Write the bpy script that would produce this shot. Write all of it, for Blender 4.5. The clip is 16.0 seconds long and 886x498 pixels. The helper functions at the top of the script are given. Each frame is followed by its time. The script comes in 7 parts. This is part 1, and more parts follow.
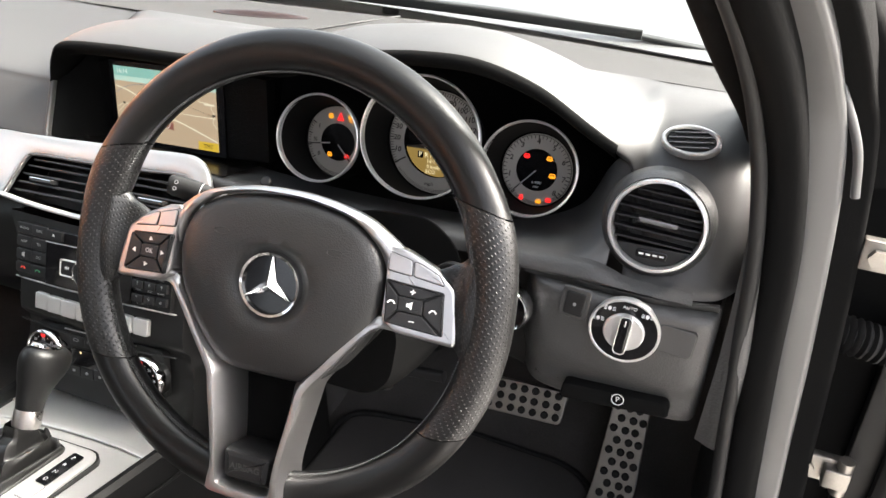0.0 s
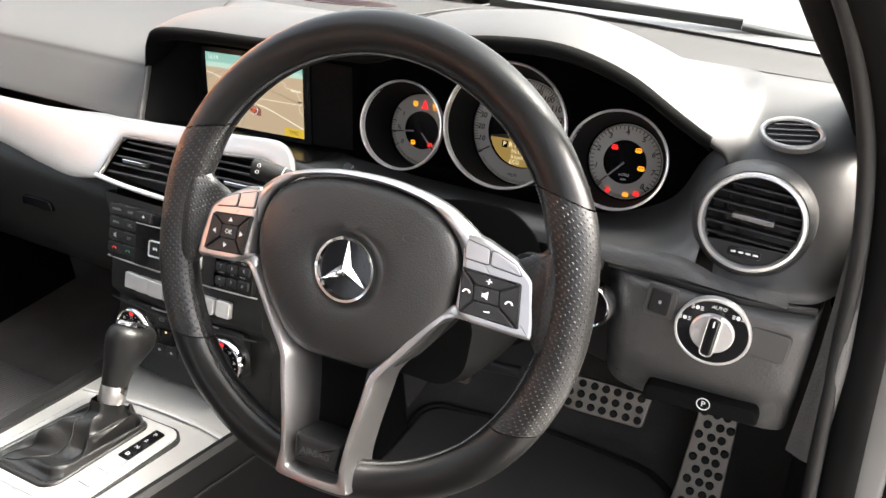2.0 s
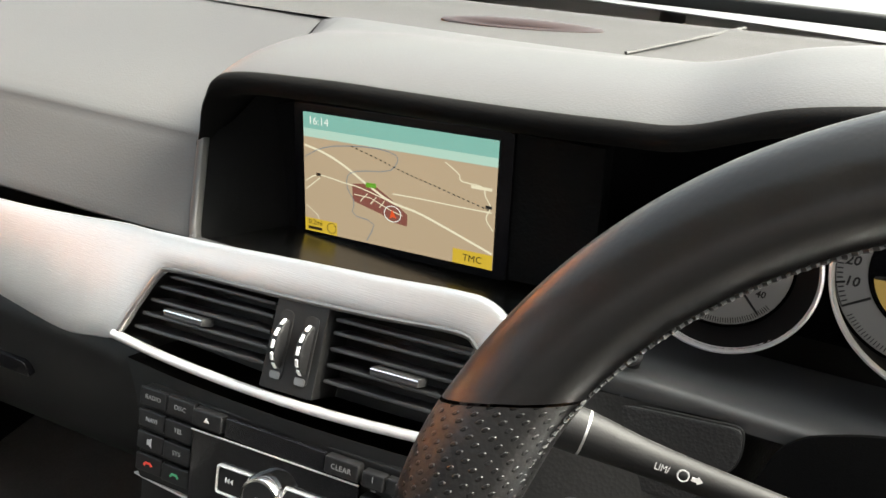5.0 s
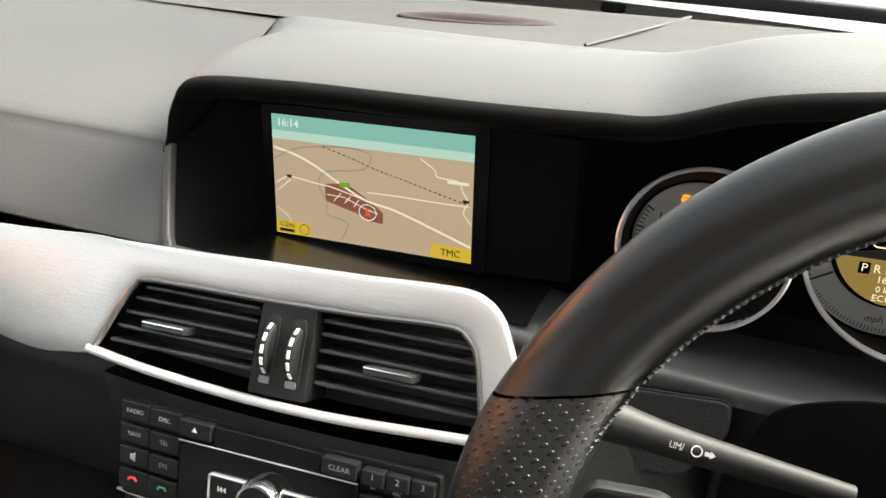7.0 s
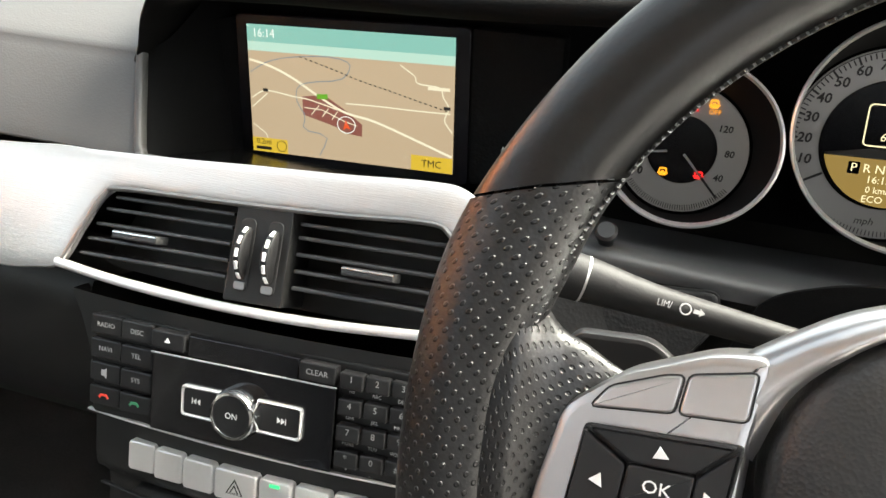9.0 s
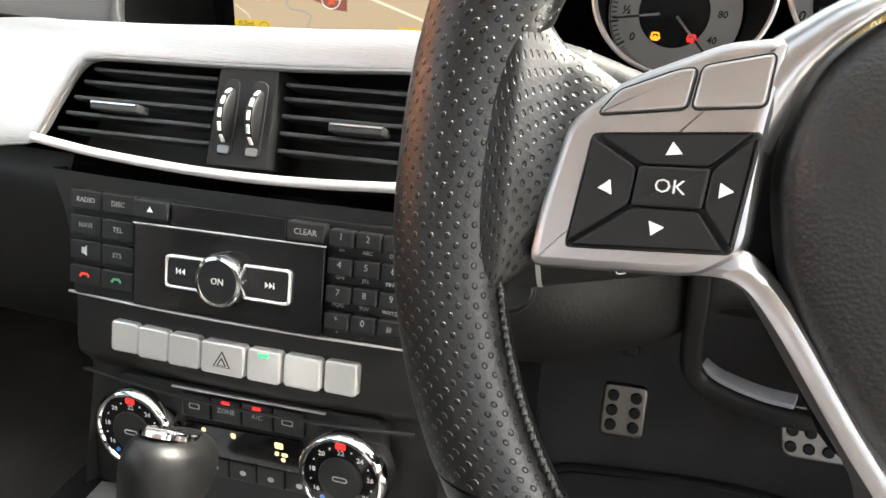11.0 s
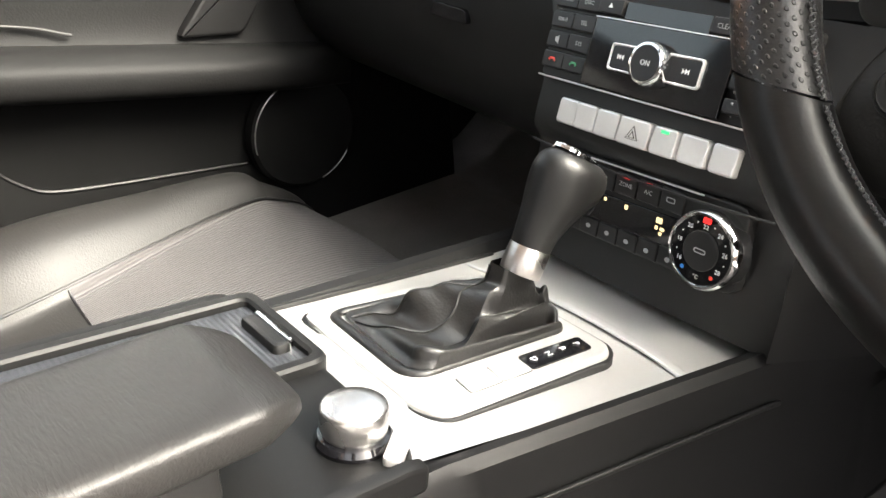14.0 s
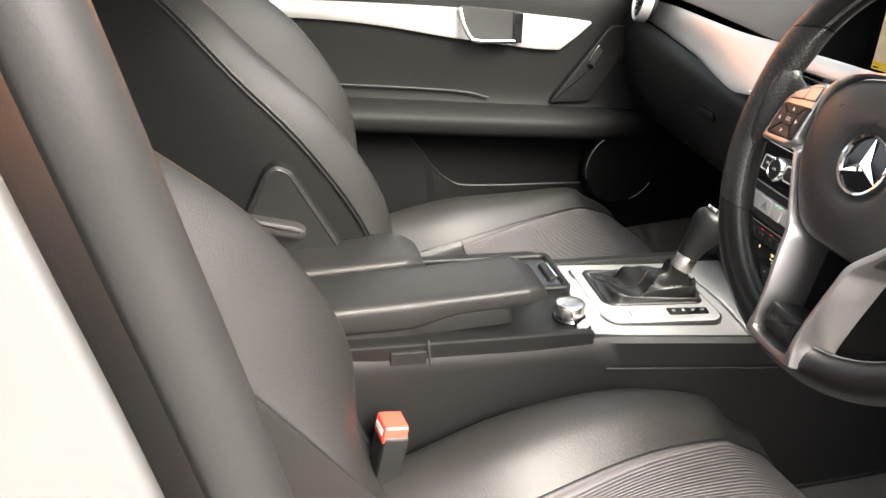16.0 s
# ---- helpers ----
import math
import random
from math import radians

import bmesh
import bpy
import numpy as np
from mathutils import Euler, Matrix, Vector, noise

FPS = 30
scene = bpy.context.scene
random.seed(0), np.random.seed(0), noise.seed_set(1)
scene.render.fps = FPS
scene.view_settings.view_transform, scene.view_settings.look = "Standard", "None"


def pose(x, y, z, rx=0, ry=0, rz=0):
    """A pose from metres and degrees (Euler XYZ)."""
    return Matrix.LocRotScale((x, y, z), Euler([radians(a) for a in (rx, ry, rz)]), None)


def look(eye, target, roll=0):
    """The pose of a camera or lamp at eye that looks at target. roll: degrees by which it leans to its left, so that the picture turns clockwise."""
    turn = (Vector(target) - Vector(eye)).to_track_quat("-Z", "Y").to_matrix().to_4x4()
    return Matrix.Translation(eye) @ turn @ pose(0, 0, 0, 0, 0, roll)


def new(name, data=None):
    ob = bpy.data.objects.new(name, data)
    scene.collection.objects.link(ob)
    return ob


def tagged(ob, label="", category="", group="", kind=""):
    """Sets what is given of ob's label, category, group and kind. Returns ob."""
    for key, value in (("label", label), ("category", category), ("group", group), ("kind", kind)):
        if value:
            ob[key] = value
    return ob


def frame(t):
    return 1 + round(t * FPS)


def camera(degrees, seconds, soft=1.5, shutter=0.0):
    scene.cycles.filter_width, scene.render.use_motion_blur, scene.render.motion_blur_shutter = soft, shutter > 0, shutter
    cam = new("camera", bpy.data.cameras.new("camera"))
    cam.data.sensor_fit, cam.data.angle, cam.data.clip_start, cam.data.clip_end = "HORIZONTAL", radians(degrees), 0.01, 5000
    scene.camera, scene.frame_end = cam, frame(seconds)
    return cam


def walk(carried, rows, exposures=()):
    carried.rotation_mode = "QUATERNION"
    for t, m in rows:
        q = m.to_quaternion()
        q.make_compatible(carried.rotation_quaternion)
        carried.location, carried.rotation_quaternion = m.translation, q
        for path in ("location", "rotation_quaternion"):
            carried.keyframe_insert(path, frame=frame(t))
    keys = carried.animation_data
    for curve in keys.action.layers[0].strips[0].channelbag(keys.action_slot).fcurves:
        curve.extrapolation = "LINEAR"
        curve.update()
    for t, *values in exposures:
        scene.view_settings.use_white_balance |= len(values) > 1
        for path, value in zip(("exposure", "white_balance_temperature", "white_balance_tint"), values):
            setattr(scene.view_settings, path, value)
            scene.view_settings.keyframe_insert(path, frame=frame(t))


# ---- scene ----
cam = camera(55.4, 16.0, shutter=0.0)
PATH = [
    (0, (0.666, -0.472, 1.308), (0.085, 1.157, 0.304), 3.0),
    (0.5, (0.674, -0.474, 1.302), (-0.067, 1.085, 0.292), 2.0),
    (1, (0.673, -0.471, 1.297), (-0.109, 1.065, 0.282), 1.6),
    (1.5, (0.67, -0.471, 1.297), (-0.117, 1.06, 0.277), 1.4),
    (2, (0.668, -0.457, 1.293), (-0.1, 1.085, 0.276), 1.3),
    (2.5, (0.616, -0.403, 1.288), (-0.126, 1.149, 0.268), 1.6),
    (3, (0.492, -0.238, 1.228), (-0.229, 1.318, 0.199), 1.7),
    (3.5, (0.438, -0.154, 1.182), (-0.287, 1.401, 0.154), 1.6),
    (4, (0.367, -0.166, 1.187), (-0.329, 1.398, 0.152), 2.0),
    (4.5, (0.284, -0.141, 1.18), (-0.428, 1.438, 0.179), 2.1),
    (7, (0.215, -0.162, 1.186), (-0.302, 1.484, 0.173), 2.4),
    (7.5, (0.223, -0.159, 1.17), (-0.289, 1.482, 0.148), 2.4),
    (8, (0.215, -0.169, 1.147), (-0.274, 1.487, 0.138), 2.7),
    (8.5, (0.223, -0.171, 1.141), (-0.267, 1.487, 0.135), 2.6),
    (9, (0.226, -0.178, 1.124), (-0.26, 1.48, 0.117), 2.6),
    (11.5, (0.24, -0.21, 1.026), (-0.192, 1.459, 0.014), 2.7),
    (12, (0.251, -0.214, 1.002), (-0.169, 1.457, -0.014), 3.2),
    (12.5, (0.273, -0.233, 0.97), (-0.321, 1.393, -0.031), 3.2),
    (13, (0.316, -0.252, 0.966), (-0.607, 1.185, -0.075), 1.1),
    (13.5, (0.345, -0.297, 0.949), (-0.811, 0.982, -0.064), 0.6),
    (14, (0.372, -0.319, 0.963), (-0.991, 0.746, -0.041), -0.9),
    (14.5, (0.417, -0.343, 0.969), (-1.09, 0.505, -0.035), -2.0),
    (15, (0.476, -0.368, 1.01), (-1.159, 0.232, 0.027), -2.7),
    (15.3, (0.548, -0.389, 1.057), (-1.137, 0.056, 0.077), -3.6),
    (15.5, (0.631, -0.399, 1.096), (-1.079, -0.024, 0.128), -3.4),
    (16, (0.91, -0.451, 1.244), (-0.815, -0.143, 0.278), -4.3),
]
EXPOSURE = [(0,2.95,6650,10),(1.5,3.05,6700,10),(3,3.05,6700,10),(4,3.3,6700,7),(4.7,2.84,6800,6),(7.5,2.87,6800,6),(9,3.12,6800,6),(11.5,3.5,6800,8),(12.5,4.0,6900,10),(13.5,3.75,6900,9),(14.5,2.9,6900,9),(15,2.8,6900,10),(16,2.75,6800,10)]
walk(cam, [(t, look(eye, target, roll)) for t, eye, target, roll in PATH], EXPOSURE)

# ---- daylight: thin overcast sky with a broad soft sun ----
world = bpy.data.worlds.new("overcast_sky")
scene.world = world
world.use_nodes = True
wn = world.node_tree.nodes
sky = wn.new("ShaderNodeTexSky")
sky.sky_type, sky.sun_disc = "NISHITA", False
sky.sun_elevation, sky.sun_rotation = radians(43), radians(59)
sky.air_density, sky.dust_density, sky.ozone_density = 0.7, 8.0, 0.5
veil = wn.new("ShaderNodeHueSaturation")
veil.inputs["Saturation"].default_value = 0.45  # thin white cloud
world.node_tree.links.new(sky.outputs[0], veil.inputs["Color"])
world.node_tree.links.new(veil.outputs[0], wn["Background"].inputs[0])
wn["Background"].inputs[1].default_value = 0.15
sun_lamp = bpy.data.lights.new("sun", "SUN")
sun_lamp.energy, sun_lamp.angle, sun_lamp.color = 2.3, radians(30), (1.0, 0.95, 0.88)
sun_ob = new("sun", sun_lamp)
sun_ob.matrix_world = look((3.4, 1.9, 4.2), (0.2, 0.0, 0.8))

# ---- building helpers ----
def place(o, right=(1, 0, 0), up=(0, 0, 1)):
    """A panel's frame: x to the right, y up in the panel, z out of it."""
    r, u = Vector(right).normalized(), Vector(up).normalized()
    n = r.cross(u).normalized()
    u = n.cross(r)
    return Matrix(((r.x, u.x, n.x, o[0]), (r.y, u.y, n.y, o[1]), (r.z, u.z, n.z, o[2]), (0, 0, 0, 1)))


WORLD = Matrix.Identity(4)


def thing(name, at, label, category, group="", kind=""):
    ob = new(name)
    ob.empty_display_size = 0.02
    ob.matrix_world = Matrix.Translation(at)
    bpy.context.view_layer.update()
    return tagged(ob, label, category, group, kind)


def part(name, shape, material, parent=None, label="", frame_m=WORLD, smooth=40, category="", kind="", group=""):
    """Links one shape (points, faces, uvs or None) as ONE mesh object."""
    pts, faces, uvs = shape
    m = np.array(frame_m)
    p = np.asarray(pts, float) @ m[:3, :3].T + m[:3, 3]
    c = (p.min(0) + p.max(0)) / 2
    me = bpy.data.meshes.new(name)
    me.from_pydata((p - c).tolist(), [], [tuple(int(i) for i in f) for f in faces])
    if uvs is not None:
        lay = me.uv_layers.new(name="UVMap")
        idx = np.zeros(len(me.loops), int)
        me.loops.foreach_get("vertex_index", idx)
        lay.data.foreach_set("uv", np.asarray(uvs, float)[idx].ravel())
    me.materials.append(material)
    me.validate()
    bm = bmesh.new()
    bm.from_mesh(me)
    bmesh.ops.recalc_face_normals(bm, faces=bm.faces)
    bm.to_mesh(me)
    bm.free()
    me.polygons.foreach_set("use_smooth", [True] * len(me.polygons))
    if smooth < 180:
        me.set_sharp_from_angle(angle=radians(smooth))
    ob = new(name, me)
    ob.matrix_world = Matrix.Translation(c)
    if parent is not None:
        ob.parent = parent
        ob.matrix_parent_inverse = Matrix.Translation(parent.matrix_world.translation).inverted()
        # parents are only ever moved, never turned
    bpy.context.view_layer.update()
    return tagged(ob, label, category, group, kind)


def join(*shapes):
    pts, faces, n = [], [], 0
    for p, f, _ in shapes:
        pts.append(np.asarray(p, float).reshape(-1, 3))
        faces += [tuple(i + n for i in q) for q in f]
        n += len(pts[-1])
    return np.concatenate(pts), faces, None


def moved(shape, m):
    a = np.array(m)
    return np.asarray(shape[0], float) @ a[:3, :3].T + a[:3, 3], shape[1], shape[2]


def grid(P, wrap_u=False, wrap_v=False, caps=False):
    """A sheet through the (n, m, 3) points. UVs are metres along both ways."""
    P = np.asarray(P, float)
    n, m = P.shape[:2]
    faces = []
    for i in range(n if wrap_u else n - 1):
        a, b = i * m, ((i + 1) % n) * m
        for j in range(m if wrap_v else m - 1):
            k = (j + 1) % m
            faces.append((a + j, a + k, b + k, b + j))
    if caps:
        faces.append(tuple(range(m))[::-1])
        faces.append(tuple((n - 1) * m + j for j in range(m)))
    du = np.r_[0, np.cumsum(np.linalg.norm(np.diff(P, axis=0), axis=2).mean(1))]
    dv = np.r_[0, np.cumsum(np.linalg.norm(np.diff(P, axis=1), axis=2).mean(0))]
    uv = np.stack(np.meshgrid(du, dv, indexing="ij"), -1).reshape(-1, 2)
    return P.reshape(-1, 3), faces, uv


def catmull(pts, n, closed=False):
    """n points evenly spaced in parameter on a smooth line through pts."""
    p = np.asarray(pts, float)
    k = len(p)
    ext = np.concatenate([p[-1:], p, p[:2]]) if closed else np.concatenate([2 * p[:1] - p[1:2], p, 2 * p[-1:] - p[-2:-1]])
    s = np.linspace(0, k if closed else k - 1, n, endpoint=not closed)
    i = np.minimum(s.astype(int), (k if closed else k - 1) - 1)
    f = (s - i)[:, None]
    a, b, c, d = ext[i], ext[i + 1], ext[i + 2], ext[np.minimum(i + 3, len(ext) - 1)]
    return 0.5 * (2 * b + (c - a) * f + (2 * a - 5 * b + 4 * c - d) * f**2 + (3 * b - a - 3 * c + d) * f**3)


def smooth_sheet(rows, nu, nv):
    """A dense sheet through rows of control points."""
    r = np.asarray(rows, float)
    a = np.stack([catmull(r[i], nv) for i in range(len(r))])
    return np.stack([catmull(a[:, j], nu) for j in range(nv)], 1)


def rrect(w, h, r, cx=0.0, cy=0.0, n=5):
    r = min(r, w / 2 - 1e-5, h / 2 - 1e-5)
    out = []
    for k, (sx, sy) in enumerate(((1, 1), (-1, 1), (-1, -1), (1, -1))):
        for a in np.linspace(k * 90, k * 90 + 90, n):
            out.append((cx + sx * (w / 2 - r) + r * math.cos(radians(a)), cy + sy * (h / 2 - r) + r * math.sin(radians(a))))
    return np.array(out)


def oval(rx, ry, cx=0.0, cy=0.0, n=48):
    a = np.linspace(0, 2 * math.pi, n, endpoint=False)
    return np.stack([cx + rx * np.cos(a), cy + ry * np.sin(a)], 1)


def rounded(poly, r, n=4):
    """A polygon with its corners rounded off."""
    p = np.asarray(poly, float)
    out = []
    for i in range(len(p)):
        a, b, c = p[i - 1], p[i], p[(i + 1) % len(p)]
        u, v = (a - b) / np.linalg.norm(a - b), (c - b) / np.linalg.norm(c - b)
        d = min(r, np.linalg.norm(a - b) * 0.45, np.linalg.norm(c - b) * 0.45)
        s, e = b + u * d, b + v * d
        for t in np.linspace(0, 1, n):
            out.append((1 - t) ** 2 * s + 2 * t * (1 - t) * b + t * t * e)
    return np.array(out)


def inset(poly, d):
    p = np.asarray(poly, float)
    area = 0.5 * np.sum(p[:, 0] * np.roll(p[:, 1], -1) - np.roll(p[:, 0], -1) * p[:, 1])
    e = np.roll(p, -1, 0) - p
    nrm = np.stack([-e[:, 1], e[:, 0]], 1) * (1 if area > 0 else -1)
    nrm /= np.linalg.norm(nrm, axis=1)[:, None] + 1e-12
    v = nrm + np.roll(nrm, 1, 0)
    v /= np.maximum((v * v).sum(1, keepdims=True) / 2, 0.35)
    return p + v * d


def at_z(poly, z):
    return np.c_[np.asarray(poly, float), np.full(len(poly), z)]


def plate(poly, z0, z1, bevel=0.0008, dome=0.0):
    """A solid of the outline between two heights, its front edge rounded."""
    rings = [at_z(poly, z0), at_z(poly, z1 - bevel), at_z(inset(poly, bevel * 0.3), z1 - bevel * 0.3), at_z(inset(poly, bevel), z1), at_z(inset(poly, bevel * 1.2), z1)]
    if dome:
        c = np.asarray(poly).mean(0)
        for f in (0.8, 0.55, 0.3, 0.1):
            rings.append(at_z(c + (inset(poly, bevel) - c) * f, z1 + dome * (1 - f * f)))
    s = grid(np.stack(rings), wrap_v=True, caps=True)
    return s[0], s[1], None


def ring(outer, inner, z0, z1, bevel=0.0008):
    """A frame: the outline with a hole of the same number of points."""
    r = [at_z(outer, z0), at_z(outer, z1 - bevel), at_z(inset(outer, bevel), z1), at_z(inset(inner, -bevel), z1), at_z(inner, z1 - bevel), at_z(inner, z0)]
    s = grid(np.stack(r), wrap_u=True, wrap_v=True)
    return s[0], s[1], None


def turned(profile, n=48):
    """A lathe-turned solid of (radius, height) pairs round z."""
    a = np.linspace(0, 2 * math.pi, n, endpoint=False)
    P = np.array([[(r * math.cos(t), r * math.sin(t), z) for t in a] for r, z in profile])
    return grid(P, wrap_v=True)


def box(w, d, h, cx=0, cy=0, cz=0, bevel=0.002):
    return moved(plate(rrect(w, d, min(bevel * 1.5, w / 3, d / 3), n=3), -h / 2, h / 2, bevel), Matrix.Translation((cx, cy, cz)))


def sweep(path, section, side=(1, 0, 0), closed=False, caps=True, scale=None, fixed=False):
    """The section (x along the side, y across both) carried along a path."""
    p = np.asarray(path, float)
    t = np.roll(p, -1, 0) - np.roll(p, 1, 0) if closed else np.gradient(p, axis=0)
    t /= np.linalg.norm(t, axis=1)[:, None]
    s = np.asarray(side, float) * np.ones((len(p), 1))
    if not fixed:
        s = s - (s * t).sum(1)[:, None] * t
    s /= np.linalg.norm(s, axis=1)[:, None]
    w = np.cross(t, s)
    k = np.ones(len(p)) if scale is None else np.asarray(scale, float)
    sec = np.asarray(section, float)
    P = p[:, None] + k[:, None, None] * (sec[None, :, :1] * s[:, None] + sec[None, :, 1:2] * w[:, None])
    return grid(P, wrap_u=closed, wrap_v=True, caps=caps and not closed)


def tube(path, r, closed=False, n=10):
    d = np.diff(np.asarray(path, float), axis=0)
    d /= np.linalg.norm(d, axis=1)[:, None] + 1e-12
    side = np.linalg.eigh(d.T @ d + 1e-6 * np.diag((1, 2, 3)))[1][:, 0]
    return sweep(path, oval(r, r, n=n), side, closed)


def words(name, text, size, material, parent, frame_m, x=0.0, y=0.0, z=0.0006, align="CENTER", slant=0.0, spin=0.0, label="", squeeze=1.0, bold=0.0):
    """Raised lettering in the built-in font."""
    cu = bpy.data.curves.new(name, "FONT")
    cu.body, cu.size, cu.extrude, cu.align_x, cu.align_y, cu.shear = text, size, 0.00008, align, "CENTER", slant
    cu.resolution_u = 2
    cu.offset = bold
    tmp = new("tmp_text", cu)
    me = bpy.data.meshes.new_from_object(tmp.evaluated_get(bpy.context.evaluated_depsgraph_get()))
    bpy.data.objects.remove(tmp)
    m = frame_m @ pose(x, y, z, 0, 0, spin) @ Matrix.Diagonal((squeeze, 1, 1, 1))
    me.transform(m)
    co = np.zeros(len(me.vertices) * 3)
    me.vertices.foreach_get("co", co)
    c = Vector(co.reshape(-1, 3).mean(0))
    me.transform(Matrix.Translation(-c))
    me.materials.clear()
    me.materials.append(material)
    me.name = name
    ob = new(name, me)
    ob.matrix_world = Matrix.Translation(c)
    ob.parent = parent
    ob.matrix_parent_inverse = Matrix.Translation(parent.matrix_world.translation).inverted()
    return tagged(ob, label)


# ---- materials ----
def material(name, color, rough, metal=0.0, vary=0.12, vary_scale=8.0, grain=0.0, grain_scale=900.0, kind="noise", coat=0.0, spec=0.5, rough_vary=0.08, dust=0.0):
    m = bpy.data.materials.new(name)
    m.use_nodes = True
    nt = m.node_tree
    N, L = nt.nodes, nt.links
    b = N["Principled BSDF"]
    b.inputs["Roughness"].default_value, b.inputs["Metallic"].default_value = rough, metal
    b.inputs["Coat Weight"].default_value, b.inputs["Coat Roughness"].default_value = coat, 0.05
    b.inputs["Specular IOR Level"].default_value = spec
    tc = N.new("ShaderNodeTexCoord")
    big = N.new("ShaderNodeTexNoise")
    big.inputs["Scale"].default_value, big.inputs["Detail"].default_value = vary_scale, 4
    L.new(tc.outputs["Object"], big.inputs["Vector"])
    fine = N.new("ShaderNodeTexNoise")
    fine.inputs["Scale"].default_value, fine.inputs["Detail"].default_value = vary_scale * 40, 2
    L.new(tc.outputs["Object"], fine.inputs["Vector"])
    mix = N.new("ShaderNodeMath")
    mix.operation = "MULTIPLY_ADD"
    mix.inputs[1].default_value = 0.35
    L.new(fine.outputs[0], mix.inputs[0])
    L.new(big.outputs[0], mix.inputs[2])
    ramp = N.new("ShaderNodeValToRGB")
    lo, hi = [c * (1 - vary) for c in color], [min(1, c * (1 + vary) + dust) for c in color]
    ramp.color_ramp.elements[0].position, ramp.color_ramp.elements[0].color = 0.35, (*lo, 1)
    ramp.color_ramp.elements[1].position, ramp.color_ramp.elements[1].color = 0.95, (*hi, 1)
    L.new(mix.outputs[0], ramp.inputs[0])
    L.new(ramp.outputs[0], b.inputs["Base Color"])
    rr = N.new("ShaderNodeMapRange")
    rr.inputs[3].default_value, rr.inputs[4].default_value = max(0.02, rough - rough_vary), min(1, rough + rough_vary)
    L.new(big.outputs[0], rr.inputs[0])
    L.new(rr.outputs[0], b.inputs["Roughness"])
    if grain:
        if kind == "cells":
            g = N.new("ShaderNodeTexVoronoi")
            g.inputs["Scale"].default_value = grain_scale
            src = g.outputs["Distance"]
        else:
            g = N.new("ShaderNodeTexNoise")
            g.inputs["Scale"].default_value, g.inputs["Detail"].default_value = grain_scale, 3
            src = g.outputs[0]
        vec = tc.outputs["Object"]
        if kind == "crease":
            g.inputs["Distortion"].default_value = 0.4
            mp = N.new("ShaderNodeMapping")
            mp.inputs["Scale"].default_value = (0.2, 1, 1)
            L.new(vec, mp.inputs[0])
            vec = mp.outputs[0]
        if kind == "brushed":
            mp = N.new("ShaderNodeMapping")
            mp.inputs["Scale"].default_value = (0.02, 1, 1)
            L.new(vec, mp.inputs[0])
            vec = mp.outputs[0]
        L.new(vec, g.inputs["Vector"])
        bp = N.new("ShaderNodeBump")
        bp.inputs["Strength"].default_value, bp.inputs["Distance"].default_value = grain, 0.0006
        if kind == "crease":
            bp.inputs["Distance"].default_value = 0.0008
        L.new(src, bp.inputs["Height"])
        L.new(bp.outputs[0], b.inputs["Normal"])
    return m


def perforated(name, color, rough, pitch=0.0042, hole=0.16):
    """Leather with a staggered grid of small holes, laid out by the UVs in metres."""
    m = material(name, color, rough, grain=0.12, grain_scale=700, kind="cells")
    nt = m.node_tree
    N, L = nt.nodes, nt.links
    b = N["Principled BSDF"]
    uv = N.new("ShaderNodeUVMap")
    vo = N.new("ShaderNodeMapping")
    vo.inputs["Scale"].default_value = (1 / pitch, 1 / pitch, 1)
    vo.inputs["Rotation"].default_value = (0, 0, radians(45))
    L.new(uv.outputs[0], vo.inputs[0])
    fr = N.new("ShaderNodeVectorMath")
    fr.operation = "FRACTION"
    L.new(vo.outputs[0], fr.inputs[0])
    sub = N.new("ShaderNodeVectorMath")
    sub.operation = "DISTANCE"
    sub.inputs[1].default_value = (0.5, 0.5, 0)
    L.new(fr.outputs[0], sub.inputs[0])
    mr = N.new("ShaderNodeMapRange")
    mr.inputs[1].default_value, mr.inputs[2].default_value = hole, hole + 0.1
    L.new(sub.outputs["Value"], mr.inputs[0])
    old = b.inputs["Normal"].links[0].from_node
    bp = N.new("ShaderNodeBump")
    bp.inputs["Strength"].default_value, bp.inputs["Distance"].default_value = 0.9, 0.0008
    L.new(mr.outputs[0], bp.inputs["Height"])
    L.new(old.outputs[0], bp.inputs["Normal"])
    L.new(bp.outputs[0], b.inputs["Normal"])
    col = b.inputs["Base Color"].links[0].from_node
    mx = N.new("ShaderNodeMix")
    mx.data_type = "RGBA"
    L.new(mr.outputs[0], mx.inputs["Factor"])
    mx.inputs["A"].default_value = (0.004, 0.004, 0.004, 1)
    L.new(col.outputs[0], mx.inputs["B"])
    L.new(mx.outputs["Result"], b.inputs["Base Color"])
    return m


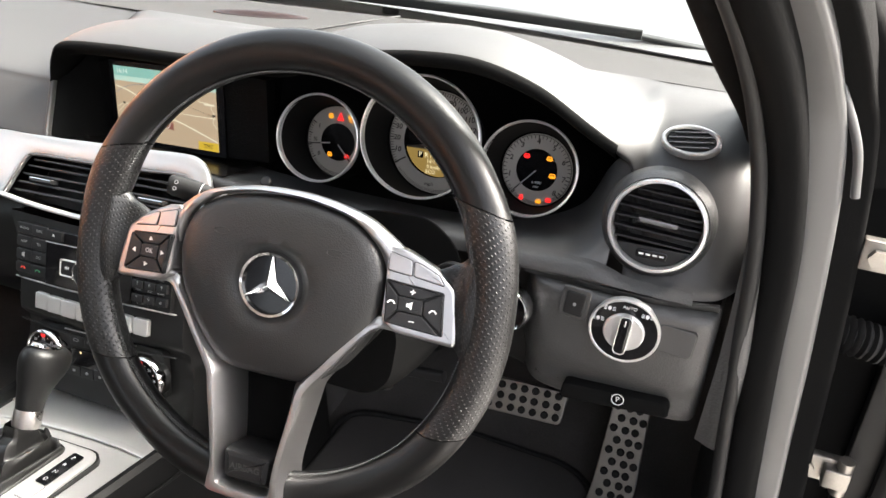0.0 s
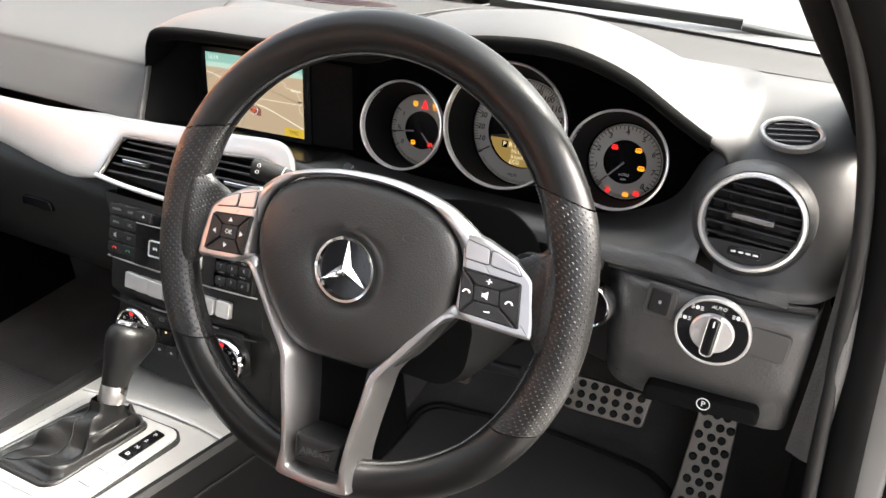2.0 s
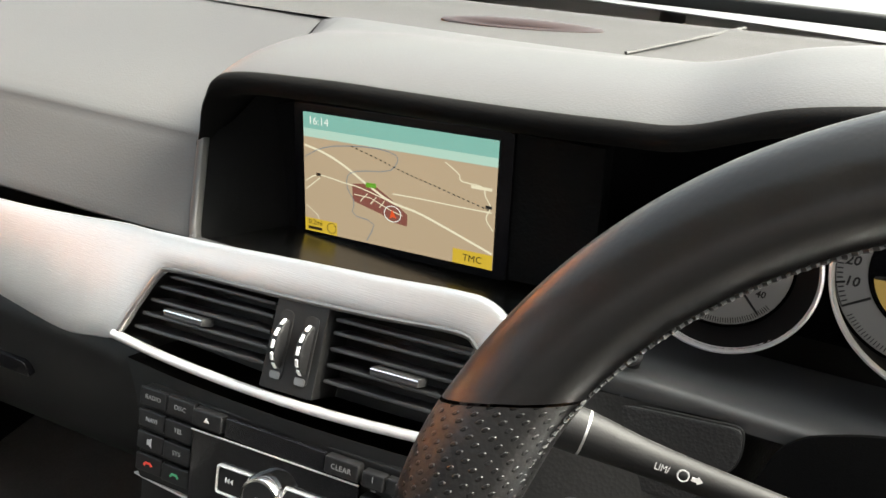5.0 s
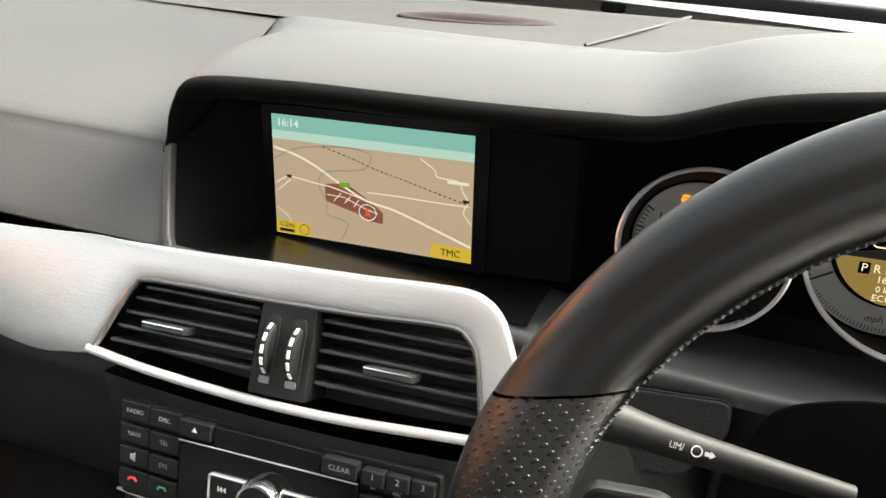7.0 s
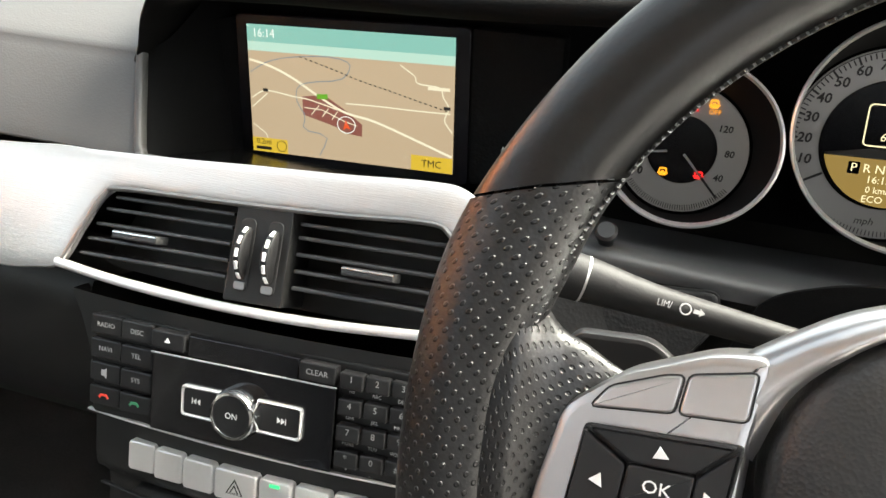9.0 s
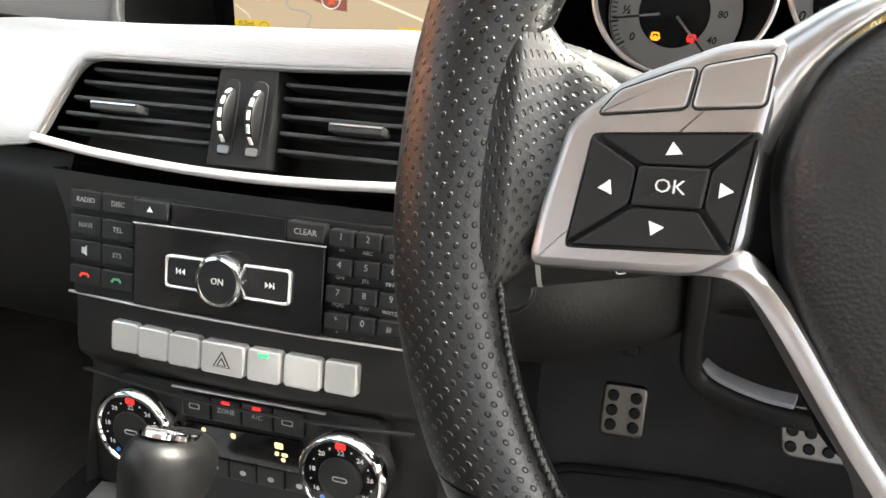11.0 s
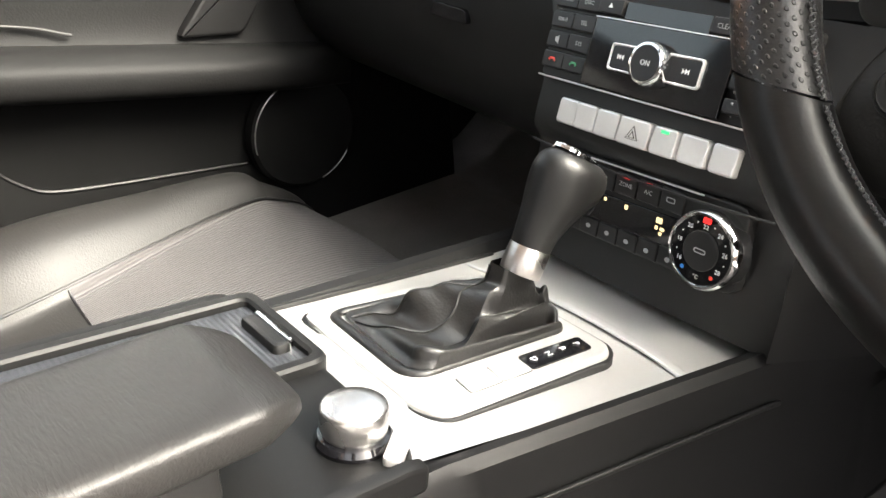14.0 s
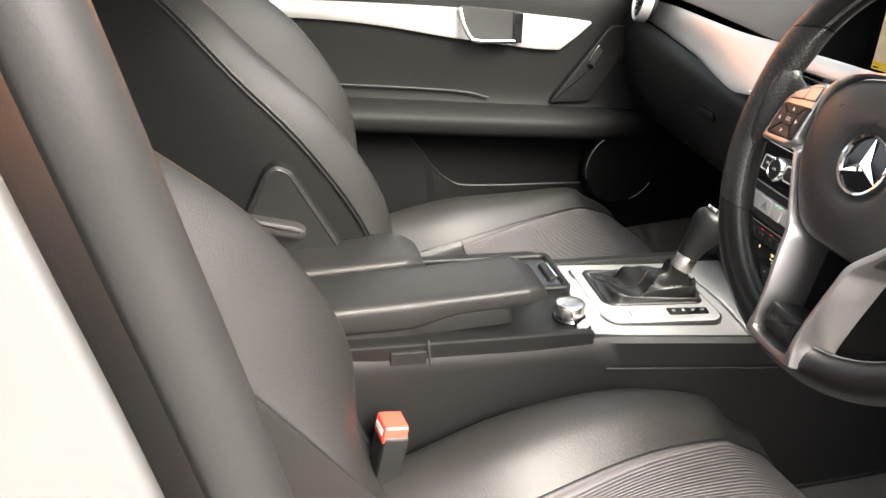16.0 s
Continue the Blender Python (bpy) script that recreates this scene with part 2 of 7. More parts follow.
def ribbed(name, color, rough, pitch=0.005, axis=0, strength=0.8, deep=0.45):
    """Cloth or plastic with fine ribs, laid out by the UVs in metres."""
    m = material(name, color, rough, grain=0.25, grain_scale=1400, vary=0.15)
    nt = m.node_tree
    N, L = nt.nodes, nt.links
    b = N["Principled BSDF"]
    uv = N.new("ShaderNodeUVMap")
    sx = N.new("ShaderNodeSeparateXYZ")
    L.new(uv.outputs[0], sx.inputs[0])
    mu = N.new("ShaderNodeMath")
    mu.operation = "MULTIPLY"
    mu.inputs[1].default_value = 2 * math.pi / pitch
    L.new(sx.outputs[axis], mu.inputs[0])
    si = N.new("ShaderNodeMath")
    si.operation = "SINE"
    L.new(mu.outputs[0], si.inputs[0])
    bp = N.new("ShaderNodeBump")
    bp.inputs["Strength"].default_value, bp.inputs["Distance"].default_value = strength, 0.0008
    L.new(si.outputs[0], bp.inputs["Height"])
    L.new(b.inputs["Normal"].links[0].from_node.outputs[0], bp.inputs["Normal"])
    L.new(bp.outputs[0], b.inputs["Normal"])
    col = b.inputs["Base Color"].links[0].from_node
    mr = N.new("ShaderNodeMapRange")
    mr.inputs[1].default_value, mr.inputs[2].default_value, mr.inputs[3].default_value = -1, 1, 1 - deep
    L.new(si.outputs[0], mr.inputs[0])
    mx = N.new("ShaderNodeVectorMath")
    mx.operation = "SCALE"
    L.new(col.outputs[0], mx.inputs[0])
    L.new(mr.outputs[0], mx.inputs["Scale"])
    L.new(mx.outputs[0], b.inputs["Base Color"])
    return m


LIT = 0.125  # lit displays against daylight


def glowing(name, color, strength, base=(0.01, 0.01, 0.01)):
    m = bpy.data.materials.new(name)
    m.use_nodes = True
    b = m.node_tree.nodes["Principled BSDF"]
    b.inputs["Base Color"].default_value = (*base, 1)
    b.inputs["Emission Color"].default_value = (*color, 1)
    b.inputs["Emission Strength"].default_value = strength * LIT
    b.inputs["Roughness"].default_value = 0.3
    return m


def clear_glass(name, tint=(0.9, 0.95, 0.93), rough=0.0):
    m = bpy.data.materials.new(name)
    m.use_nodes = True
    nt = m.node_tree
    N, L = nt.nodes, nt.links
    N.remove(N["Principled BSDF"])
    tr, gl, mx = N.new("ShaderNodeBsdfTransparent"), N.new("ShaderNodeBsdfGlossy"), N.new("ShaderNodeMixShader")
    tr.inputs[0].default_value = (*tint, 1)
    gl.inputs["Roughness"].default_value = rough
    mx.inputs[0].default_value = 0.05
    L.new(tr.outputs[0], mx.inputs[1])
    L.new(gl.outputs[0], mx.inputs[2])
    L.new(mx.outputs[0], N["Material Output"].inputs[0])
    return m


PAD = material("grained_dash_vinyl", (0.047, 0.0462, 0.0455), 0.47, grain=0.13, grain_scale=640, kind="cells", vary=0.1)
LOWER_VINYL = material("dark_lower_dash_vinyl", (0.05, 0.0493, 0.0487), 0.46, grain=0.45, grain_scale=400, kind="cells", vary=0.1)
PAD_REAR = material("perforated_dash_top", (0.03, 0.0295, 0.029), 0.75, spec=0.3, grain=0.35, grain_scale=700, kind="cells", vary=0.1)
GREY_ABS = material("dark_grey_soft_plastic", (0.0062, 0.0062, 0.0063), 0.45, spec=0.23, grain=0.12, grain_scale=900, vary=0.12)
BLACK = material("matte_black_plastic", (0.007, 0.007, 0.007), 0.5, spec=0.35, grain=0.15, grain_scale=800, vary=0.2)
DEEP = material("deep_black_plastic", (0.006, 0.006, 0.006), 0.6, vary=0.2)
GLOSS = material("gloss_black_panel", (0.006, 0.006, 0.007), 0.08, vary=0.2, rough_vary=0.03)
BUTTON = material("black_button_plastic", (0.010, 0.010, 0.0105), 0.42, spec=0.35, vary=0.2)
LEATHER = material("smooth_black_leather", (0.005, 0.005, 0.005), 0.32, spec=0.36, grain=0.06, grain_scale=520, kind="cells", vary=0.2)
SEAT_LEATHER = material("creased_black_seat_leather", (0.013, 0.0126, 0.0122), 0.48, spec=0.36, grain=0.45, grain_scale=520, kind="crease", vary=0.15)
# near black: the shadow on the backrest's side is put into this colour
SEAT_SIDE = material("shaded_black_seat_side", (0.004, 0.004, 0.004), 0.65, spec=0.13, grain=0.2, grain_scale=420, kind="cells", vary=0.15)
PERF = perforated("perforated_black_leather", (0.007, 0.007, 0.007), 0.36, 0.0041, 0.15)
CLOTH = ribbed("ribbed_charcoal_cloth", (0.075, 0.07, 0.072), 0.8, pitch=0.0052, axis=0)
ROLLER = ribbed("ribbed_roller_cover", (0.024, 0.026, 0.031), 0.4, pitch=0.004, axis=0, deep=0.12, strength=0.25)
SILVER = material("brushed_aluminium", (0.66, 0.655, 0.645), 0.30, metal=0.7, grain=0.25, grain_scale=1500, kind="brushed", vary=0.05)
TRIM_SILVER = material("brushed_trim_aluminium", (0.53, 0.53, 0.525), 0.33, metal=0.75, grain=0.25, grain_scale=1500, kind="brushed", vary=0.06)
SATIN = material("satin_silver_paint", (0.68, 0.67, 0.66), 0.32, metal=0.65, vary=0.05)
CHROME = material("polished_chrome", (0.8, 0.8, 0.8), 0.09, metal=1.0, vary=0.04, rough_vary=0.05)
STEEL = material("worn_steel", (0.27, 0.255, 0.235), 0.42, metal=1.0, grain=0.3, grain_scale=500, vary=0.2)
CARPET = material("black_carpet", (0.085, 0.080, 0.076), 0.95, grain=1.0, grain_scale=1100, vary=0.3, spec=0.1)
RUBBER = material("door_seal_rubber", (0.013, 0.013, 0.013), 0.6, spec=0.25, grain=0.2, grain_scale=600, vary=0.2)
BODY = material("silver_grey_car_paint", (0.10, 0.10, 0.10), 0.45, metal=0.35, vary=0.04, coat=0.12)
HEADLINER = material("pale_grey_headliner", (0.48, 0.47, 0.45), 0.9, grain=0.4, grain_scale=900)
# unseen ground, its colour raised to throw light up into the cabin
PALE_GROUND = material("pale_bounce_ground", (0.34, 0.332, 0.318), 0.9, grain=1.0, grain_scale=120, vary=0.3, vary_scale=2)
SCREEN_DARK = material("dark_display_glass", (0.004, 0.004, 0.005), 0.25, spec=0.2, vary=0.1, rough_vary=0.03)
WHITE_INK = material("white_print", (0.75, 0.75, 0.74), 0.5, vary=0.03)
GREY_INK = material("grey_print", (0.33, 0.33, 0.34), 0.5, vary=0.03)
SOFT_INK = material("pale_grey_print", (0.32, 0.32, 0.32), 0.5, vary=0.03)
RED_PLASTIC = material("red_buckle_button", (0.75, 0.06, 0.04), 0.35, vary=0.1)
SENSOR = material("brown_sensor_lens", (0.022, 0.012, 0.010), 0.15, vary=0.1)
DOOR_TRIM = material("black_door_lining", (0.0065, 0.0065, 0.0065), 0.6, spec=0.11, grain=0.2, grain_scale=420, kind="cells", vary=0.12)
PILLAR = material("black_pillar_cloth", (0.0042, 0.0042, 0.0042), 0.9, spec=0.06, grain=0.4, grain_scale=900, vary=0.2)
RED_GLOW = glowing("red_tell_tale", (1.0, 0.02, 0.02), 1.6)
AMBER_GLOW = glowing("amber_tell_tale", (1.0, 0.36, 0.02), 1.5)
GREEN_GLOW = glowing("green_indicator", (0.05, 0.9, 0.3), 1.2)
GLASS = clear_glass("windscreen_glass")

# ---- ground, floor, shell ----
part("ground", grid(np.array([[(x, y, 0.0) for y in np.linspace(-60, 60, 25)] for x in np.linspace(-60, 60, 25)])), PALE_GROUND, None,
     "unseen ground, pale to bounce light into the cabin", kind="structure", category="ground")
part("floor", grid(np.array([[(x, y, 0.355 + (0.28 * max(0, y - 0.52) if y > 0.52 else 0)) for y in (-1.6, -0.6, 0.0, 0.3, 0.52, 0.7, 0.95)] for x in np.linspace(-0.72, 0.72, 9)])),
     CARPET, None, "black carpeted car floor", kind="structure", category="floor")
bulk = thing("wall_front", (0, 0.96, 0.4), "black carpeted bulkhead behind the dashboard", "bulkhead", kind="structure")
part("panel", box(1.5, 0.03, 0.52, 0, 0.98, 0.61), CARPET, bulk)
part("ceiling", grid(np.array([[(x, y, 1.43 + 0.02 * math.cos(x * 2)) for y in np.linspace(-2.2, -0.12, 8)] for x in np.linspace(-0.6, 0.6, 9)])), HEADLINER, None,
     "pale grey headliner under the roof", kind="structure", category="ceiling")
part("wall_rear", box(1.45, 0.04, 0.66, 0, -2.2, 0.67), SEAT_LEATHER, None, "black rear bench back closing the cabin", kind="structure", category="rear wall")

# plain unseen walls, added to block low sky and tint reflections
for nm, (w, d, h, x, y) in (("wall_west", (0.3, 13, 1.75, -4.2, -2.0)), ("wall_east", (0.3, 16, 2.6, 13.0, -6.0)), ("wall_south", (24, 0.3, 2.4, 0.6, -24.0))):
    part(nm, box(w, d, h, x, y, h / 2, 0.02), material("unseen_wall_" + nm, (0.50, 0.15, 0.04) if nm == "wall_west" else (0.16, 0.11, 0.085), 0.9, grain=0.8, grain_scale=60, vary=0.3, vary_scale=3), None, "unseen plain wall added to shape light and reflections", kind="structure", category="wall")

# windscreen and what lies beyond it
ws = smooth_sheet([[(x, 0.66 - 0.06 * (x / 0.7) ** 2, 0.985), (x * 0.97, 0.40 - 0.05 * x * x, 1.14), (x * 0.92, 0.14, 1.285), (x * 0.86, -0.14, 1.43)] for x in (-0.7, -0.35, 0, 0.35, 0.7)], 17, 13)
pane = part("window_1", grid(ws[::-1]), GLASS, None, "clear curved windscreen above the dashboard", kind="structure", category="windscreen")
pane.visible_shadow = False

body = thing("car_body", (0, 0.9, 0.4), "silver grey car body round the open driver door", "car body")
hood = smooth_sheet([[(x, 0.775 - 0.04 * x * x, 0.962 - 0.02 * x * x), (x, 0.785 - 0.04 * x * x, 0.968 - 0.02 * x * x), (x, 1.2, 0.975 - 0.05 * x * x), (x * 0.98, 1.6, 0.9 - 0.06 * x * x), (x * 0.9, 1.95, 0.76 - 0.06 * x * x)] for x in (-0.86, -0.6, -0.3, 0, 0.3, 0.6, 0.86)], 25, 17)
part("bonnet", grid(hood), BODY, body)
cowl = smooth_sheet([[(x, 0.665 - 0.06 * (x / 0.7) ** 2, 0.972), (x, 0.75, 0.945), (x, 0.92, 0.94)] for x in (-0.78, -0.4, 0, 0.4, 0.78)], 15, 9)
part("cowl", grid(cowl), BLACK, body, "black plastic scuttle below the windscreen")
for sx, name in ((1, "a_pillar"), (-1, "a_pillar")):
    path = catmull([(sx * 0.5, -0.2, 1.44), (sx * 0.585, 0.05, 1.31), (sx * 0.655, 0.27, 1.135), (sx * 0.695, 0.40, 1.03), (sx * 0.72, 0.44, 0.93), (sx * 0.74, 0.42, 0.78)], 40)
    part(name, sweep(path, rrect(0.06, 0.09, 0.024), (sx, 0.25, 0.0)), PILLAR, body, "black trimmed windscreen pillar")
# the driver's door opening: inner seal, lip and painted flange
edge = [(0.50, -0.22, 1.42), (0.60, 0.02, 1.30), (0.665, 0.17, 1.17), (0.705, 0.24, 1.06), (0.728, 0.25, 0.95), (0.738, 0.25, 0.82), (0.752, 0.24, 0.66), (0.765, 0.20, 0.52), (0.77, 0.08, 0.43), (0.77, -0.2, 0.415), (0.77, -0.52, 0.43)]
ap = catmull(edge, 120)
part("door_seal", sweep(ap, rrect(0.034, 0.045, 0.014), (1, 0, 0)), PILLAR, body, "black rubber door seal")
part("seal_lip", tube(ap + np.array((-0.022, -0.018, 0.0)), 0.007), RUBBER, body)
fl = catmull([(0.62, 0.03, 1.32), (0.70, 0.19, 1.17), (0.735, 0.255, 1.085), (0.750, 0.266, 1.032), (0.760, 0.266, 0.963), (0.772, 0.266, 0.835), (0.781, 0.262, 0.70), (0.79, 0.22, 0.54), (0.80, 0.08, 0.44), (0.80, -0.2, 0.42), (0.80, -0.52, 0.43)], 110)
fl = fl + np.array((-0.010, 0, 0))
part("door_flange", sweep(fl, rrect(0.038, 0.02, 0.006), (1, 0, 0)), BODY, body, "silver painted door aperture flange")
part("flange_back", sweep(fl + np.array((0.01, 0.035, 0.0)), rrect(0.07, 0.04, 0.006), (1, 0, 0)), PILLAR, body)
part("outer_pillar", tube(catmull([(0.60, 0.0, 1.36), (0.665, 0.2, 1.21), (0.70, 0.262, 1.162), (0.735, 0.262, 1.102), (0.764, 0.262, 1.047), (0.775, 0.262, 1.0)], 30), 0.004), BODY, body)
part("pillar_back", sweep(catmull([(0.62, 0.05, 1.36), (0.70, 0.24, 1.21), (0.725, 0.30, 1.15), (0.765, 0.31, 1.08), (0.79, 0.32, 1.0)], 24), rrect(0.06, 0.05, 0.01), (1, 0, 0)), PILLAR, body)
part("sill", sweep(catmull([(0.80, 0.26, 0.37), (0.80, -0.2, 0.355), (0.80, -0.7, 0.36)], 20), rrect(0.1, 0.09, 0.02), (1, 0, 0)), BODY, body)
# rear post beside the driver's seat
bp = catmull([(0.70, -0.52, 1.40), (0.745, -0.503, 1.30), (0.775, -0.4850, 1.222), (0.778, -0.4785, 1.18), (0.780, -0.470, 1.12), (0.782, -0.460, 1.02), (0.785, -0.45, 0.85), (0.79, -0.44, 0.6), (0.80, -0.44, 0.42)], 70)
part("b_seal", tube(bp, 0.0078), RUBBER, body, "black rubber seal of the rear post")
part("b_flange", sweep(bp + np.array((0.006, -0.084, 0)), rrect(0.006, 0.14, 0.002), (1, 0, 0)), BODY, body, "silver painted post flange")
part("b_pillar", sweep(bp + np.array((-0.045, -0.075, 0)), rrect(0.07, 0.10, 0.02), (1, 0, 0)), BLACK, body, "black trimmed post beside the seat")
for sx in (-1, 1):
    part("side_wall", box(0.03, 1.55, 0.53, sx * 0.775, -1.45, 0.635), GREY_ABS, body)
    part("rear_quarter", box(0.03, 0.65, 0.46, sx * 0.70, -1.9, 1.20), GREY_ABS, body)

# the open driver's door, seen edge on behind the hinges
door = thing("driver_door", (0.92, 0.42, 0.5), "open silver driver door with black hinges", "car door")
part("inner_panel", plate(rounded([(0, 0), (0.95, 0), (1.0, 0.35), (0.0, 0.5)], 0.05), 0, 0.05, 0.012), BLACK, door, "black door lining", place((0.90, 0.36, 0.45), (1, -0.3, 0), (0, 0, 1)))
part("door_edge", box(0.05, 0.02, 0.55, 0.885, 0.345, 0.75), BLACK, door)
part("window_frame", sweep(catmull([(0.60, 0.1, 1.38), (0.68, 0.27, 1.25), (0.734, 0.35, 1.148), (0.765, 0.35, 1.07), (0.792, 0.35, 0.985)], 30), rrect(0.024, 0.03, 0.006), (1, 0, 0)), material("dark_grey_frame_paint", (0.09, 0.08, 0.07), 0.35), door, "dark painted door window frame")
for z in (0.938, 0.685):
    h = part("hinge", join(box(0.05, 0.012, 0.03, 0.822, 0.29, z), box(0.026, 0.024, 0.022, 0.842, 0.282, z), moved(turned([(0, -0.022), (0.008, -0.022), (0.008, 0.022), (0, 0.022)], 16), pose(0.848, 0.28, z))), STEEL, door, "bare steel door hinge")
    part("bolt", moved(turned([(0, 0), (0.009, 0), (0.009, 0.006), (0, 0.006)], 6), pose(0.812, 0.283, z, 90, 0, 0)), STEEL, h)
gz = np.linspace(0, 1, 60)
part("cable_boot", moved(turned([(0.017 + 0.004 * math.sin(i * 1.6), 0.12 * g) for i, g in enumerate(gz)], 20), pose(0.79, 0.315, 0.835, 0, 100, 8)), RUBBER, door, "ribbed rubber cable sleeve")

part("hinge_pocket", box(0.42, 0.02, 0.66, 0.985, 0.37, 0.70), PILLAR, body, "black panel behind the hinges")

# wiper blades resting on the scuttle
for x0, x1, y0, y1 in ((0.62, 0.05, 0.80, 0.70), (0.10, -0.50, 0.80, 0.70)):
    w = thing("wiper", (x0, y0, 0.95), "black wiper arm resting below the windscreen", "wiper", "windscreen wipers")
    part("arm", sweep(catmull([(x0, y0, 0.958), ((x0 + x1) / 2, (y0 + y1) / 2, 0.985), (x1, y1, 0.99)], 16), rrect(0.018, 0.008, 0.003), (0.2, 1, 0)), BLACK, w)
    part("blade", sweep(catmull([(x0 - 0.1, y1 + 0.005, 0.992), ((x0 + x1) / 2 - 0.05, y1 - 0.005, 0.995), (x1 - 0.12, y1 - 0.01, 0.99)], 16), rrect(0.01, 0.014, 0.003), (0.05, 1, 0)), RUBBER, w)
    part("pivot", moved(turned([(0.014, 0), (0.014, 0.02), (0.008, 0.026), (0, 0.026)], 16), pose(x0, y0, 0.945)), BLACK, w)

# ---- dashboard ----
dash = thing("dashboard", (0, 0.4, 0.6), "soft dark grey dashboard with a grained finish", "dashboard")


def hood_profile(x, ly, lz, zr, zb=0.998):
    return [(x, ly + 0.06, lz - 0.016), (x, ly + 0.012, lz - 0.009), (x, ly, lz - 0.003), (x, ly + 0.003, lz + 0.004), (x, ly + 0.045, (lz + 0.012 + zr) / 2), (x, 0.40, zr), (x, 0.445, zr * 0.6 + zb * 0.4 - 0.004), (x, 0.485, zb)]


def face_left(x, cut=0.0):
    d = 0.03 * max(0, (-x - 0.35) / 0.35) ** 2
    yz = [(0.264, 0.881), (0.256, 0.886), (0.270, 0.901), (0.289, 0.918), (0.308, 0.934), (0.322, 0.942), (0.40, 0.960), (0.485, 0.984)]
    dx = [0.034, 0.034, 0.026, 0.016, 0.006, 0.0, 0.0, 0.0]
    return [(x + cut * e, y - (d if y < 0.35 else 0), z) for (y, z), e in zip(yz, dx)]


def face_right(x, s=0.0):
    return [(x, 0.252 + s, 0.868), (x, 0.268 + s, 0.876), (x, 0.290 + s, 0.902), (x, 0.312 + s, 0.933), (x, 0.342 + s, 0.965), (x, 0.384 + s, 0.987), (x, 0.437, 0.999), (x, 0.485, 1.002)]


left = smooth_sheet([face_left(x, c) for x, c in ((-0.74, 0), (-0.6, 0), (-0.45, 0), (-0.3, 0), (-0.2, 0.2), (-0.146, 1))], 40, 30)
part("pad_passenger", grid(left), PAD, dash)
hp = [(-0.146, 0.310, 0.934, 0.968, 0.984), (-0.139, 0.306, 0.944, 0.976, 0.986), (-0.128, 0.302, 0.972, 0.986, 0.988), (-0.108, 0.30, 0.990, 0.996, 0.989), (-0.04, 0.30, 0.997, 1.006, 0.990), (0.03, 0.30, 1.0, 1.01, 0.991), (0.10, 0.30, 1.003, 1.014, 0.993),
      (0.16, 0.30, 1.007, 1.018, 0.996), (0.197, 0.298, 1.012, 1.024, 0.998), (0.245, 0.295, 1.031, 1.04, 1.0), (0.30, 0.292, 1.043, 1.05, 1.002), (0.36, 0.29, 1.052, 1.057, 1.003), (0.42, 0.292, 1.052, 1.054, 1.003), (0.48, 0.30, 1.033, 1.038, 1.003), (0.53, 0.31, 1.001, 1.016, 1.003), (0.562, 0.322, 0.978, 1.003, 1.003)]
end = [(0.582, 0.335, 0.945), (0.582, 0.325, 0.950), (0.582, 0.324, 0.957), (0.582, 0.332, 0.964), (0.582, 0.36, 0.981), (0.582, 0.40, 0.996), (0.582, 0.443, 1.0), (0.582, 0.485, 1.002)]
sheet_rows = [hood_profile(*h) for h in hp] + [end] + [face_right(x, s) for x, s in ((0.596, 0.004), (0.62, 0.0), (0.655, 0.0), (0.685, 0.01), (0.705, 0.04))]
part("instrument_hood", grid(smooth_sheet(sheet_rows, 190, 40)), PAD, dash, "long hood over screen and instruments")
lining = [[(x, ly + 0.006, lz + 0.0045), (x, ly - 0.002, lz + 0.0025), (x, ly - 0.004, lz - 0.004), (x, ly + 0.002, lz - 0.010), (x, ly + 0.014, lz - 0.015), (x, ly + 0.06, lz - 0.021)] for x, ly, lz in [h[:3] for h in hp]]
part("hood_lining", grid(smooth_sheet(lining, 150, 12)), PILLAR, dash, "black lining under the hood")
rear = smooth_sheet([[(x, 0.484, zz), (x, 0.53, zz - 0.003), (x, 0.58, zz - 0.004), (x, 0.622 - 0.05 * (x / 0.7) ** 2, zz - 0.008), (x, 0.626 - 0.05 * (x / 0.7) ** 2, zz - 0.05)] for x, zz in ((-0.72, 0.984), (-0.4, 0.984), (-0.1, 0.987), (0.1, 0.993), (0.3, 1.001), (0.5, 1.003), (0.72, 1.002))], 60, 20)
part("speaker_panel", grid(rear), PAD_REAR, dash, "perforated dark top panel below the windscreen")
part("panel_seam", tube(catmull([(0.12, 0.486, 0.995), (0.16, 0.56, 0.994), (0.19, 0.63, 0.99)], 14), 0.0015, n=6), DEEP, dash)
# core behind the openings
part("core", box(1.4, 0.25, 0.30, 0, 0.62, 0.80), DEEP, dash)

# recess of the screen and instruments
back = smooth_sheet([[(x, 0.335, 0.855), (x, 0.352, 0.90), (x, 0.372, 0.955), (x, 0.375, zt)] for x, zt in ((-0.13, 0.975), (0.0, 0.985), (0.15, 0.992), (0.2, 1.0), (0.3, 1.025), (0.42, 1.03), (0.5, 1.0), (0.55, 0.965), (0.58, 0.95))], 30, 12)
back[..., 1] += np.where(back[..., 0] > 0.165, 0.045, 0.012)
part("recess_back", grid(back), PILLAR, dash, "black recess behind the screen")
shelf = smooth_sheet([[(-0.118, 0.257, 0.886), (-0.112, 0.29, 0.876), (-0.10, 0.36, 0.856)], [(0.0, 0.257, 0.8875), (0.0, 0.29, 0.877), (0.0, 0.36, 0.856)], [(0.10, 0.256, 0.888), (0.10, 0.29, 0.878), (0.10, 0.36, 0.856)], [(0.14, 0.252, 0.889), (0.14, 0.29, 0.881), (0.14, 0.36, 0.862)]], 20, 10)
part("screen_shelf", grid(shelf), material("satin_black_shelf", (0.006, 0.006, 0.006), 0.24, vary=0.2, rough_vary=0.05), dash, "glossy black shelf below the screen")
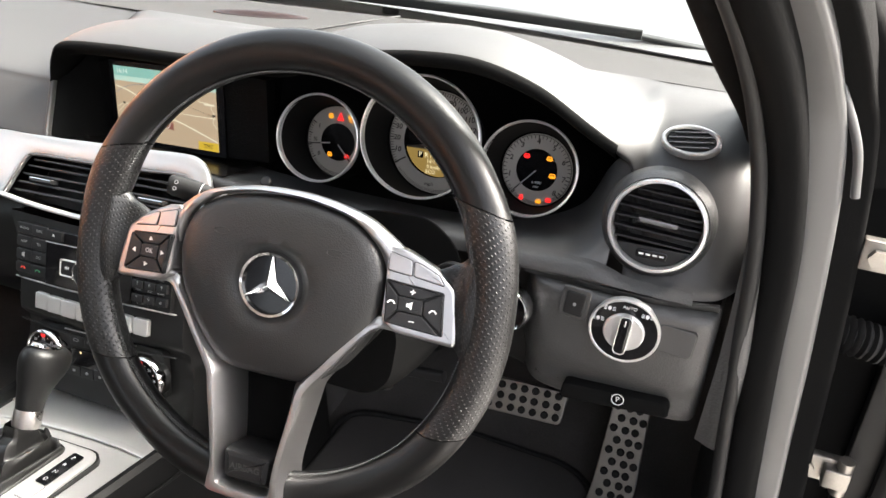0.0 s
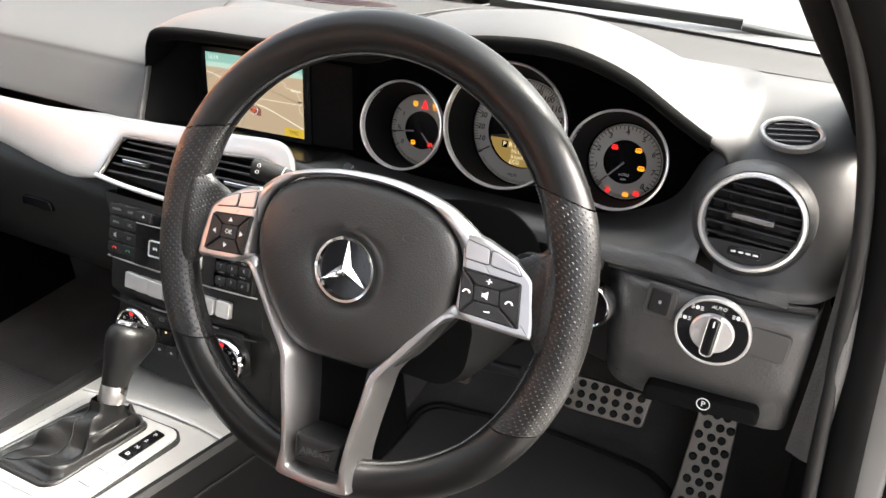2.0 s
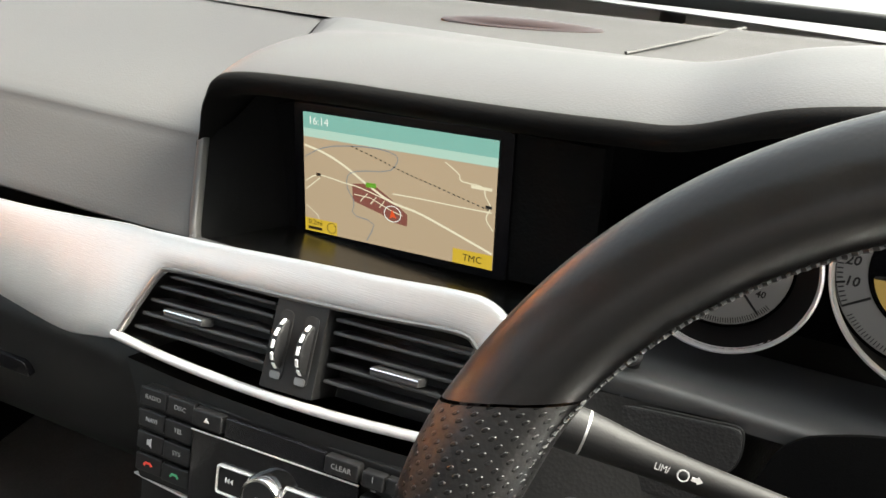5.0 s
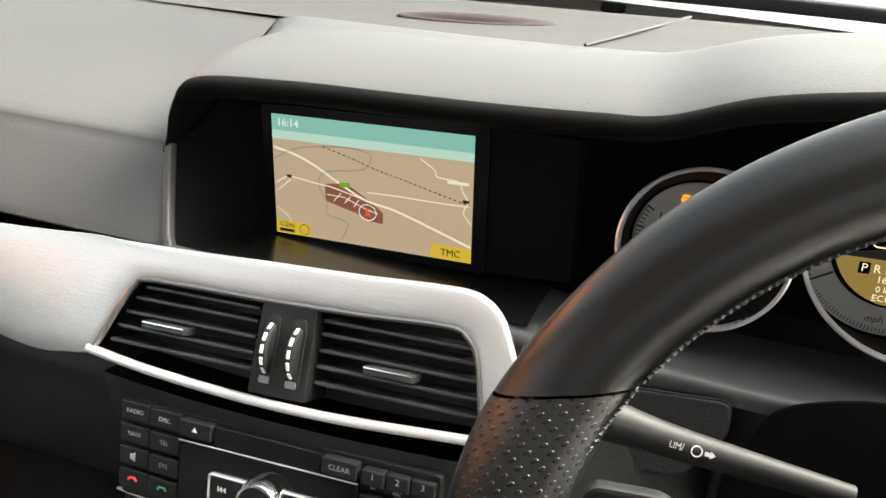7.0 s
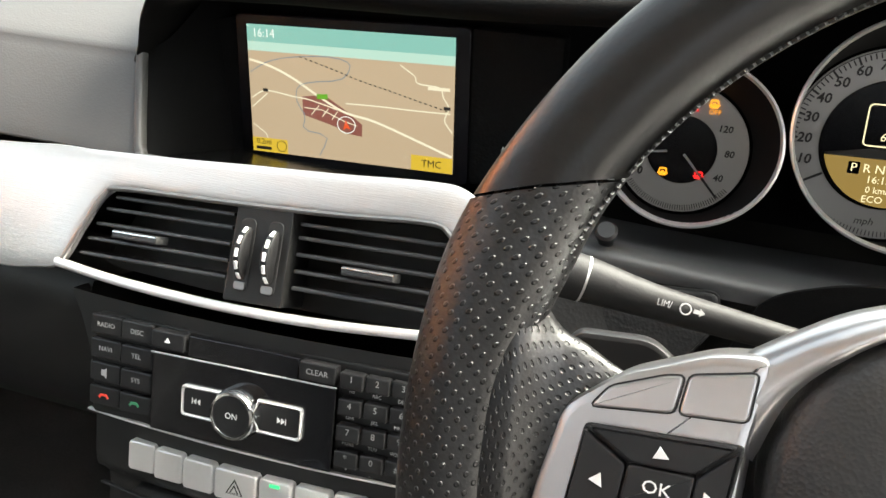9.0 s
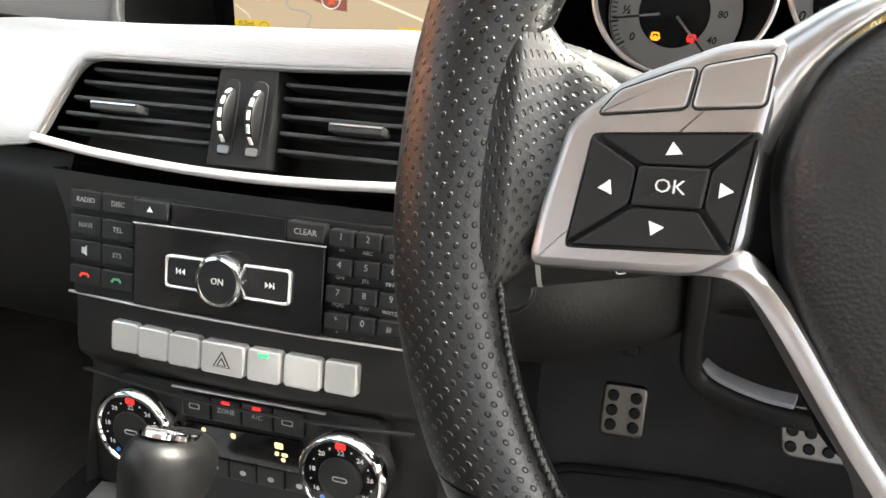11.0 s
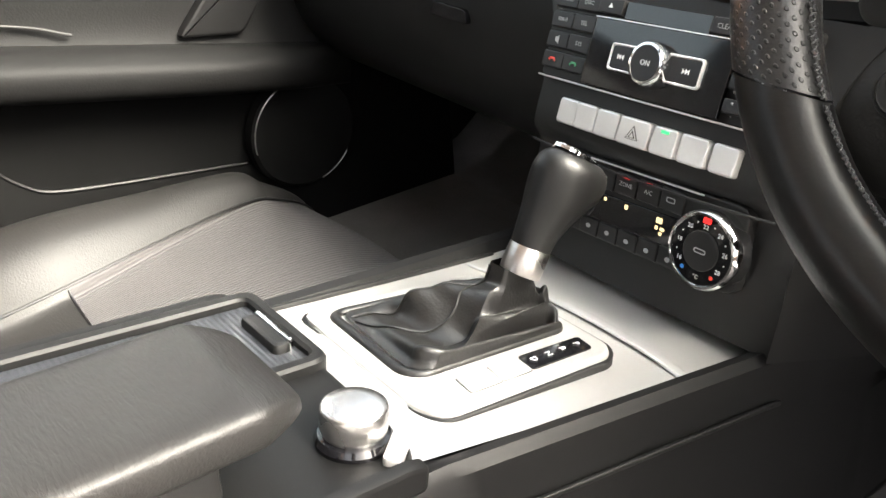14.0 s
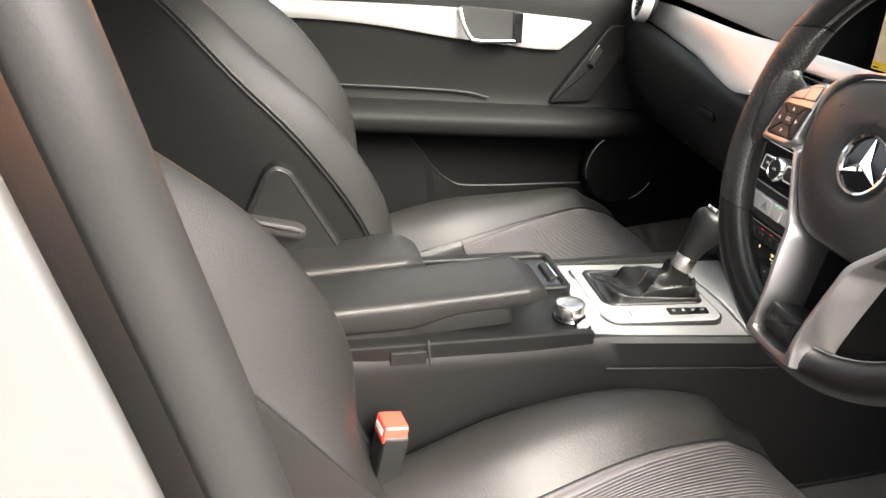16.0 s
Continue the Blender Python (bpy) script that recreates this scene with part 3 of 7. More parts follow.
side = smooth_sheet([[(-0.1405, 0.313, 0.940), (-0.131, 0.292, 0.9185), (-0.1135, 0.2575, 0.8865)], [(-0.130, 0.325, 0.945), (-0.121, 0.306, 0.915), (-0.107, 0.272, 0.880)], [(-0.117, 0.35, 0.965), (-0.109, 0.33, 0.91), (-0.10, 0.305, 0.868)], [(-0.105, 0.372, 0.985), (-0.098, 0.362, 0.92), (-0.092, 0.352, 0.856)]], 20, 16)
part("recess_side", grid(side), PILLAR, dash)
part("recess_edge", sweep(catmull([(-0.1405, 0.309, 0.940), (-0.131, 0.289, 0.9185), (-0.121, 0.269, 0.899), (-0.113, 0.2565, 0.8885), (-0.10, 0.2525, 0.887), (0.0, 0.2525, 0.8875), (0.10, 0.251, 0.8885)], 60), rrect(0.006, 0.008, 0.002), (1, 0, 0.3)), PAD, dash, "thin grey edge of the recess")

# grey surround under and beside the instruments
low = smooth_sheet([[(0.115, 0.345, 0.862), (0.115, 0.30, 0.873), (0.118, 0.262, 0.8855), (0.122, 0.246, 0.885), (0.13, 0.243, 0.868)], [(0.2, 0.345, 0.856), (0.2, 0.30, 0.866), (0.2, 0.262, 0.882), (0.2, 0.247, 0.882), (0.2, 0.246, 0.87)], [(0.3, 0.345, 0.855), (0.3, 0.31, 0.862), (0.3, 0.27, 0.876), (0.3, 0.252, 0.877), (0.3, 0.25, 0.866)], [(0.4, 0.345, 0.858), (0.4, 0.31, 0.866), (0.4, 0.27, 0.882), (0.4, 0.25, 0.882), (0.41, 0.247, 0.868)],
                    [(0.47, 0.345, 0.868), (0.475, 0.31, 0.872), (0.48, 0.27, 0.884), (0.482, 0.25, 0.884), (0.484, 0.245, 0.87)], [(0.53, 0.345, 0.90), (0.535, 0.315, 0.89), (0.54, 0.28, 0.888), (0.545, 0.252, 0.886), (0.548, 0.243, 0.87)], [(0.555, 0.345, 0.95), (0.56, 0.325, 0.935), (0.566, 0.292, 0.91), (0.569, 0.264, 0.890), (0.571, 0.250, 0.868)], [(0.575, 0.345, 0.975), (0.578, 0.332, 0.958), (0.578, 0.30, 0.925), (0.577, 0.270, 0.893), (0.577, 0.255, 0.868)]], 70, 20)
part("instrument_surround", grid(low), material("matt_grey_surround", (0.055, 0.055, 0.055), 0.45, grain=0.12, grain_scale=900), dash, "matt grey surround below the instruments")
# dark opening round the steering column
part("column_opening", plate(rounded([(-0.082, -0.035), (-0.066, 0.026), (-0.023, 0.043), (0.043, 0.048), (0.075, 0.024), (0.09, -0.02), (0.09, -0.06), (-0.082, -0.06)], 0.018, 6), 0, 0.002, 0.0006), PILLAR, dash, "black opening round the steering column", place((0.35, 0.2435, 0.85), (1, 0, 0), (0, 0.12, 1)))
# strip of pad below the instruments and round the vent
strip = smooth_sheet([[(x, y0 + 0.012, zt + 0.001), (x, y0 + 0.002, zt - 0.001), (x, 0.2385 + (y0 - 0.243) * 0.5, (zt + 0.868) / 2), (x, 0.2385, 0.872), (x, 0.246, 0.8665), (x, 0.27, 0.864)] for x, zt, y0 in ((0.44, 0.884, 0.244), (0.50, 0.885, 0.243), (0.54, 0.886, 0.243), (0.565, 0.886, 0.243), (0.585, 0.881, 0.243), (0.60, 0.876, 0.243), (0.63, 0.8745, 0.2425), (0.665, 0.874, 0.244))], 60, 18)
part("pad_strip", grid(strip), LOWER_VINYL, dash, "grained pad below the instruments")
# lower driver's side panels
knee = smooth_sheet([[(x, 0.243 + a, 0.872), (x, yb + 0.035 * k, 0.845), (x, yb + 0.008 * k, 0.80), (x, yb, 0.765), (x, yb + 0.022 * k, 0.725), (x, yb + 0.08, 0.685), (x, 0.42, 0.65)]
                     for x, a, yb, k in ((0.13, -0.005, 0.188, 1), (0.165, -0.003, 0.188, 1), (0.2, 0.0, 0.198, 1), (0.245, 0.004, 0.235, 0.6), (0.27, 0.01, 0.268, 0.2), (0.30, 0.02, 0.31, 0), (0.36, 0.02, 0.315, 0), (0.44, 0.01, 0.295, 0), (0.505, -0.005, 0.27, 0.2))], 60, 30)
# dash vinyl again, with the shade below the wheel put into its colour
part("knee_panel", grid(knee), material("shaded_knee_vinyl", (0.0105, 0.0103, 0.0101), 0.55, spec=0.3, grain=0.3, grain_scale=420, kind="cells", vary=0.1), dash, "grained knee panel below the wheel")
lowr = smooth_sheet([[(x, 0.243 + a, 0.864), (x, 0.228 + a, 0.859), (x, 0.228 + a, 0.835), (x, 0.232 + a, 0.785), (x, 0.242 + a, 0.755), (x, 0.248 + a, 0.730), (x, 0.27 + a, 0.714), (x, 0.40, 0.710)] for x, a in ((0.50, 0.035), (0.515, 0.012), (0.54, 0.002), (0.6, 0.0), (0.65, 0.0), (0.68, 0.004), (0.692, 0.015), (0.695, 0.05))], 40, 34)
part("lower_panel", grid(lowr), LOWER_VINYL, dash, "lower panel that carries the light switch")
part("panel_gap", sweep(catmull([(0.50, 0.246, 0.866), (0.56, 0.241, 0.867), (0.63, 0.240, 0.867), (0.69, 0.25, 0.868)], 20), rrect(0.006, 0.005, 0.001), (0, 0, 1)), DEEP, dash)
part("end_cap", grid(smooth_sheet([[(0.697, 0.245, 0.985), (0.70, 0.24, 0.90), (0.70, 0.235, 0.82), (0.697, 0.240, 0.715)], [(0.712, 0.24, 0.985), (0.717, 0.232, 0.90), (0.72, 0.226, 0.82), (0.72, 0.230, 0.716)], [(0.728, 0.28, 0.985), (0.736, 0.26, 0.90), (0.742, 0.25, 0.82), (0.744, 0.25, 0.718)]], 12, 20)), LOWER_VINYL, dash, "grey end cap beside the door seal")
tri = plate(rounded([(-0.058, -0.011), (0.055, -0.013), (0.052, 0.004), (-0.055, 0.008)], 0.006), 0, 0.02, 0.003)
pull = part("brake_release", tri, PILLAR, dash, "black parking brake release handle", place((0.612, 0.247, 0.746), (1, 0, 0.1), (0, 0.12, 1)))
words("lettering", "P", 0.0085, WHITE_INK, pull, place((0.615, 0.2265, 0.749), (1, 0, 0.1), (0, 0.12, 1)))
part("symbol", ring(oval(0.0066, 0.0066, n=24), oval(0.0058, 0.0058, n=24), 0, 0.0006, 0.0001), WHITE_INK, pull, "", place((0.615, 0.2262, 0.749), (1, 0, 0.1), (0, 0.12, 1)))
words("lettering", "AIRBAG", 0.0085, BLACK, dash, place((0.535, 0.249, 0.742), (1, -0.2, 0.1), (0, 0.1, 1)))

# passenger side below the trim
glove = smooth_sheet([[(x, 0.235, 0.80 + t), (x, 0.222, 0.775 + t), (x, 0.226, 0.72), (x, 0.25, 0.65), (x, 0.30, 0.60), (x, 0.42, 0.58)] for x, t in ((-0.72, 0.03), (-0.6, 0.028), (-0.45, 0.018), (-0.3, 0.006), (-0.2, 0.0), (-0.15, 0.0))], 34, 26)
gl = part("glovebox", grid(glove), BLACK, dash, "dark glovebox front")
part("latch", plate(rounded([(-0.03, -0.006), (0.03, -0.006), (0.026, 0.008), (-0.026, 0.008)], 0.004), -0.002, 0.004, 0.001), GLOSS, gl, "recessed glovebox latch", place((-0.30, 0.221, 0.74), (1, 0, 0.0), (0, 0.05, 1)))

# brushed trim strip: one sheet from the door to round the vents
V = place((-0.0008, 0.2045, 0.8305), (1, -0.02, 0.05), (-0.04, 0.515, 0.857))
NV = np.array((-0.03, -0.857, 0.515))


def on_v(x, v):
    return np.array(V @ Vector((x, v, 0.0)))


pairs = [(on_v(x, vt) + NV * dt, on_v(x, vb) + NV * db) for x, vt, dt, vb, db in ((-0.66, 0.066, -0.004, 0.040, -0.02), (-0.52, 0.0735, -0.003, 0.028, -0.018), (-0.38, 0.0725, -0.002, 0.016, -0.014), (-0.27, 0.0715, -0.001, -0.001, -0.009), (-0.21, 0.0735, -0.0005, -0.008, -0.0045), (-0.175, 0.0758, 0.0, -0.005, -0.0012))]
pairs += [(on_v(*o), on_v(*q)) for o, q in (((-0.160, 0.0765), (-0.1525, 0.001)), ((-0.150, 0.0768), (-0.140, 0.025)), ((-0.140, 0.0772), (-0.127, 0.048)), ((-0.120, 0.0778), (-0.112, 0.0545)), ((-0.075, 0.079), (-0.073, 0.0555)), ((-0.03, 0.081), (-0.03, 0.0565)), ((0.04, 0.0835), (0.04, 0.059)), ((0.092, 0.0862), (0.092, 0.062)), ((0.116, 0.0845), (0.110, 0.059)), ((0.132, 0.0725), (0.119, 0.049)), ((0.143, 0.05), (0.1245, 0.030)), ((0.155, 0.024), (0.128, 0.012)), ((0.164, 0.009), (0.130, 0.002)))]
strip = smooth_sheet([[t - NV * 0.006, t, t * 0.67 + b * 0.33 + NV * 0.002, t * 0.33 + b * 0.67 + NV * 0.002, b, b - NV * 0.006] for t, b in pairs], 150, 18)
trim = thing("dash_trim", (-0.2, 0.24, 0.8), "brushed aluminium trim strip across the dashboard", "trim strip")
part("strip", grid(strip), TRIM_SILVER, trim)

# ---- centre air vents in the trim ----
inner = catmull([(-0.151, 0.002), (-0.138, 0.028), (-0.126, 0.049), (-0.112, 0.0545), (-0.03, 0.0565), (0.04, 0.059), (0.098, 0.0625), (0.112, 0.058), (0.120, 0.046), (0.126, 0.022), (0.129, 0.004)], 70)

SLAT = material("satin_black_slat", (0.03, 0.03, 0.03), 0.38, spec=0.5)
TAB = material("dark_satin_metal", (0.22, 0.215, 0.21), 0.3, metal=0.8)
vent = thing("centre_vents", (0, 0.21, 0.82), "pair of black slatted air vents with chrome lower edge", "air vent")
loop = np.concatenate([inner, catmull([(0.126, -0.002), (0.06, -0.006), (-0.03, -0.006), (-0.10, -0.003), (-0.148, 0.0)], 40)])
part("chrome_frame", tube(at_z(inner, 0.0), 0.0018, n=8), TAB, vent, "", V)
part("chrome_bar", sweep(at_z(catmull([(-0.1545, 0.0), (-0.10, -0.0055), (-0.03, -0.0085), (0.04, -0.0075), (0.132, -0.001)], 50), 0.0), rrect(0.0062, 0.007, 0.0025), (0, 1, 0)), SATIN, vent, "bright chrome lower edge", V)
part("duct", join(plate(loop[::2], -0.075, -0.045, 0.001)), DEEP, vent, "", V)


def left_edge(v):
    return float(np.interp(v, [0.0, 0.028, 0.049, 0.055], [-0.148, -0.136, -0.124, -0.112]))


def right_edge(v):
    return float(np.interp(v, [0.004, 0.022, 0.046, 0.058], [0.128, 0.125, 0.119, 0.111]))


for k, v in enumerate((0.010, 0.0205, 0.031, 0.0415, 0.050)):
    for a, b in ((left_edge(v) + 0.001, -0.031), (0.015, right_edge(v) - 0.001)):
        part("slat", box(b - a, 0.0026, 0.022, (a + b) / 2, v, -0.017, 0.0008), SLAT, vent, "", V @ pose(0, 0, 0, 0, 0, 0.6))
for a in (-0.108, 0.055):
    v = 0.026
    tb = part("tab", plate(rrect(0.034, 0.0055, 0.0012, a + 0.012, v), -0.01, 0.0030, 0.0012), SLAT, vent, "slim black vane handle", V @ pose(0, 0, 0, 0, 0, 0.6))
    part("bright_edge", plate(rrect(0.033, 0.0013, 0.0005, a + 0.012, v + 0.0016), 0.002, 0.0036, 0.0003), CHROME, tb, "", V @ pose(0, 0, 0, 0, 0, 0.6))
part("divider", join(plate(rounded([(-0.0275, -0.004), (0.0135, -0.003), (0.0125, 0.0575), (-0.0265, 0.0555)], 0.002), -0.03, 0.0005, 0.001)), BLACK, vent, "", V)
for x in (-0.0165, 0.0025):
    sl = rrect(0.0105, 0.046, 0.004, x, 0.026)
    part("slot", plate(sl, 0.0, 0.0012, 0.0004), DEEP, vent, "", V)
    part("slot_end", plate(rrect(0.008, 0.005, 0.0015, x, 0.0065), 0.0, 0.0018, 0.0004), TAB, vent, "", V)
    w = part("thumb_wheel", moved(turned([(0, -0.0032), (0.017, -0.0032), (0.0185, -0.002), (0.0185, 0.002), (0.017, 0.0032), (0, 0.0032)], 40), pose(x, 0.027, -0.0075, 0, 90, 0)), BUTTON, vent, "", V)
    for q in range(5):
        a = radians(40 + 25 * q)
        part("marker", box(0.0022, 0.0055, 0.0009, 0, 0, 0.0188, 0.0003), WHITE_INK, w, "", V @ pose(x, 0.027, -0.0075, math.degrees(math.pi / 2 - a), 0, 0))

# ---- centre stack ----
S = place((0.00088, 0.17092, 0.76422), (1, -0.035, 0.065), (-0.06, 0.35, 0.935))
S2 = place((0.082, 0.135, 0.663), (1, -0.035, 0.065), (-0.06, 0.2, 0.98)) @ pose(-0.0755, 0.1215, -0.0145)
stack = thing("centre_stack", (0, 0.2, 0.62), "black centre stack with radio and climate controls", "centre stack")
outl = [(-0.152, 0.055), (-0.138, 0.03), (-0.129, 0.0), (-0.125, -0.03), (-0.125, -0.06), (-0.127, -0.10), (-0.130, -0.14), (-0.132, -0.172)]
R = np.array(outl)
dense = catmull(R, 56)
Lq = np.stack([np.c_[np.linspace(-1, 1, 25)[None, :].repeat(56, 0).reshape(-1, 1) * np.abs(dense[:, 0]).repeat(25)[:, None], dense[:, 1].repeat(25)[:, None]]]).reshape(56, 25, 2)
step_back = np.clip((-0.064 - Lq[..., 1]) / 0.014, 0, 1)
bow = -0.010 * (Lq[..., 0] / 0.13) ** 2 - 0.005 + 0.153 * np.minimum(0, Lq[..., 1] + 0.052) - 0.0125 * step_back**2 * (3 - 2 * step_back)
front = np.dstack([Lq, bow])
sides = np.dstack([np.stack([dense[:, 0] - 0.002, dense[:, 0] - 0.006, dense[:, 0] - 0.012]).T, dense[:, 1:2].repeat(3, 1), np.array([-0.035, -0.12, -0.30])[None, :].repeat(56, 0)])
full = np.concatenate([sides[:, ::-1], front, sides * np.array((-1, 1, 1))], 1)
part("housing", grid(full), BLACK, stack, "", S)
part("foot", box(0.266, 0.22, 0.13, 0.0, 0.335, 0.60, 0.006), BLACK, stack, "")
part("radio_face", plate(rounded([(-0.121, 0.046), (0.112, 0.047), (0.112, -0.023), (-0.121, -0.023)], 0.004), -0.012, -0.0055, 0.001), BLACK, stack, "", S)
part("seam", sweep(np.array([(x, -0.0235, -0.001 - 0.009 * (x / 0.13) ** 2) for x in np.linspace(-0.127, 0.118, 20)]), rrect(0.0014, 0.003, 0.0004), (0, 1, 0)), SATIN, stack, "", S)
disp = part("radio_panel", plate(rounded([(-0.0695, 0.0300), (0.0605, 0.0315), (0.0605, -0.0215), (-0.0695, -0.0215)], 0.001), -0.002, 0.0015, 0.0006), GLOSS, stack, "gloss black radio panel", S)
part("disc_slot", plate(rrect(0.0775, 0.013, 0.001, -0.0045, 0.0385), -0.002, 0.001, 0.0004), GLOSS, stack, "", S)
part("edge_line", sweep(np.array([(-0.070, 0.0305, 0.002), (0.061, 0.0320, 0.002)]), rrect(0.0009, 0.001, 0.0002), (0, 1, 0)), SATIN, stack, "", S)


def key(x, v, w, h, text="", size=0.0055, z=0.003, parent=None, sub="", mat_=None, ink=None, bev=0.001, fm=None):
    fm = fm or S
    k = part("button", plate(rrect(w, h, 0.0012, x, v, n=3), -0.004, z, bev), mat_ or BUTTON, parent or stack, "", fm)
    if text:
        words("lettering", text, size, ink or SOFT_INK, k, fm, x, v + (0.0012 if sub else 0), z)
    if sub:
        words("lettering", sub, 0.0032, SOFT_INK, k, fm, x, v - 0.0066, 0.0005)
    return k


for r, (a, b) in enumerate((("RADIO", "DISC"), ("NAVI", "TEL"), ("", "SYS"), ("", ""))):
    v = 0.0395 - 0.0163 * r
    key(-0.109, v, 0.0242, 0.0130, a, 0.0046, z=-0.002)
    key(-0.0835, v, 0.0242, 0.0130, b, 0.0047, z=-0.0005)
    if r == 2:
        part("symbol", plate([(-0.1115, v - 0.002), (-0.1095, v - 0.002), (-0.1075, v - 0.0035), (-0.1075, v + 0.0035), (-0.1095, v + 0.002), (-0.1115, v + 0.002)], -0.0022, -0.0016, 0.0001), GREY_INK, stack, "", S)
    if r == 3:
        for x, c in ((-0.109, RED_PLASTIC), (-0.0835, material("dull_green_print", (0.05, 0.25, 0.12), 0.5))):
            part("symbol", sweep(np.array([(x + dx_, v + dy_, -0.0015 if x < -0.1 else 0.0) for dx_, dy_ in ((-0.0035, -0.001), (-0.002, 0.001), (0.002, 0.001), (0.0035, -0.001))]), rrect(0.0018, 0.0004, 0.0001), (0, 1, 0)), c, stack, "", S)
key(-0.0575, 0.0395, 0.0245, 0.0115)
part("symbol", plate([(-0.0597, 0.0383), (-0.0553, 0.0383), (-0.0575, 0.0417)], 0.003, 0.0032, 0.0001), WHITE_INK, stack, "", S)
key(0.0478, 0.0390, 0.0245, 0.0115, "CLEAR", 0.0050)
pads = [("1", "oo"), ("2", "ABC"), ("3", "DEF"), ("4", "GHI"), ("5", "JKL"), ("6", "MNO"), ("7", "PQRS"), ("8", "TUV"), ("9", "WXYZ"), ("*", "+"), ("0", "_"), ("#", "")]
for i, (a, b) in enumerate(pads):
    key(0.0703 + 0.0160 * (i % 3), 0.0380 - 0.0163 * (i // 3), 0.0152, 0.0100, a, 0.0056, sub=b, z=0.003 - 0.0014 * (i % 3))
rock = part("rocker", ring(rounded([(-0.0450, 0.0140), (0.0405, 0.0155), (0.0405, -0.0060), (-0.0450, -0.0065)], 0.003), rounded([(-0.0433, 0.0123), (0.0388, 0.0138), (0.0388, -0.0043), (-0.0433, -0.0048)], 0.002), 0, 0.0045, 0.0008), SATIN, stack, "silver framed rocker key", S)
part("insert", plate(rounded([(-0.0430, 0.0120), (0.0385, 0.0135), (0.0385, -0.0040), (-0.0430, -0.0045)], 0.002), 0, 0.0036, 0.0004), BUTTON, rock, "", S)
for x, d in ((-0.0335, -1), (0.0265, 1)):
    for k in (0, 1):
        cx = x + d * (k * 0.0028 - 0.0014)
        part("symbol", plate([(cx - 0.0012 * d, 0.0065), (cx + 0.0012 * d, 0.0045), (cx - 0.0012 * d, 0.0025)][::d], 0.0036, 0.0039, 0.0001), WHITE_INK, rock, "", S)
    part("symbol", plate(rrect(0.0007, 0.004, 0.0002, x + d * 0.0032, 0.0045, n=2), 0.0036, 0.0039, 0.0001), WHITE_INK, rock, "", S)
KN = S @ pose(-0.003, 0.004, 0)
knob = part("dial_knob", turned([(0.0165, 0), (0.0168, 0.004), (0.0162, 0.010), (0.0150, 0.0125), (0.0132, 0.0128), (0.0128, 0.0118)], 60), CHROME, stack, "chrome ringed rotary knob", KN)
part("cap", plate(oval(0.0129, 0.0129), 0.005, 0.0122, 0.0006), BUTTON, knob, "", KN)
for q in range(10):
    part("notch", box(0.0014, 0.0010, 0.006, 0.0158, 0, 0.0055, 0.0003), TAB, knob, "", KN @ pose(0, 0, 0, 0, 0, q * 36 + 8))
words("lettering", "ON", 0.0055, WHITE_INK, knob, KN, 0, 0, 0.0124)
# silver switch bar
xs = [-0.0907, -0.068, -0.0442, -0.0198, 0.012, 0.0361, 0.0615, 0.0843]
for i in range(7):
    w = xs[i + 1] - xs[i] - 0.0016
    bar = part("switch", plate(rrect(w, 0.0205, 0.0028, (xs[i] + xs[i + 1]) / 2, -0.0465), -0.014, 0.0022 - 0.0075 * ((xs[i] + xs[i + 1]) / 0.176) ** 2, 0.0014), SATIN, stack, "silver grey switch", S)
    c = (xs[i] + xs[i + 1]) / 2
    if i == 3:
        for s_, m_ in ((0.0062, DEEP), (0.0050, SATIN), (0.0034, DEEP), (0.0022, SATIN)):
            part("symbol", plate([(c - s_, -0.0495 - s_ * 0.35), (c + s_, -0.0495 - s_ * 0.35), (c, -0.0495 + s_ * 1.35)], 0.0015, 0.0024 + (0.0062 - s_) * 0.1, 0.0001), m_, bar, "", S)
    if i == 4:
        part("indicator", plate(rrect(0.007, 0.0020, 0.0006, c, -0.0395, n=3), 0.0008, 0.0024, 0.0002), GREEN_GLOW, bar, "lit green lamp", S)
part("lower_seam", sweep(np.array([(x, -0.076 - 0.004 * math.cos(x * 12), -0.006 - 0.010 * (x / 0.13) ** 2) for x in np.linspace(-0.118, 0.118, 24)]), rrect(0.0016, 0.003, 0.0004), (0, 1, 0)), DEEP, stack, "", S)
# climate panel
clim = thing("climate_panel", (0, 0.14, 0.65), "climate control panel with two chrome ringed dials", "climate control")
part("face", plate(rounded([(-0.098, -0.088), (0.098, -0.085), (0.100, -0.150), (-0.100, -0.153)], 0.01), -0.012, -0.0015, 0.002), BLACK, clim, "", S2)
part("display", plate(rounded([(-0.043, -0.1135), (0.043, -0.1105), (0.043, -0.1335), (-0.043, -0.1355)], 0.002), -0.004, 0.0008, 0.0005), GLOSS, clim, "dark climate display", S2)
part("edge_line", sweep(np.array([(-0.05, -0.0885, 0.001), (0.06, -0.0865, 0.001)]), rrect(0.0012, 0.002, 0.0003), (0, 1, 0)), SATIN, clim, "", S2)
for i, t in enumerate(("", "ZONE", "A/C", "REAR")):
    x = -0.033 + 0.0225 * i
    v = -0.1005 + 0.0006 * i
    k = key(x, v, 0.0215, 0.017, t if i in (1, 2) else "", 0.0048, 0.001, clim, fm=S2)
    if i in (1, 2):
        part("indicator", plate(rrect(0.006, 0.0022, 0.0007, x, v + 0.0062, n=3), 0.0005, 0.0016, 0.0002), RED_GLOW, k, "lit red lamp", S2)
    else:
        part("symbol", ring(rrect(0.008, 0.004, 0.001, x - 0.001, v), rrect(0.0065, 0.0027, 0.0007, x - 0.001, v), 0.001, 0.0012, 0.0001), GREY_INK, k, "", S2)
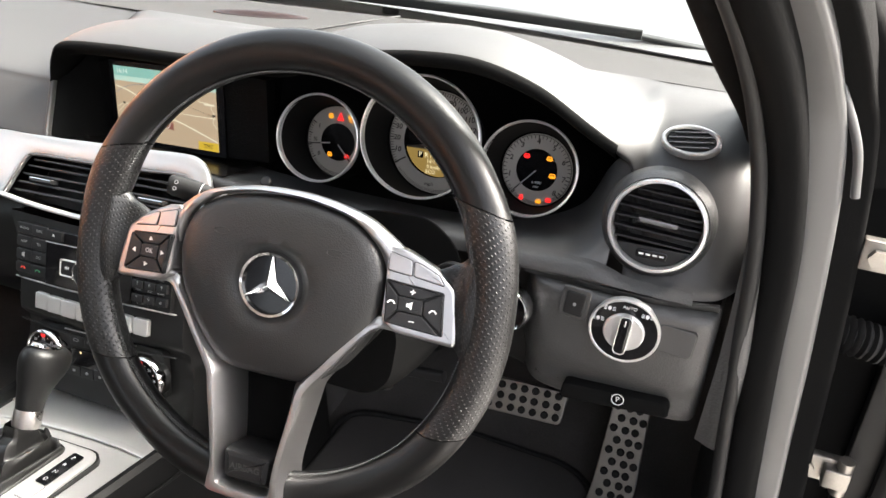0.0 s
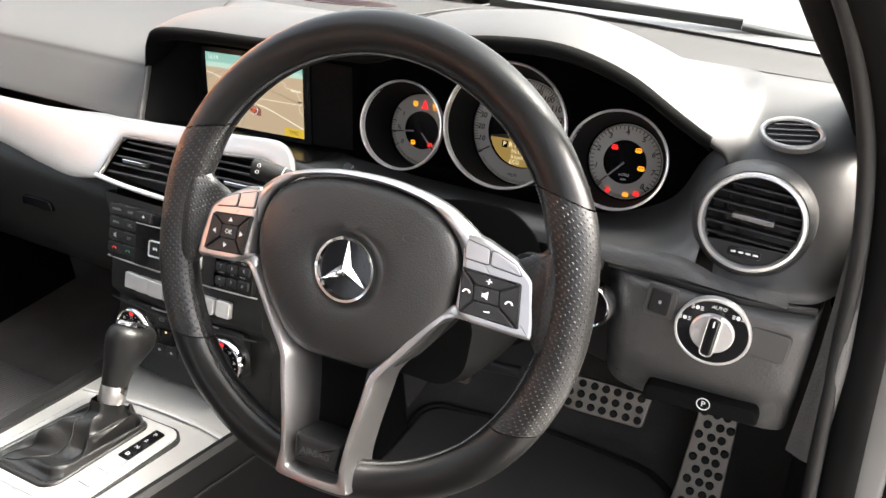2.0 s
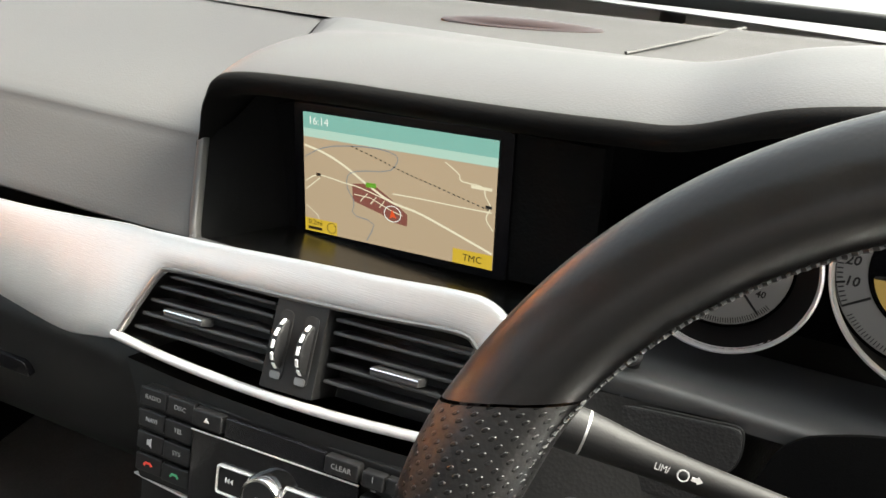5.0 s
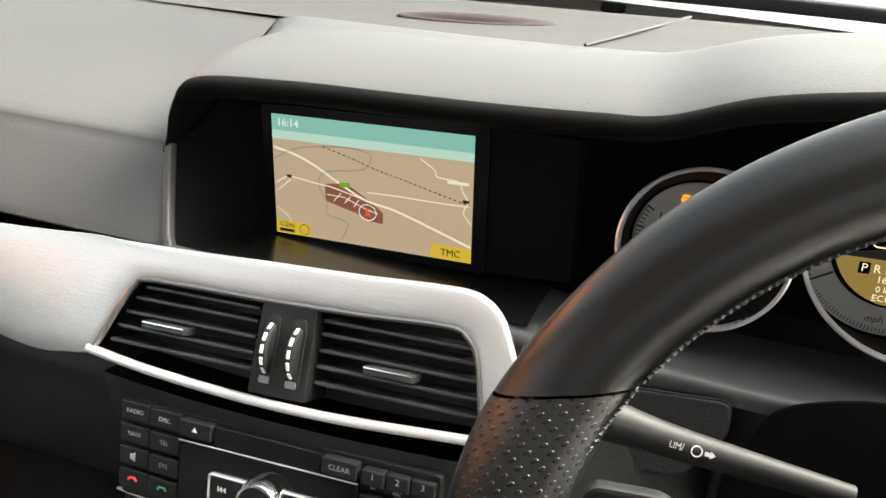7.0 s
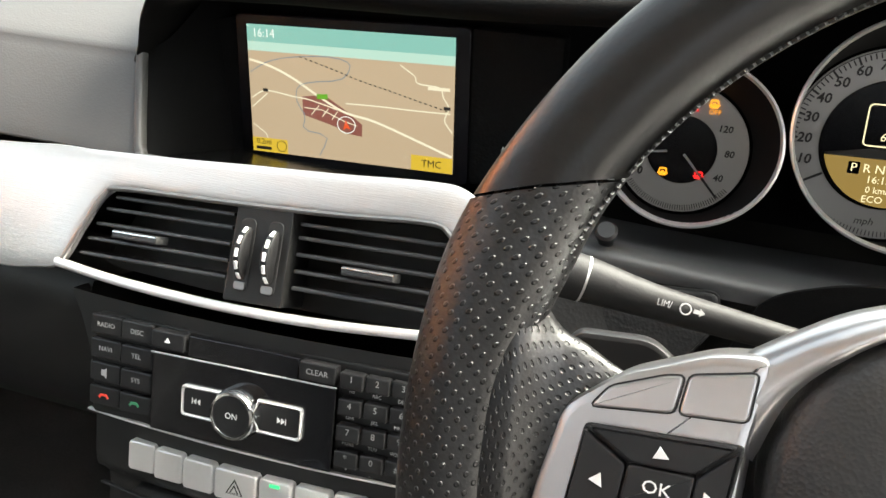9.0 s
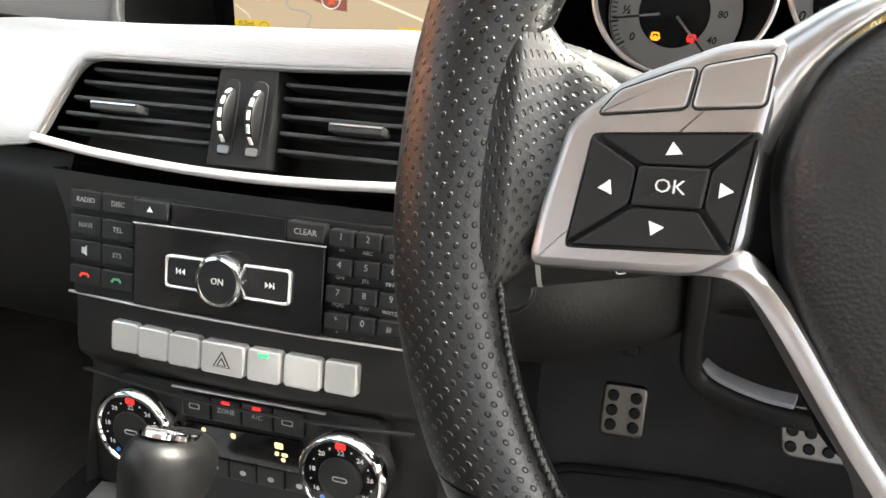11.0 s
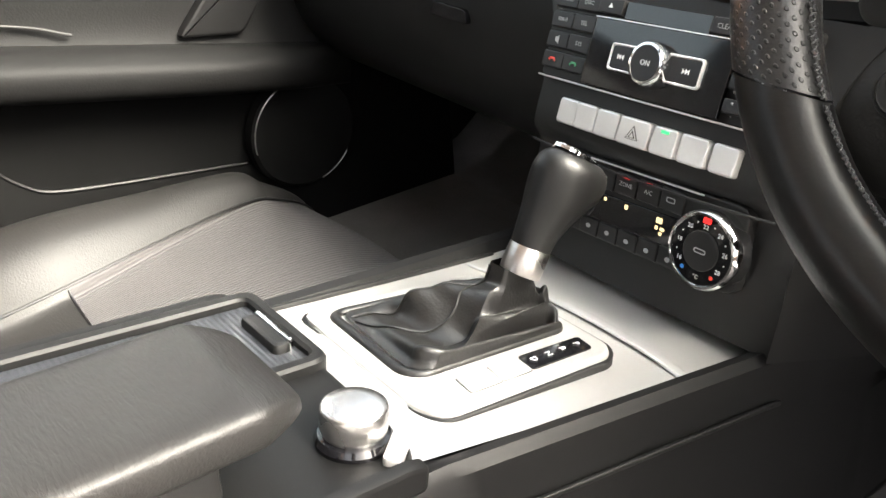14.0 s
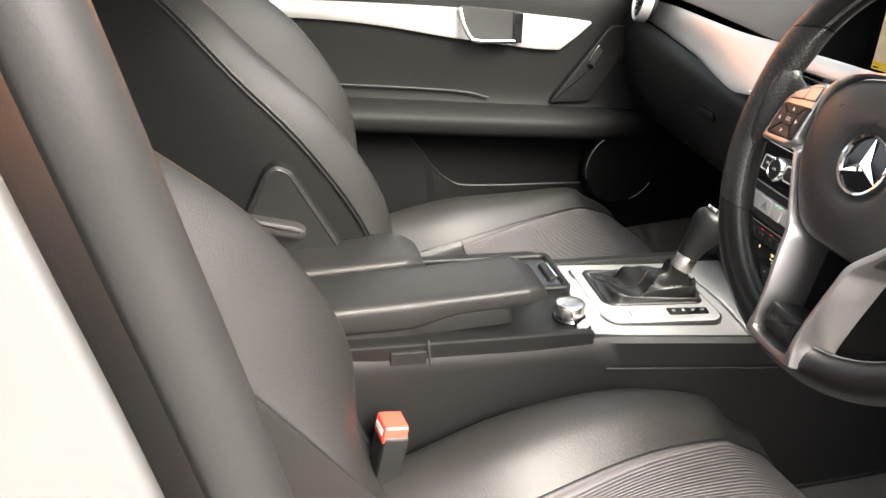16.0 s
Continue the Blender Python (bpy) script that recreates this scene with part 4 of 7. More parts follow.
for i in range(5):
    x = -0.041 + 0.0205 * i
    k = key(x, -0.1435 + 0.0005 * i, 0.0195, 0.014, "", 0.005, 0.001, clim, fm=S2)
    part("symbol", plate(oval(0.0024, 0.0019, x, -0.1430, 12), 0.001, 0.0012, 0.0001), GREY_INK, k, "", S2)
WARM = glowing("warm_display_mark", (1.0, 0.75, 0.4), 1.3)
for x, v, w, h in ((-0.006, -0.1165, 0.0035, 0.004), (0.027, -0.1165, 0.006, 0.0045), (0.0255, -0.1225, 0.003, 0.003), (0.031, -0.1225, 0.0045, 0.0026), (0.030, -0.1262, 0.003, 0.0028), (-0.028, -0.1165, 0.003, 0.003)):
    part("lit_mark", plate(rrect(w, h, 0.0008, x, v, n=3), 0.0008, 0.0011, 0.0001), WARM, clim, "", S2)
for sx in (-0.0745, 0.0755):
    D = S2 @ pose(sx, -0.1215, 0)
    d = part("dial", turned([(0.0295, -0.004), (0.0298, 0.006), (0.0288, 0.0125), (0.0272, 0.0142), (0.0255, 0.0142), (0.0248, 0.0128)], 72), CHROME, clim, "chrome ringed temperature dial", D)
    part("face", plate(oval(0.0250, 0.0250, n=60), 0.0, 0.0128, 0.0004), GLOSS, d, "", D)
    part("cap", plate(oval(0.0145, 0.0145), 0.0125, 0.0145, 0.0008), BUTTON, d, "", D)
    for q in range(12):
        part("notch", box(0.002, 0.0014, 0.010, 0.0284, 0, 0.004, 0.0004), TAB, d, "", D @ pose(0, 0, 0, 0, 0, q * 30 + 8))
    part("pointer", plate(rrect(0.0068, 0.0042, 0.001, 0, 0.0222, n=3), 0.0125, 0.0134, 0.0003), RED_GLOW, d, "lit red pointer", D)
    for q, t in enumerate(("16", "18", "20", "22", "24", "26", "28")):
        a = radians(212 - q * 40.7)
        words("lettering", t, 0.0046, WHITE_INK, d, D, 0.0195 * math.cos(a), 0.0195 * math.sin(a) - (0.002 if q == 3 else 0), 0.0129)
        b = a - radians(20)
        if q < 6:
            part("dot", plate(oval(0.0006, 0.0006, 0.0205 * math.cos(b), 0.0205 * math.sin(b), 8), 0.0127, 0.013, 0.0001), WHITE_INK, d, "", D)
    words("lettering", "°C", 0.0042, WHITE_INK, d, D, 0, -0.0195, 0.0129)
    part("blue_dot", plate(oval(0.0016, 0.0016, -0.0125, -0.016, 12), 0.0127, 0.0131, 0.0001), material("blue_print", (0.03, 0.2, 0.6), 0.4), d, "", D)
    part("red_dot", plate(oval(0.0016, 0.0016, 0.0125, -0.016, 12), 0.0127, 0.0131, 0.0001), RED_PLASTIC, d, "", D)
    part("symbol", ring(rrect(0.010, 0.0035, 0.0016, 0, 0), rrect(0.0085, 0.0022, 0.001, 0, 0), 0.0145, 0.0147, 0.0001), GREY_INK, d, "", D)

# ---- navigation screen ----
C = place((0.0, 0.340, 0.9158), (1, -0.05, 0.073), (-0.04, 0.148, 0.99))
nav = thing("navigation_screen", (0, 0.345, 0.86), "lit navigation screen showing a beige road map", "display")
part("housing", plate(rrect(0.178, 0.106, 0.004), -0.03, -0.0012, 0.001), SCREEN_DARK, nav, "", C)
WELLMESH = material("black_speaker_mesh", (0.0035, 0.0035, 0.0035), 0.8, spec=0.08, grain=0.5, grain_scale=420, kind="cells")
part("mesh_panel", plate(rounded([(0.089, -0.052), (0.150, -0.050), (0.150, 0.05), (0.089, 0.052)], 0.002), -0.02, -0.0035, 0.001), WELLMESH, nav, "black perforated panel", C)
part("mesh_panel", plate(rounded([(-0.122, 0.045), (-0.1, -0.05), (-0.089, -0.054), (-0.089, 0.05)], 0.004), -0.02, -0.004, 0.001), PILLAR, nav, "black perforated panel", C)
LAND, SKYC, SKYL = glowing("map_land", (0.56, 0.43, 0.285), 0.95), glowing("map_sky", (0.25, 0.56, 0.49), 0.95), glowing("map_horizon", (0.50, 0.74, 0.64), 0.98)
ROADC, TOWN, RIVER = glowing("map_road", (0.95, 0.88, 0.66), 0.95), glowing("map_town", (0.30, 0.10, 0.075), 0.85), glowing("map_river", (0.24, 0.30, 0.36), 0.8)
YEL, MBLK, MRED = glowing("map_yellow_box", (0.82, 0.56, 0.05), 0.85), glowing("map_black", (0.02, 0.02, 0.02), 0.2), glowing("map_arrow", (0.85, 0.10, 0.02), 1.0)
GRN, MWHT = glowing("map_sign", (0.15, 0.45, 0.02), 0.9), glowing("map_white", (0.9, 0.95, 0.9), 1.0)
SWD, SHT = 0.158, 0.0920


def on_map(u, v):
    return (u - 0.5) * SWD, (0.5 - v) * SHT


def flat(poly, z):
    return at_z([on_map(*p) for p in poly], z), [tuple(range(len(poly)))], None


def road(pts, width, z):
    q = np.array([on_map(*p) for p in pts])
    t = np.gradient(q, axis=0)
    t /= np.linalg.norm(t, axis=1)[:, None]
    nn = np.stack([-t[:, 1], t[:, 0]], 1) * width / 2
    s = grid(np.stack([at_z(q + nn, z), at_z(q - nn, z)], 1))
    return s[0], s[1], None


part("map_ground", flat([(0, 0.2), (1, 0.2), (1, 1), (0, 1)], 0.0), LAND, nav, "", C)
part("map_sky", flat([(0, 0), (1, 0), (1, 0.13), (0, 0.13)], 0.0), SKYC, nav, "", C)
part("map_haze", flat([(0, 0.13), (1, 0.13), (1, 0.2), (0, 0.2)], 0.0), SKYL, nav, "", C)
for pts, w, mt in (([(0.005, 0.37), (0.09, 0.287), (0.2, 0.235), (0.39, 0.205), (0.5, 0.231), (0.509, 0.293), (0.461, 0.372), (0.31, 0.41), (0.248, 0.463), (0.245, 0.571), (0.283, 0.672), (0.277, 0.78), (0.39, 0.822), (0.352, 0.979)], 0.0007, RIVER),
                   ([(0.005, 0.27), (0.116, 0.313), (0.227, 0.389), (0.354, 0.509), (0.483, 0.614), (0.624, 0.66), (0.797, 0.754), (0.995, 0.87)], 0.0017, ROADC),
                   ([(0.751, 0.221), (0.818, 0.294), (0.834, 0.346), (0.932, 0.363), (0.95, 0.43), (0.976, 0.508), (0.958, 0.601), (0.995, 0.689)], 0.0009, ROADC),
                   ([(0.489, 0.545), (0.648, 0.543), (0.816, 0.548), (0.984, 0.548)], 0.0009, ROADC),
                   ([(0.006, 0.571), (0.085, 0.505), (0.23, 0.531), (0.314, 0.546), (0.483, 0.614)], 0.0009, ROADC),
                   ([(0.007, 0.645), (0.091, 0.525)], 0.0008, ROADC), ([(0.008, 0.776), (0.068, 0.842), (0.082, 0.883)], 0.0007, ROADC)):
    part("map_line", road(catmull(pts, 30), w, 0.0002), mt, nav, "", C)
part("map_town", flat([(0.271, 0.524), (0.382, 0.496), (0.482, 0.593), (0.569, 0.696), (0.567, 0.789), (0.502, 0.78), (0.43, 0.73), (0.274, 0.665)], 0.0001), TOWN, nav, "", C)
for pts in ([(0.282, 0.608), (0.371, 0.613), (0.485, 0.686), (0.542, 0.709)], [(0.316, 0.657), (0.356, 0.581)], [(0.372, 0.664), (0.404, 0.598)], [(0.42, 0.681), (0.449, 0.612)]):
    part("map_line", road(np.array(pts), 0.0007, 0.0003), ROADC, nav, "", C)
rl = catmull([(0.265, 0.22), (0.418, 0.29), (0.558, 0.361), (0.698, 0.417), (0.84, 0.477), (0.983, 0.536)], 61)
part("map_railway", join(*[road(rl[i:i + 2], 0.0008, 0.0003) for i in range(0, 60, 2)]), MBLK, nav, "", C)
part("map_cursor", moved(ring(oval(0.0072, 0.0062), oval(0.0066, 0.0056), 0.0003, 0.0005, 0.0001), pose(*on_map(0.491, 0.71), 0)), MWHT, nav, "", C)
part("map_arrow", moved((np.array([(-0.003, -0.0035, 0.0005), (0, -0.0022, 0.0005), (0.003, -0.0035, 0.0005), (0, 0.0035, 0.0005)]), [(0, 1, 3), (1, 2, 3)], None), pose(*on_map(0.491, 0.71), 0, 0, 0, 8)), MRED, nav, "", C)
part("map_sign", flat([(0.346, 0.494), (0.401, 0.488), (0.402, 0.526), (0.347, 0.532)], 0.0004), GRN, nav, "", C)
part("map_box", flat([(0.001, 0.885), (0.186, 0.885), (0.186, 0.998), (0.001, 0.998)], 0.0004), YEL, nav, "", C)
part("map_box", flat([(0.805, 0.881), (0.999, 0.881), (0.999, 0.998), (0.805, 0.998)], 0.0004), YEL, nav, "", C)
part("map_compass", moved(ring(oval(0.0042, 0.0042, n=24), oval(0.0037, 0.0037, n=24), 0.0005, 0.0006, 0.00005), pose(*on_map(0.155, 0.94), 0)), MBLK, nav, "", C)
part("map_scale", flat([(0.02, 0.955), (0.10, 0.955), (0.10, 0.98), (0.02, 0.98)], 0.0006), MBLK, nav, "", C)
for tx, u, v, s, mt in (("TMC", 0.902, 0.941, 0.0072, MBLK), ("0.2mi", 0.062, 0.917, 0.0058, MBLK), ("16:14", 0.087, 0.066, 0.0082, MWHT)):
    words("lettering", tx, s, mt, nav, C, *on_map(u, v), 0.0006)
for u, v, w in ((0.93, 0.373, 0.10), (0.968, 0.51, 0.03), (0.083, 0.5, 0.025)):
    part("map_label", flat([(u - w / 2, v - 0.012), (u + w / 2, v - 0.012), (u + w / 2, v + 0.012), (u - w / 2, v + 0.012)], 0.0003), ROADC if w > 0.05 else MBLK, nav, "", C)

# ---- instrument cluster ----
clus = thing("instrument_cluster", (0.345, 0.37, 0.85), "three round instruments in satin chrome rings", "instrument cluster")
GR, G = (-0.05, 0.36, 0.93), (-0.055, 0.22, 0.97)  # the rings lean more than the dials
GX = (1, -0.03, 0.06)
WELL = material("flocked_black_well", (0.004, 0.004, 0.004), 0.8, spec=0.12)
LCD = glowing("amber_cluster_display", (0.50, 0.33, 0.09), 0.62)
LCD_TXT = glowing("lit_display_text", (1.0, 0.88, 0.55), 1.2)
FACE_LIT = glowing("dial_backlight", (0.35, 0.32, 0.30), 0.12, (0.24, 0.235, 0.23))


OVAL = Matrix.Diagonal((1, 0.95, 1, 1))


def gauge(name, ring_c, ring_r, dial_c, dial_r, hub_r, numbers, a0, a1, needle, label, ticks, num_r, num_s):
    g = part("gauge", turned([(ring_r, -0.006), (ring_r + 0.0012, 0.0), (ring_r + 0.0008, 0.0026), (ring_r - 0.0003, 0.0034), (ring_r - 0.0015, 0.002), (ring_r - 0.0020, -0.004)], 80), SATIN, clus, label, place(ring_c, GX, GR) @ OVAL)
    fr_, fd = place(ring_c, GX, GR) @ OVAL, place(dial_c, GX, G)
    a = np.linspace(0, 2 * math.pi, 64, endpoint=False)
    P = []
    for f in (0.0, 0.4, 0.8, 1.0):
        c = np.array(fr_.translation) * (1 - f) + np.array(fd.translation) * f
        r = (ring_r - 0.0017) * (1 - f) + (dial_r + 0.002) * f
        P.append([c + r * (math.cos(t) * np.array(fd.col[0][:3]) + math.sin(t) * (np.array(fr_.col[1][:3]) * (1 - f) + np.array(fd.col[1][:3]) * f)) for t in a])
    part("well", grid(np.array(P), wrap_v=True), WELL, g, "")
    part("dial_face", plate(oval(dial_r, dial_r, n=72), -0.003, 0.0, 0.0004), FACE_LIT, g, "silver grey dial", fd)
    part("dial_centre", plate(oval(hub_r, hub_r, n=60), -0.001, 0.0012, 0.0006), SCREEN_DARK, g, "black centre disc", fd)
    for k in range(ticks + 1):
        t = radians(a0 + (a1 - a0) * k / ticks)
        big = k % 5 == 0
        part("tick", box(0.0055 if big else 0.0035, 0.0013 if big else 0.0008, 0.0003, dial_r - 0.0035, 0, 0.0003, 0.0001), DEEP, g, "", fd @ pose(0, 0, 0, 0, 0, math.degrees(t)))
    for k, tx in enumerate(numbers):
        if tx:
            t = radians(a0 + (a1 - a0) * k / (len(numbers) - 1))
            words("lettering", tx, num_s, DEEP, g, fd, num_r * math.cos(t), num_r * math.sin(t), 0.0010, slant=0.12, bold=0.00018)
    for nd, r0, r1, off in needle:
        t = radians(nd)
        for q0, q1, ink in ((r0, min(hub_r, r1), SOFT_INK), (max(r0, hub_r - 0.001), r1, DEEP)):
            if q1 > q0:
                part("needle", plate([(q0, -0.0008), (q1, -0.0006), (q1, 0.0006), (q0, 0.0008)], 0.0035, 0.0042, 0.0001), ink, g, "", fd @ pose(off, 0, 0, 0, 0, nd))
    rim = np.array([((dial_r - 0.001) * math.cos(t), (dial_r - 0.001) * math.sin(t), 0.0004) for t in np.linspace(radians(a0), radians(a1), 60)])
    part("scale_line", tube(rim, 0.00035, n=6), DEEP, g, "", fd)
    return g, fd


g1, f1 = gauge("left", (0.232, 0.306, 0.9335), 0.0515, (0.2285, 0.362, 0.9065), 0.042, 0.0225, ("0", "½", "1"), 213.5, 146.5, [(188, 0.009, 0.039, 0.0), (-48, 0.003, 0.039, 0.0)], "fuel and temperature gauge", 15, 0.0303, 0.0072)
for tx, t in (("120", 32), ("80", 0), ("40", -33)):
    words("lettering", tx, 0.0062, DEEP, g1, f1, 0.0300 * math.cos(radians(t)), 0.0300 * math.sin(radians(t)), 0.0006, slant=0.12, bold=0.00015)
g2, f2 = gauge("middle", (0.3540, 0.308, 0.9570), 0.0690, (0.3507, 0.370, 0.9262), 0.0595, 0.0405, ("", "10", "20", "30", "40", "50", "60", "70", "80", "90", "100", "110", "120", "130", "140", "150", "160"), 211, -39, [(210, 0.041, 0.058, 0.0)], "speedometer with amber display", 80, 0.0495, 0.0088)
g3, f3 = gauge("right", (0.4765, 0.308, 0.9455), 0.0520, (0.4732, 0.362, 0.9211), 0.040, 0.0235, ("", "1", "2", "3", "4", "5", "6", "7", "8"), 229, -46, [(226, 0.0, 0.037, 0.0)], "rev counter", 40, 0.0318, 0.0082)
words("lettering", "mph", 0.0065, DEEP, g2, f2, -0.006, -0.0490, 0.0004, slant=0.2)
words("lettering", "x1000", 0.0045, WHITE_INK, g3, f3, 0.001, -0.0135, 0.0016, slant=0.2)
words("lettering", "min", 0.0042, WHITE_INK, g3, f3, 0.001, -0.0183, 0.0016, slant=0.2)
# lower tick ring of each dial
for g, fd, r in ((g1, f1, 0.041), (g2, f2, 0.0585), (g3, f3, 0.039)):
    for k in range(46):
        t = radians(218 + 104 * k / 45)
        part("tick", box(0.0035, 0.0005, 0.0003, r - 0.002, 0, 0.0003, 0.0001), DEEP, g, "", fd @ pose(0, 0, 0, 0, 0, math.degrees(t)))
# amber display in the speedometer
FD2 = f2 @ pose(0.0022, 0.0006, 0)
arc = np.array([(0.0395 * math.cos(t), 0.0395 * math.sin(t)) for t in np.linspace(radians(193.5), radians(346.5), 40)])
part("display", plate(arc, 0.001, 0.0018, 0.0002), LCD, g2, "lit amber lower display", FD2)
part("road_edge", plate([(-0.0382, -0.0078), (-0.012, -0.0030), (0.012, -0.0032), (0.0382, -0.0080), (0.0378, -0.0098), (-0.0378, -0.0098)], 0.001, 0.0017, 0.0001), material("display_road", (0.03, 0.028, 0.022), 0.4), g2, "", FD2)
part("frame", ring(rrect(0.038, 0.0265, 0.003, 0.0010, 0.0115), rrect(0.0364, 0.0249, 0.0024, 0.0010, 0.0115), 0.0012, 0.0022, 0.0002), LCD_TXT, g2, "", FD2)
for tx, s, x, y in (("485.8", 0.0074, 0.0015, 0.0178), ("miles", 0.0052, 0.0010, 0.0115), ("66485", 0.0074, 0.0005, 0.0045), ("13.0°C", 0.0064, 0.0235, -0.0055), ("16:13", 0.0066, -0.0045, -0.0225), ("0 km/h", 0.0058, -0.003, -0.0290), ("ECO", 0.0062, -0.0062, -0.0350)):
    words("lettering", tx, s, LCD_TXT, g2, FD2, x, y, 0.0022, slant=0.15 if y > 0 else 0.0)
for k, tx in enumerate("PRND"):
    words("lettering", tx, 0.0078, LCD_TXT, g2, FD2, -0.020 + 0.0076 * k, -0.0158, 0.0022)
part("selected", plate(rrect(0.0070, 0.0078, 0.0008, -0.020, -0.0158, n=3), 0.0018, 0.002, 0.0001), SCREEN_DARK, g2, "", FD2)
part("mode_box", plate(rrect(0.0070, 0.0076, 0.0008, 0.014, -0.0146, n=3), 0.0018, 0.002, 0.0001), LCD_TXT, g2, "", FD2)
words("lettering", "E", 0.0062, DEEP, g2, FD2, 0.014, -0.0146, 0.0023)
part("symbol", plate(rrect(0.008, 0.003, 0.001, 0.0275, -0.0152, n=3), 0.0018, 0.0022, 0.0001), LCD_TXT, g2, "", FD2)


def lamp(g, fd, x, y, w, h, mt, tri=False, spin=0):
    if tri:
        part("tell_tale", plate([(x - w / 2, y - h / 2), (x + w / 2, y - h / 2), (x, y + h / 2)], 0.001, 0.0016, 0.0001), mt, g, "lit warning lamp", fd)
        return
    part("tell_tale", join(ring(rrect(w, h, 0.0012, x, y, n=3), rrect(w * 0.66, h * 0.55, 0.0008, x, y, n=3), 0.001, 0.0016, 0.0001), plate(rrect(w * 0.3, h * 0.3, 0.0005, x, y, n=2), 0.001, 0.0016, 0.0001), plate(rrect(w * 1.25, h * 0.25, 0.0004, x, y - h * 0.15, n=2), 0.001, 0.0014, 0.0001)), mt, g, "lit warning lamp", fd)


lamp(g1, f1, -0.0099, 0.0305, 0.0055, 0.0058, AMBER_GLOW)
lamp(g1, f1, 0.0030, 0.0312, 0.0095, 0.0105, RED_GLOW, True)
lamp(g1, f1, 0.0165, 0.0315, 0.0055, 0.0058, AMBER_GLOW)
words("lettering", "OFF", 0.0045, AMBER_GLOW, g1, f1, 0.0175, 0.0262, 0.0016)
lamp(g1, f1, -0.0102, -0.0155, 0.0055, 0.0055, AMBER_GLOW)
lamp(g1, f1, 0.0128, -0.0155, 0.0055, 0.0052, RED_GLOW)
lamp(g3, f3, -0.0125, 0.0145, 0.0062, 0.0052, RED_GLOW)
lamp(g3, f3, 0.0135, 0.0145, 0.0062, 0.0052, AMBER_GLOW)
lamp(g3, f3, 0.0185, -0.0042, 0.0068, 0.0052, AMBER_GLOW)
lamp(g3, f3, -0.0145, -0.0325, 0.0042, 0.006, RED_GLOW)
lamp(g3, f3, 0.0056, -0.0345, 0.0058, 0.0045, AMBER_GLOW)
lamp(g3, f3, 0.0168, -0.0315, 0.0058, 0.005, RED_GLOW)
kn = thing("trip_knob", (0.195, 0.262, 0.882), "small ribbed black trip reset knob", "knob")
part("stem", moved(turned([(0.004, 0), (0.0045, 0.002), (0.0045, 0.012), (0.006, 0.013), (0.0065, 0.018), (0.005, 0.0195), (0, 0.0195)], 24), place((0.196, 0.262, 0.8815), (1, 0, 0), (0, 0.8, 0.6))), BUTTON, kn)

COARSE = material("coarse_leather_grain", (0.014, 0.014, 0.014), 0.5, grain=0.6, grain_scale=520, kind="cells")
# small leather-grained covers beside the column
for o, outline_ in (((0.20, 0.2395, 0.85), [(-0.066, 0.013), (0.064, 0.025), (0.066, 0.004), (0.045, -0.03), (-0.062, -0.041)]), ((0.478, 0.2385, 0.866), [(-0.034, 0.006), (0.018, 0.0135), (0.018, -0.008), (-0.032, -0.018)])):
    p_ = thing("cover_panel", o, "small leather grained cover beside the column", "trim panel", "column covers")
    fr_ = place(o, (1, 0, 0), (0, 0.25, 0.97))
    part("edge", plate(rounded(outline_, 0.007), 0, 0.0016, 0.0005), DEEP, p_, "", fr_)
    part("cover", plate(inset(rounded(outline_, 0.007), 0.0012), 0, 0.003, 0.0012), COARSE, p_, "coarse leather grain", fr_)

# ---- round vent, small vent, light switch on the driver's side ----
RV = place((0.617, 0.280, 0.926), (1, 0.04, 0.0), (0, 0.28, 0.96)) @ Matrix.Diagonal((0.945, 0.915, 1, 1))
rv = thing("round_vent", (0.617, 0.285, 0.88), "round black air vent in a silver ring", "air vent")
part("ring", turned([(0.050, -0.03), (0.0512, 0.002), (0.0495, 0.007), (0.0465, 0.0075), (0.0452, 0.004), (0.0448, -0.012)], 80), SATIN, rv, "satin silver ring", RV)
part("collar", turned([(0.0600, -0.030), (0.0585, -0.018), (0.057, -0.004), (0.052, 0.003), (0.050, 0.002)], 80), LOWER_VINYL, rv, "", RV)
part("well", turned([(0.0455, 0.003), (0.0445, -0.03), (0, -0.032)], 64), DEEP, rv, "", RV)
for v in (-0.019, -0.008, 0.003, 0.014, 0.025, 0.034):
    hw = math.sqrt(0.0445**2 - v * v)
    part("slat", box(2 * hw, 0.0022, 0.018, 0, v, -0.008, 0.0008), BUTTON, rv, "", RV @ pose(0, 0, 0, 0, 0, -3))
for x in (-0.026, -0.012, 0.012, 0.026):
    part("rib", box(0.0016, 0.05, 0.01, x, 0.006, -0.022, 0.0005), BUTTON, rv, "", RV)
part("tab", plate(rrect(0.04, 0.0055, 0.0015, 0.0, 0.0035), -0.004, 0.006, 0.0015), TAB, rv, "slim satin vane handle", RV @ pose(0, 0, 0, 0, 0, -3))
part("lower_cap", plate(np.array([(0.0445 * math.cos(t), 0.0445 * math.sin(t)) for t in np.linspace(radians(212), radians(328), 24)]), -0.012, 0.0015, 0.001), BUTTON, rv, "", RV)
tw = part("thumb_wheel", plate(rrect(0.032, 0.0095, 0.003, 0.0, -0.032), -0.002, 0.0032, 0.001), GLOSS, rv, "ribbed vent wheel", RV)
for q in range(4):
    part("marker", plate(rrect(0.005, 0.002, 0.0006, -0.0105 + 0.007 * q, -0.032, n=2), 0.003, 0.0037, 0.0002), WHITE_INK, tw, "", RV)
MV = place((0.629, 0.3535, 0.989), (1, 0.02, 0.03), (0, 0.72, 0.69)) @ Matrix.Diagonal((1, 0.86, 1, 1))
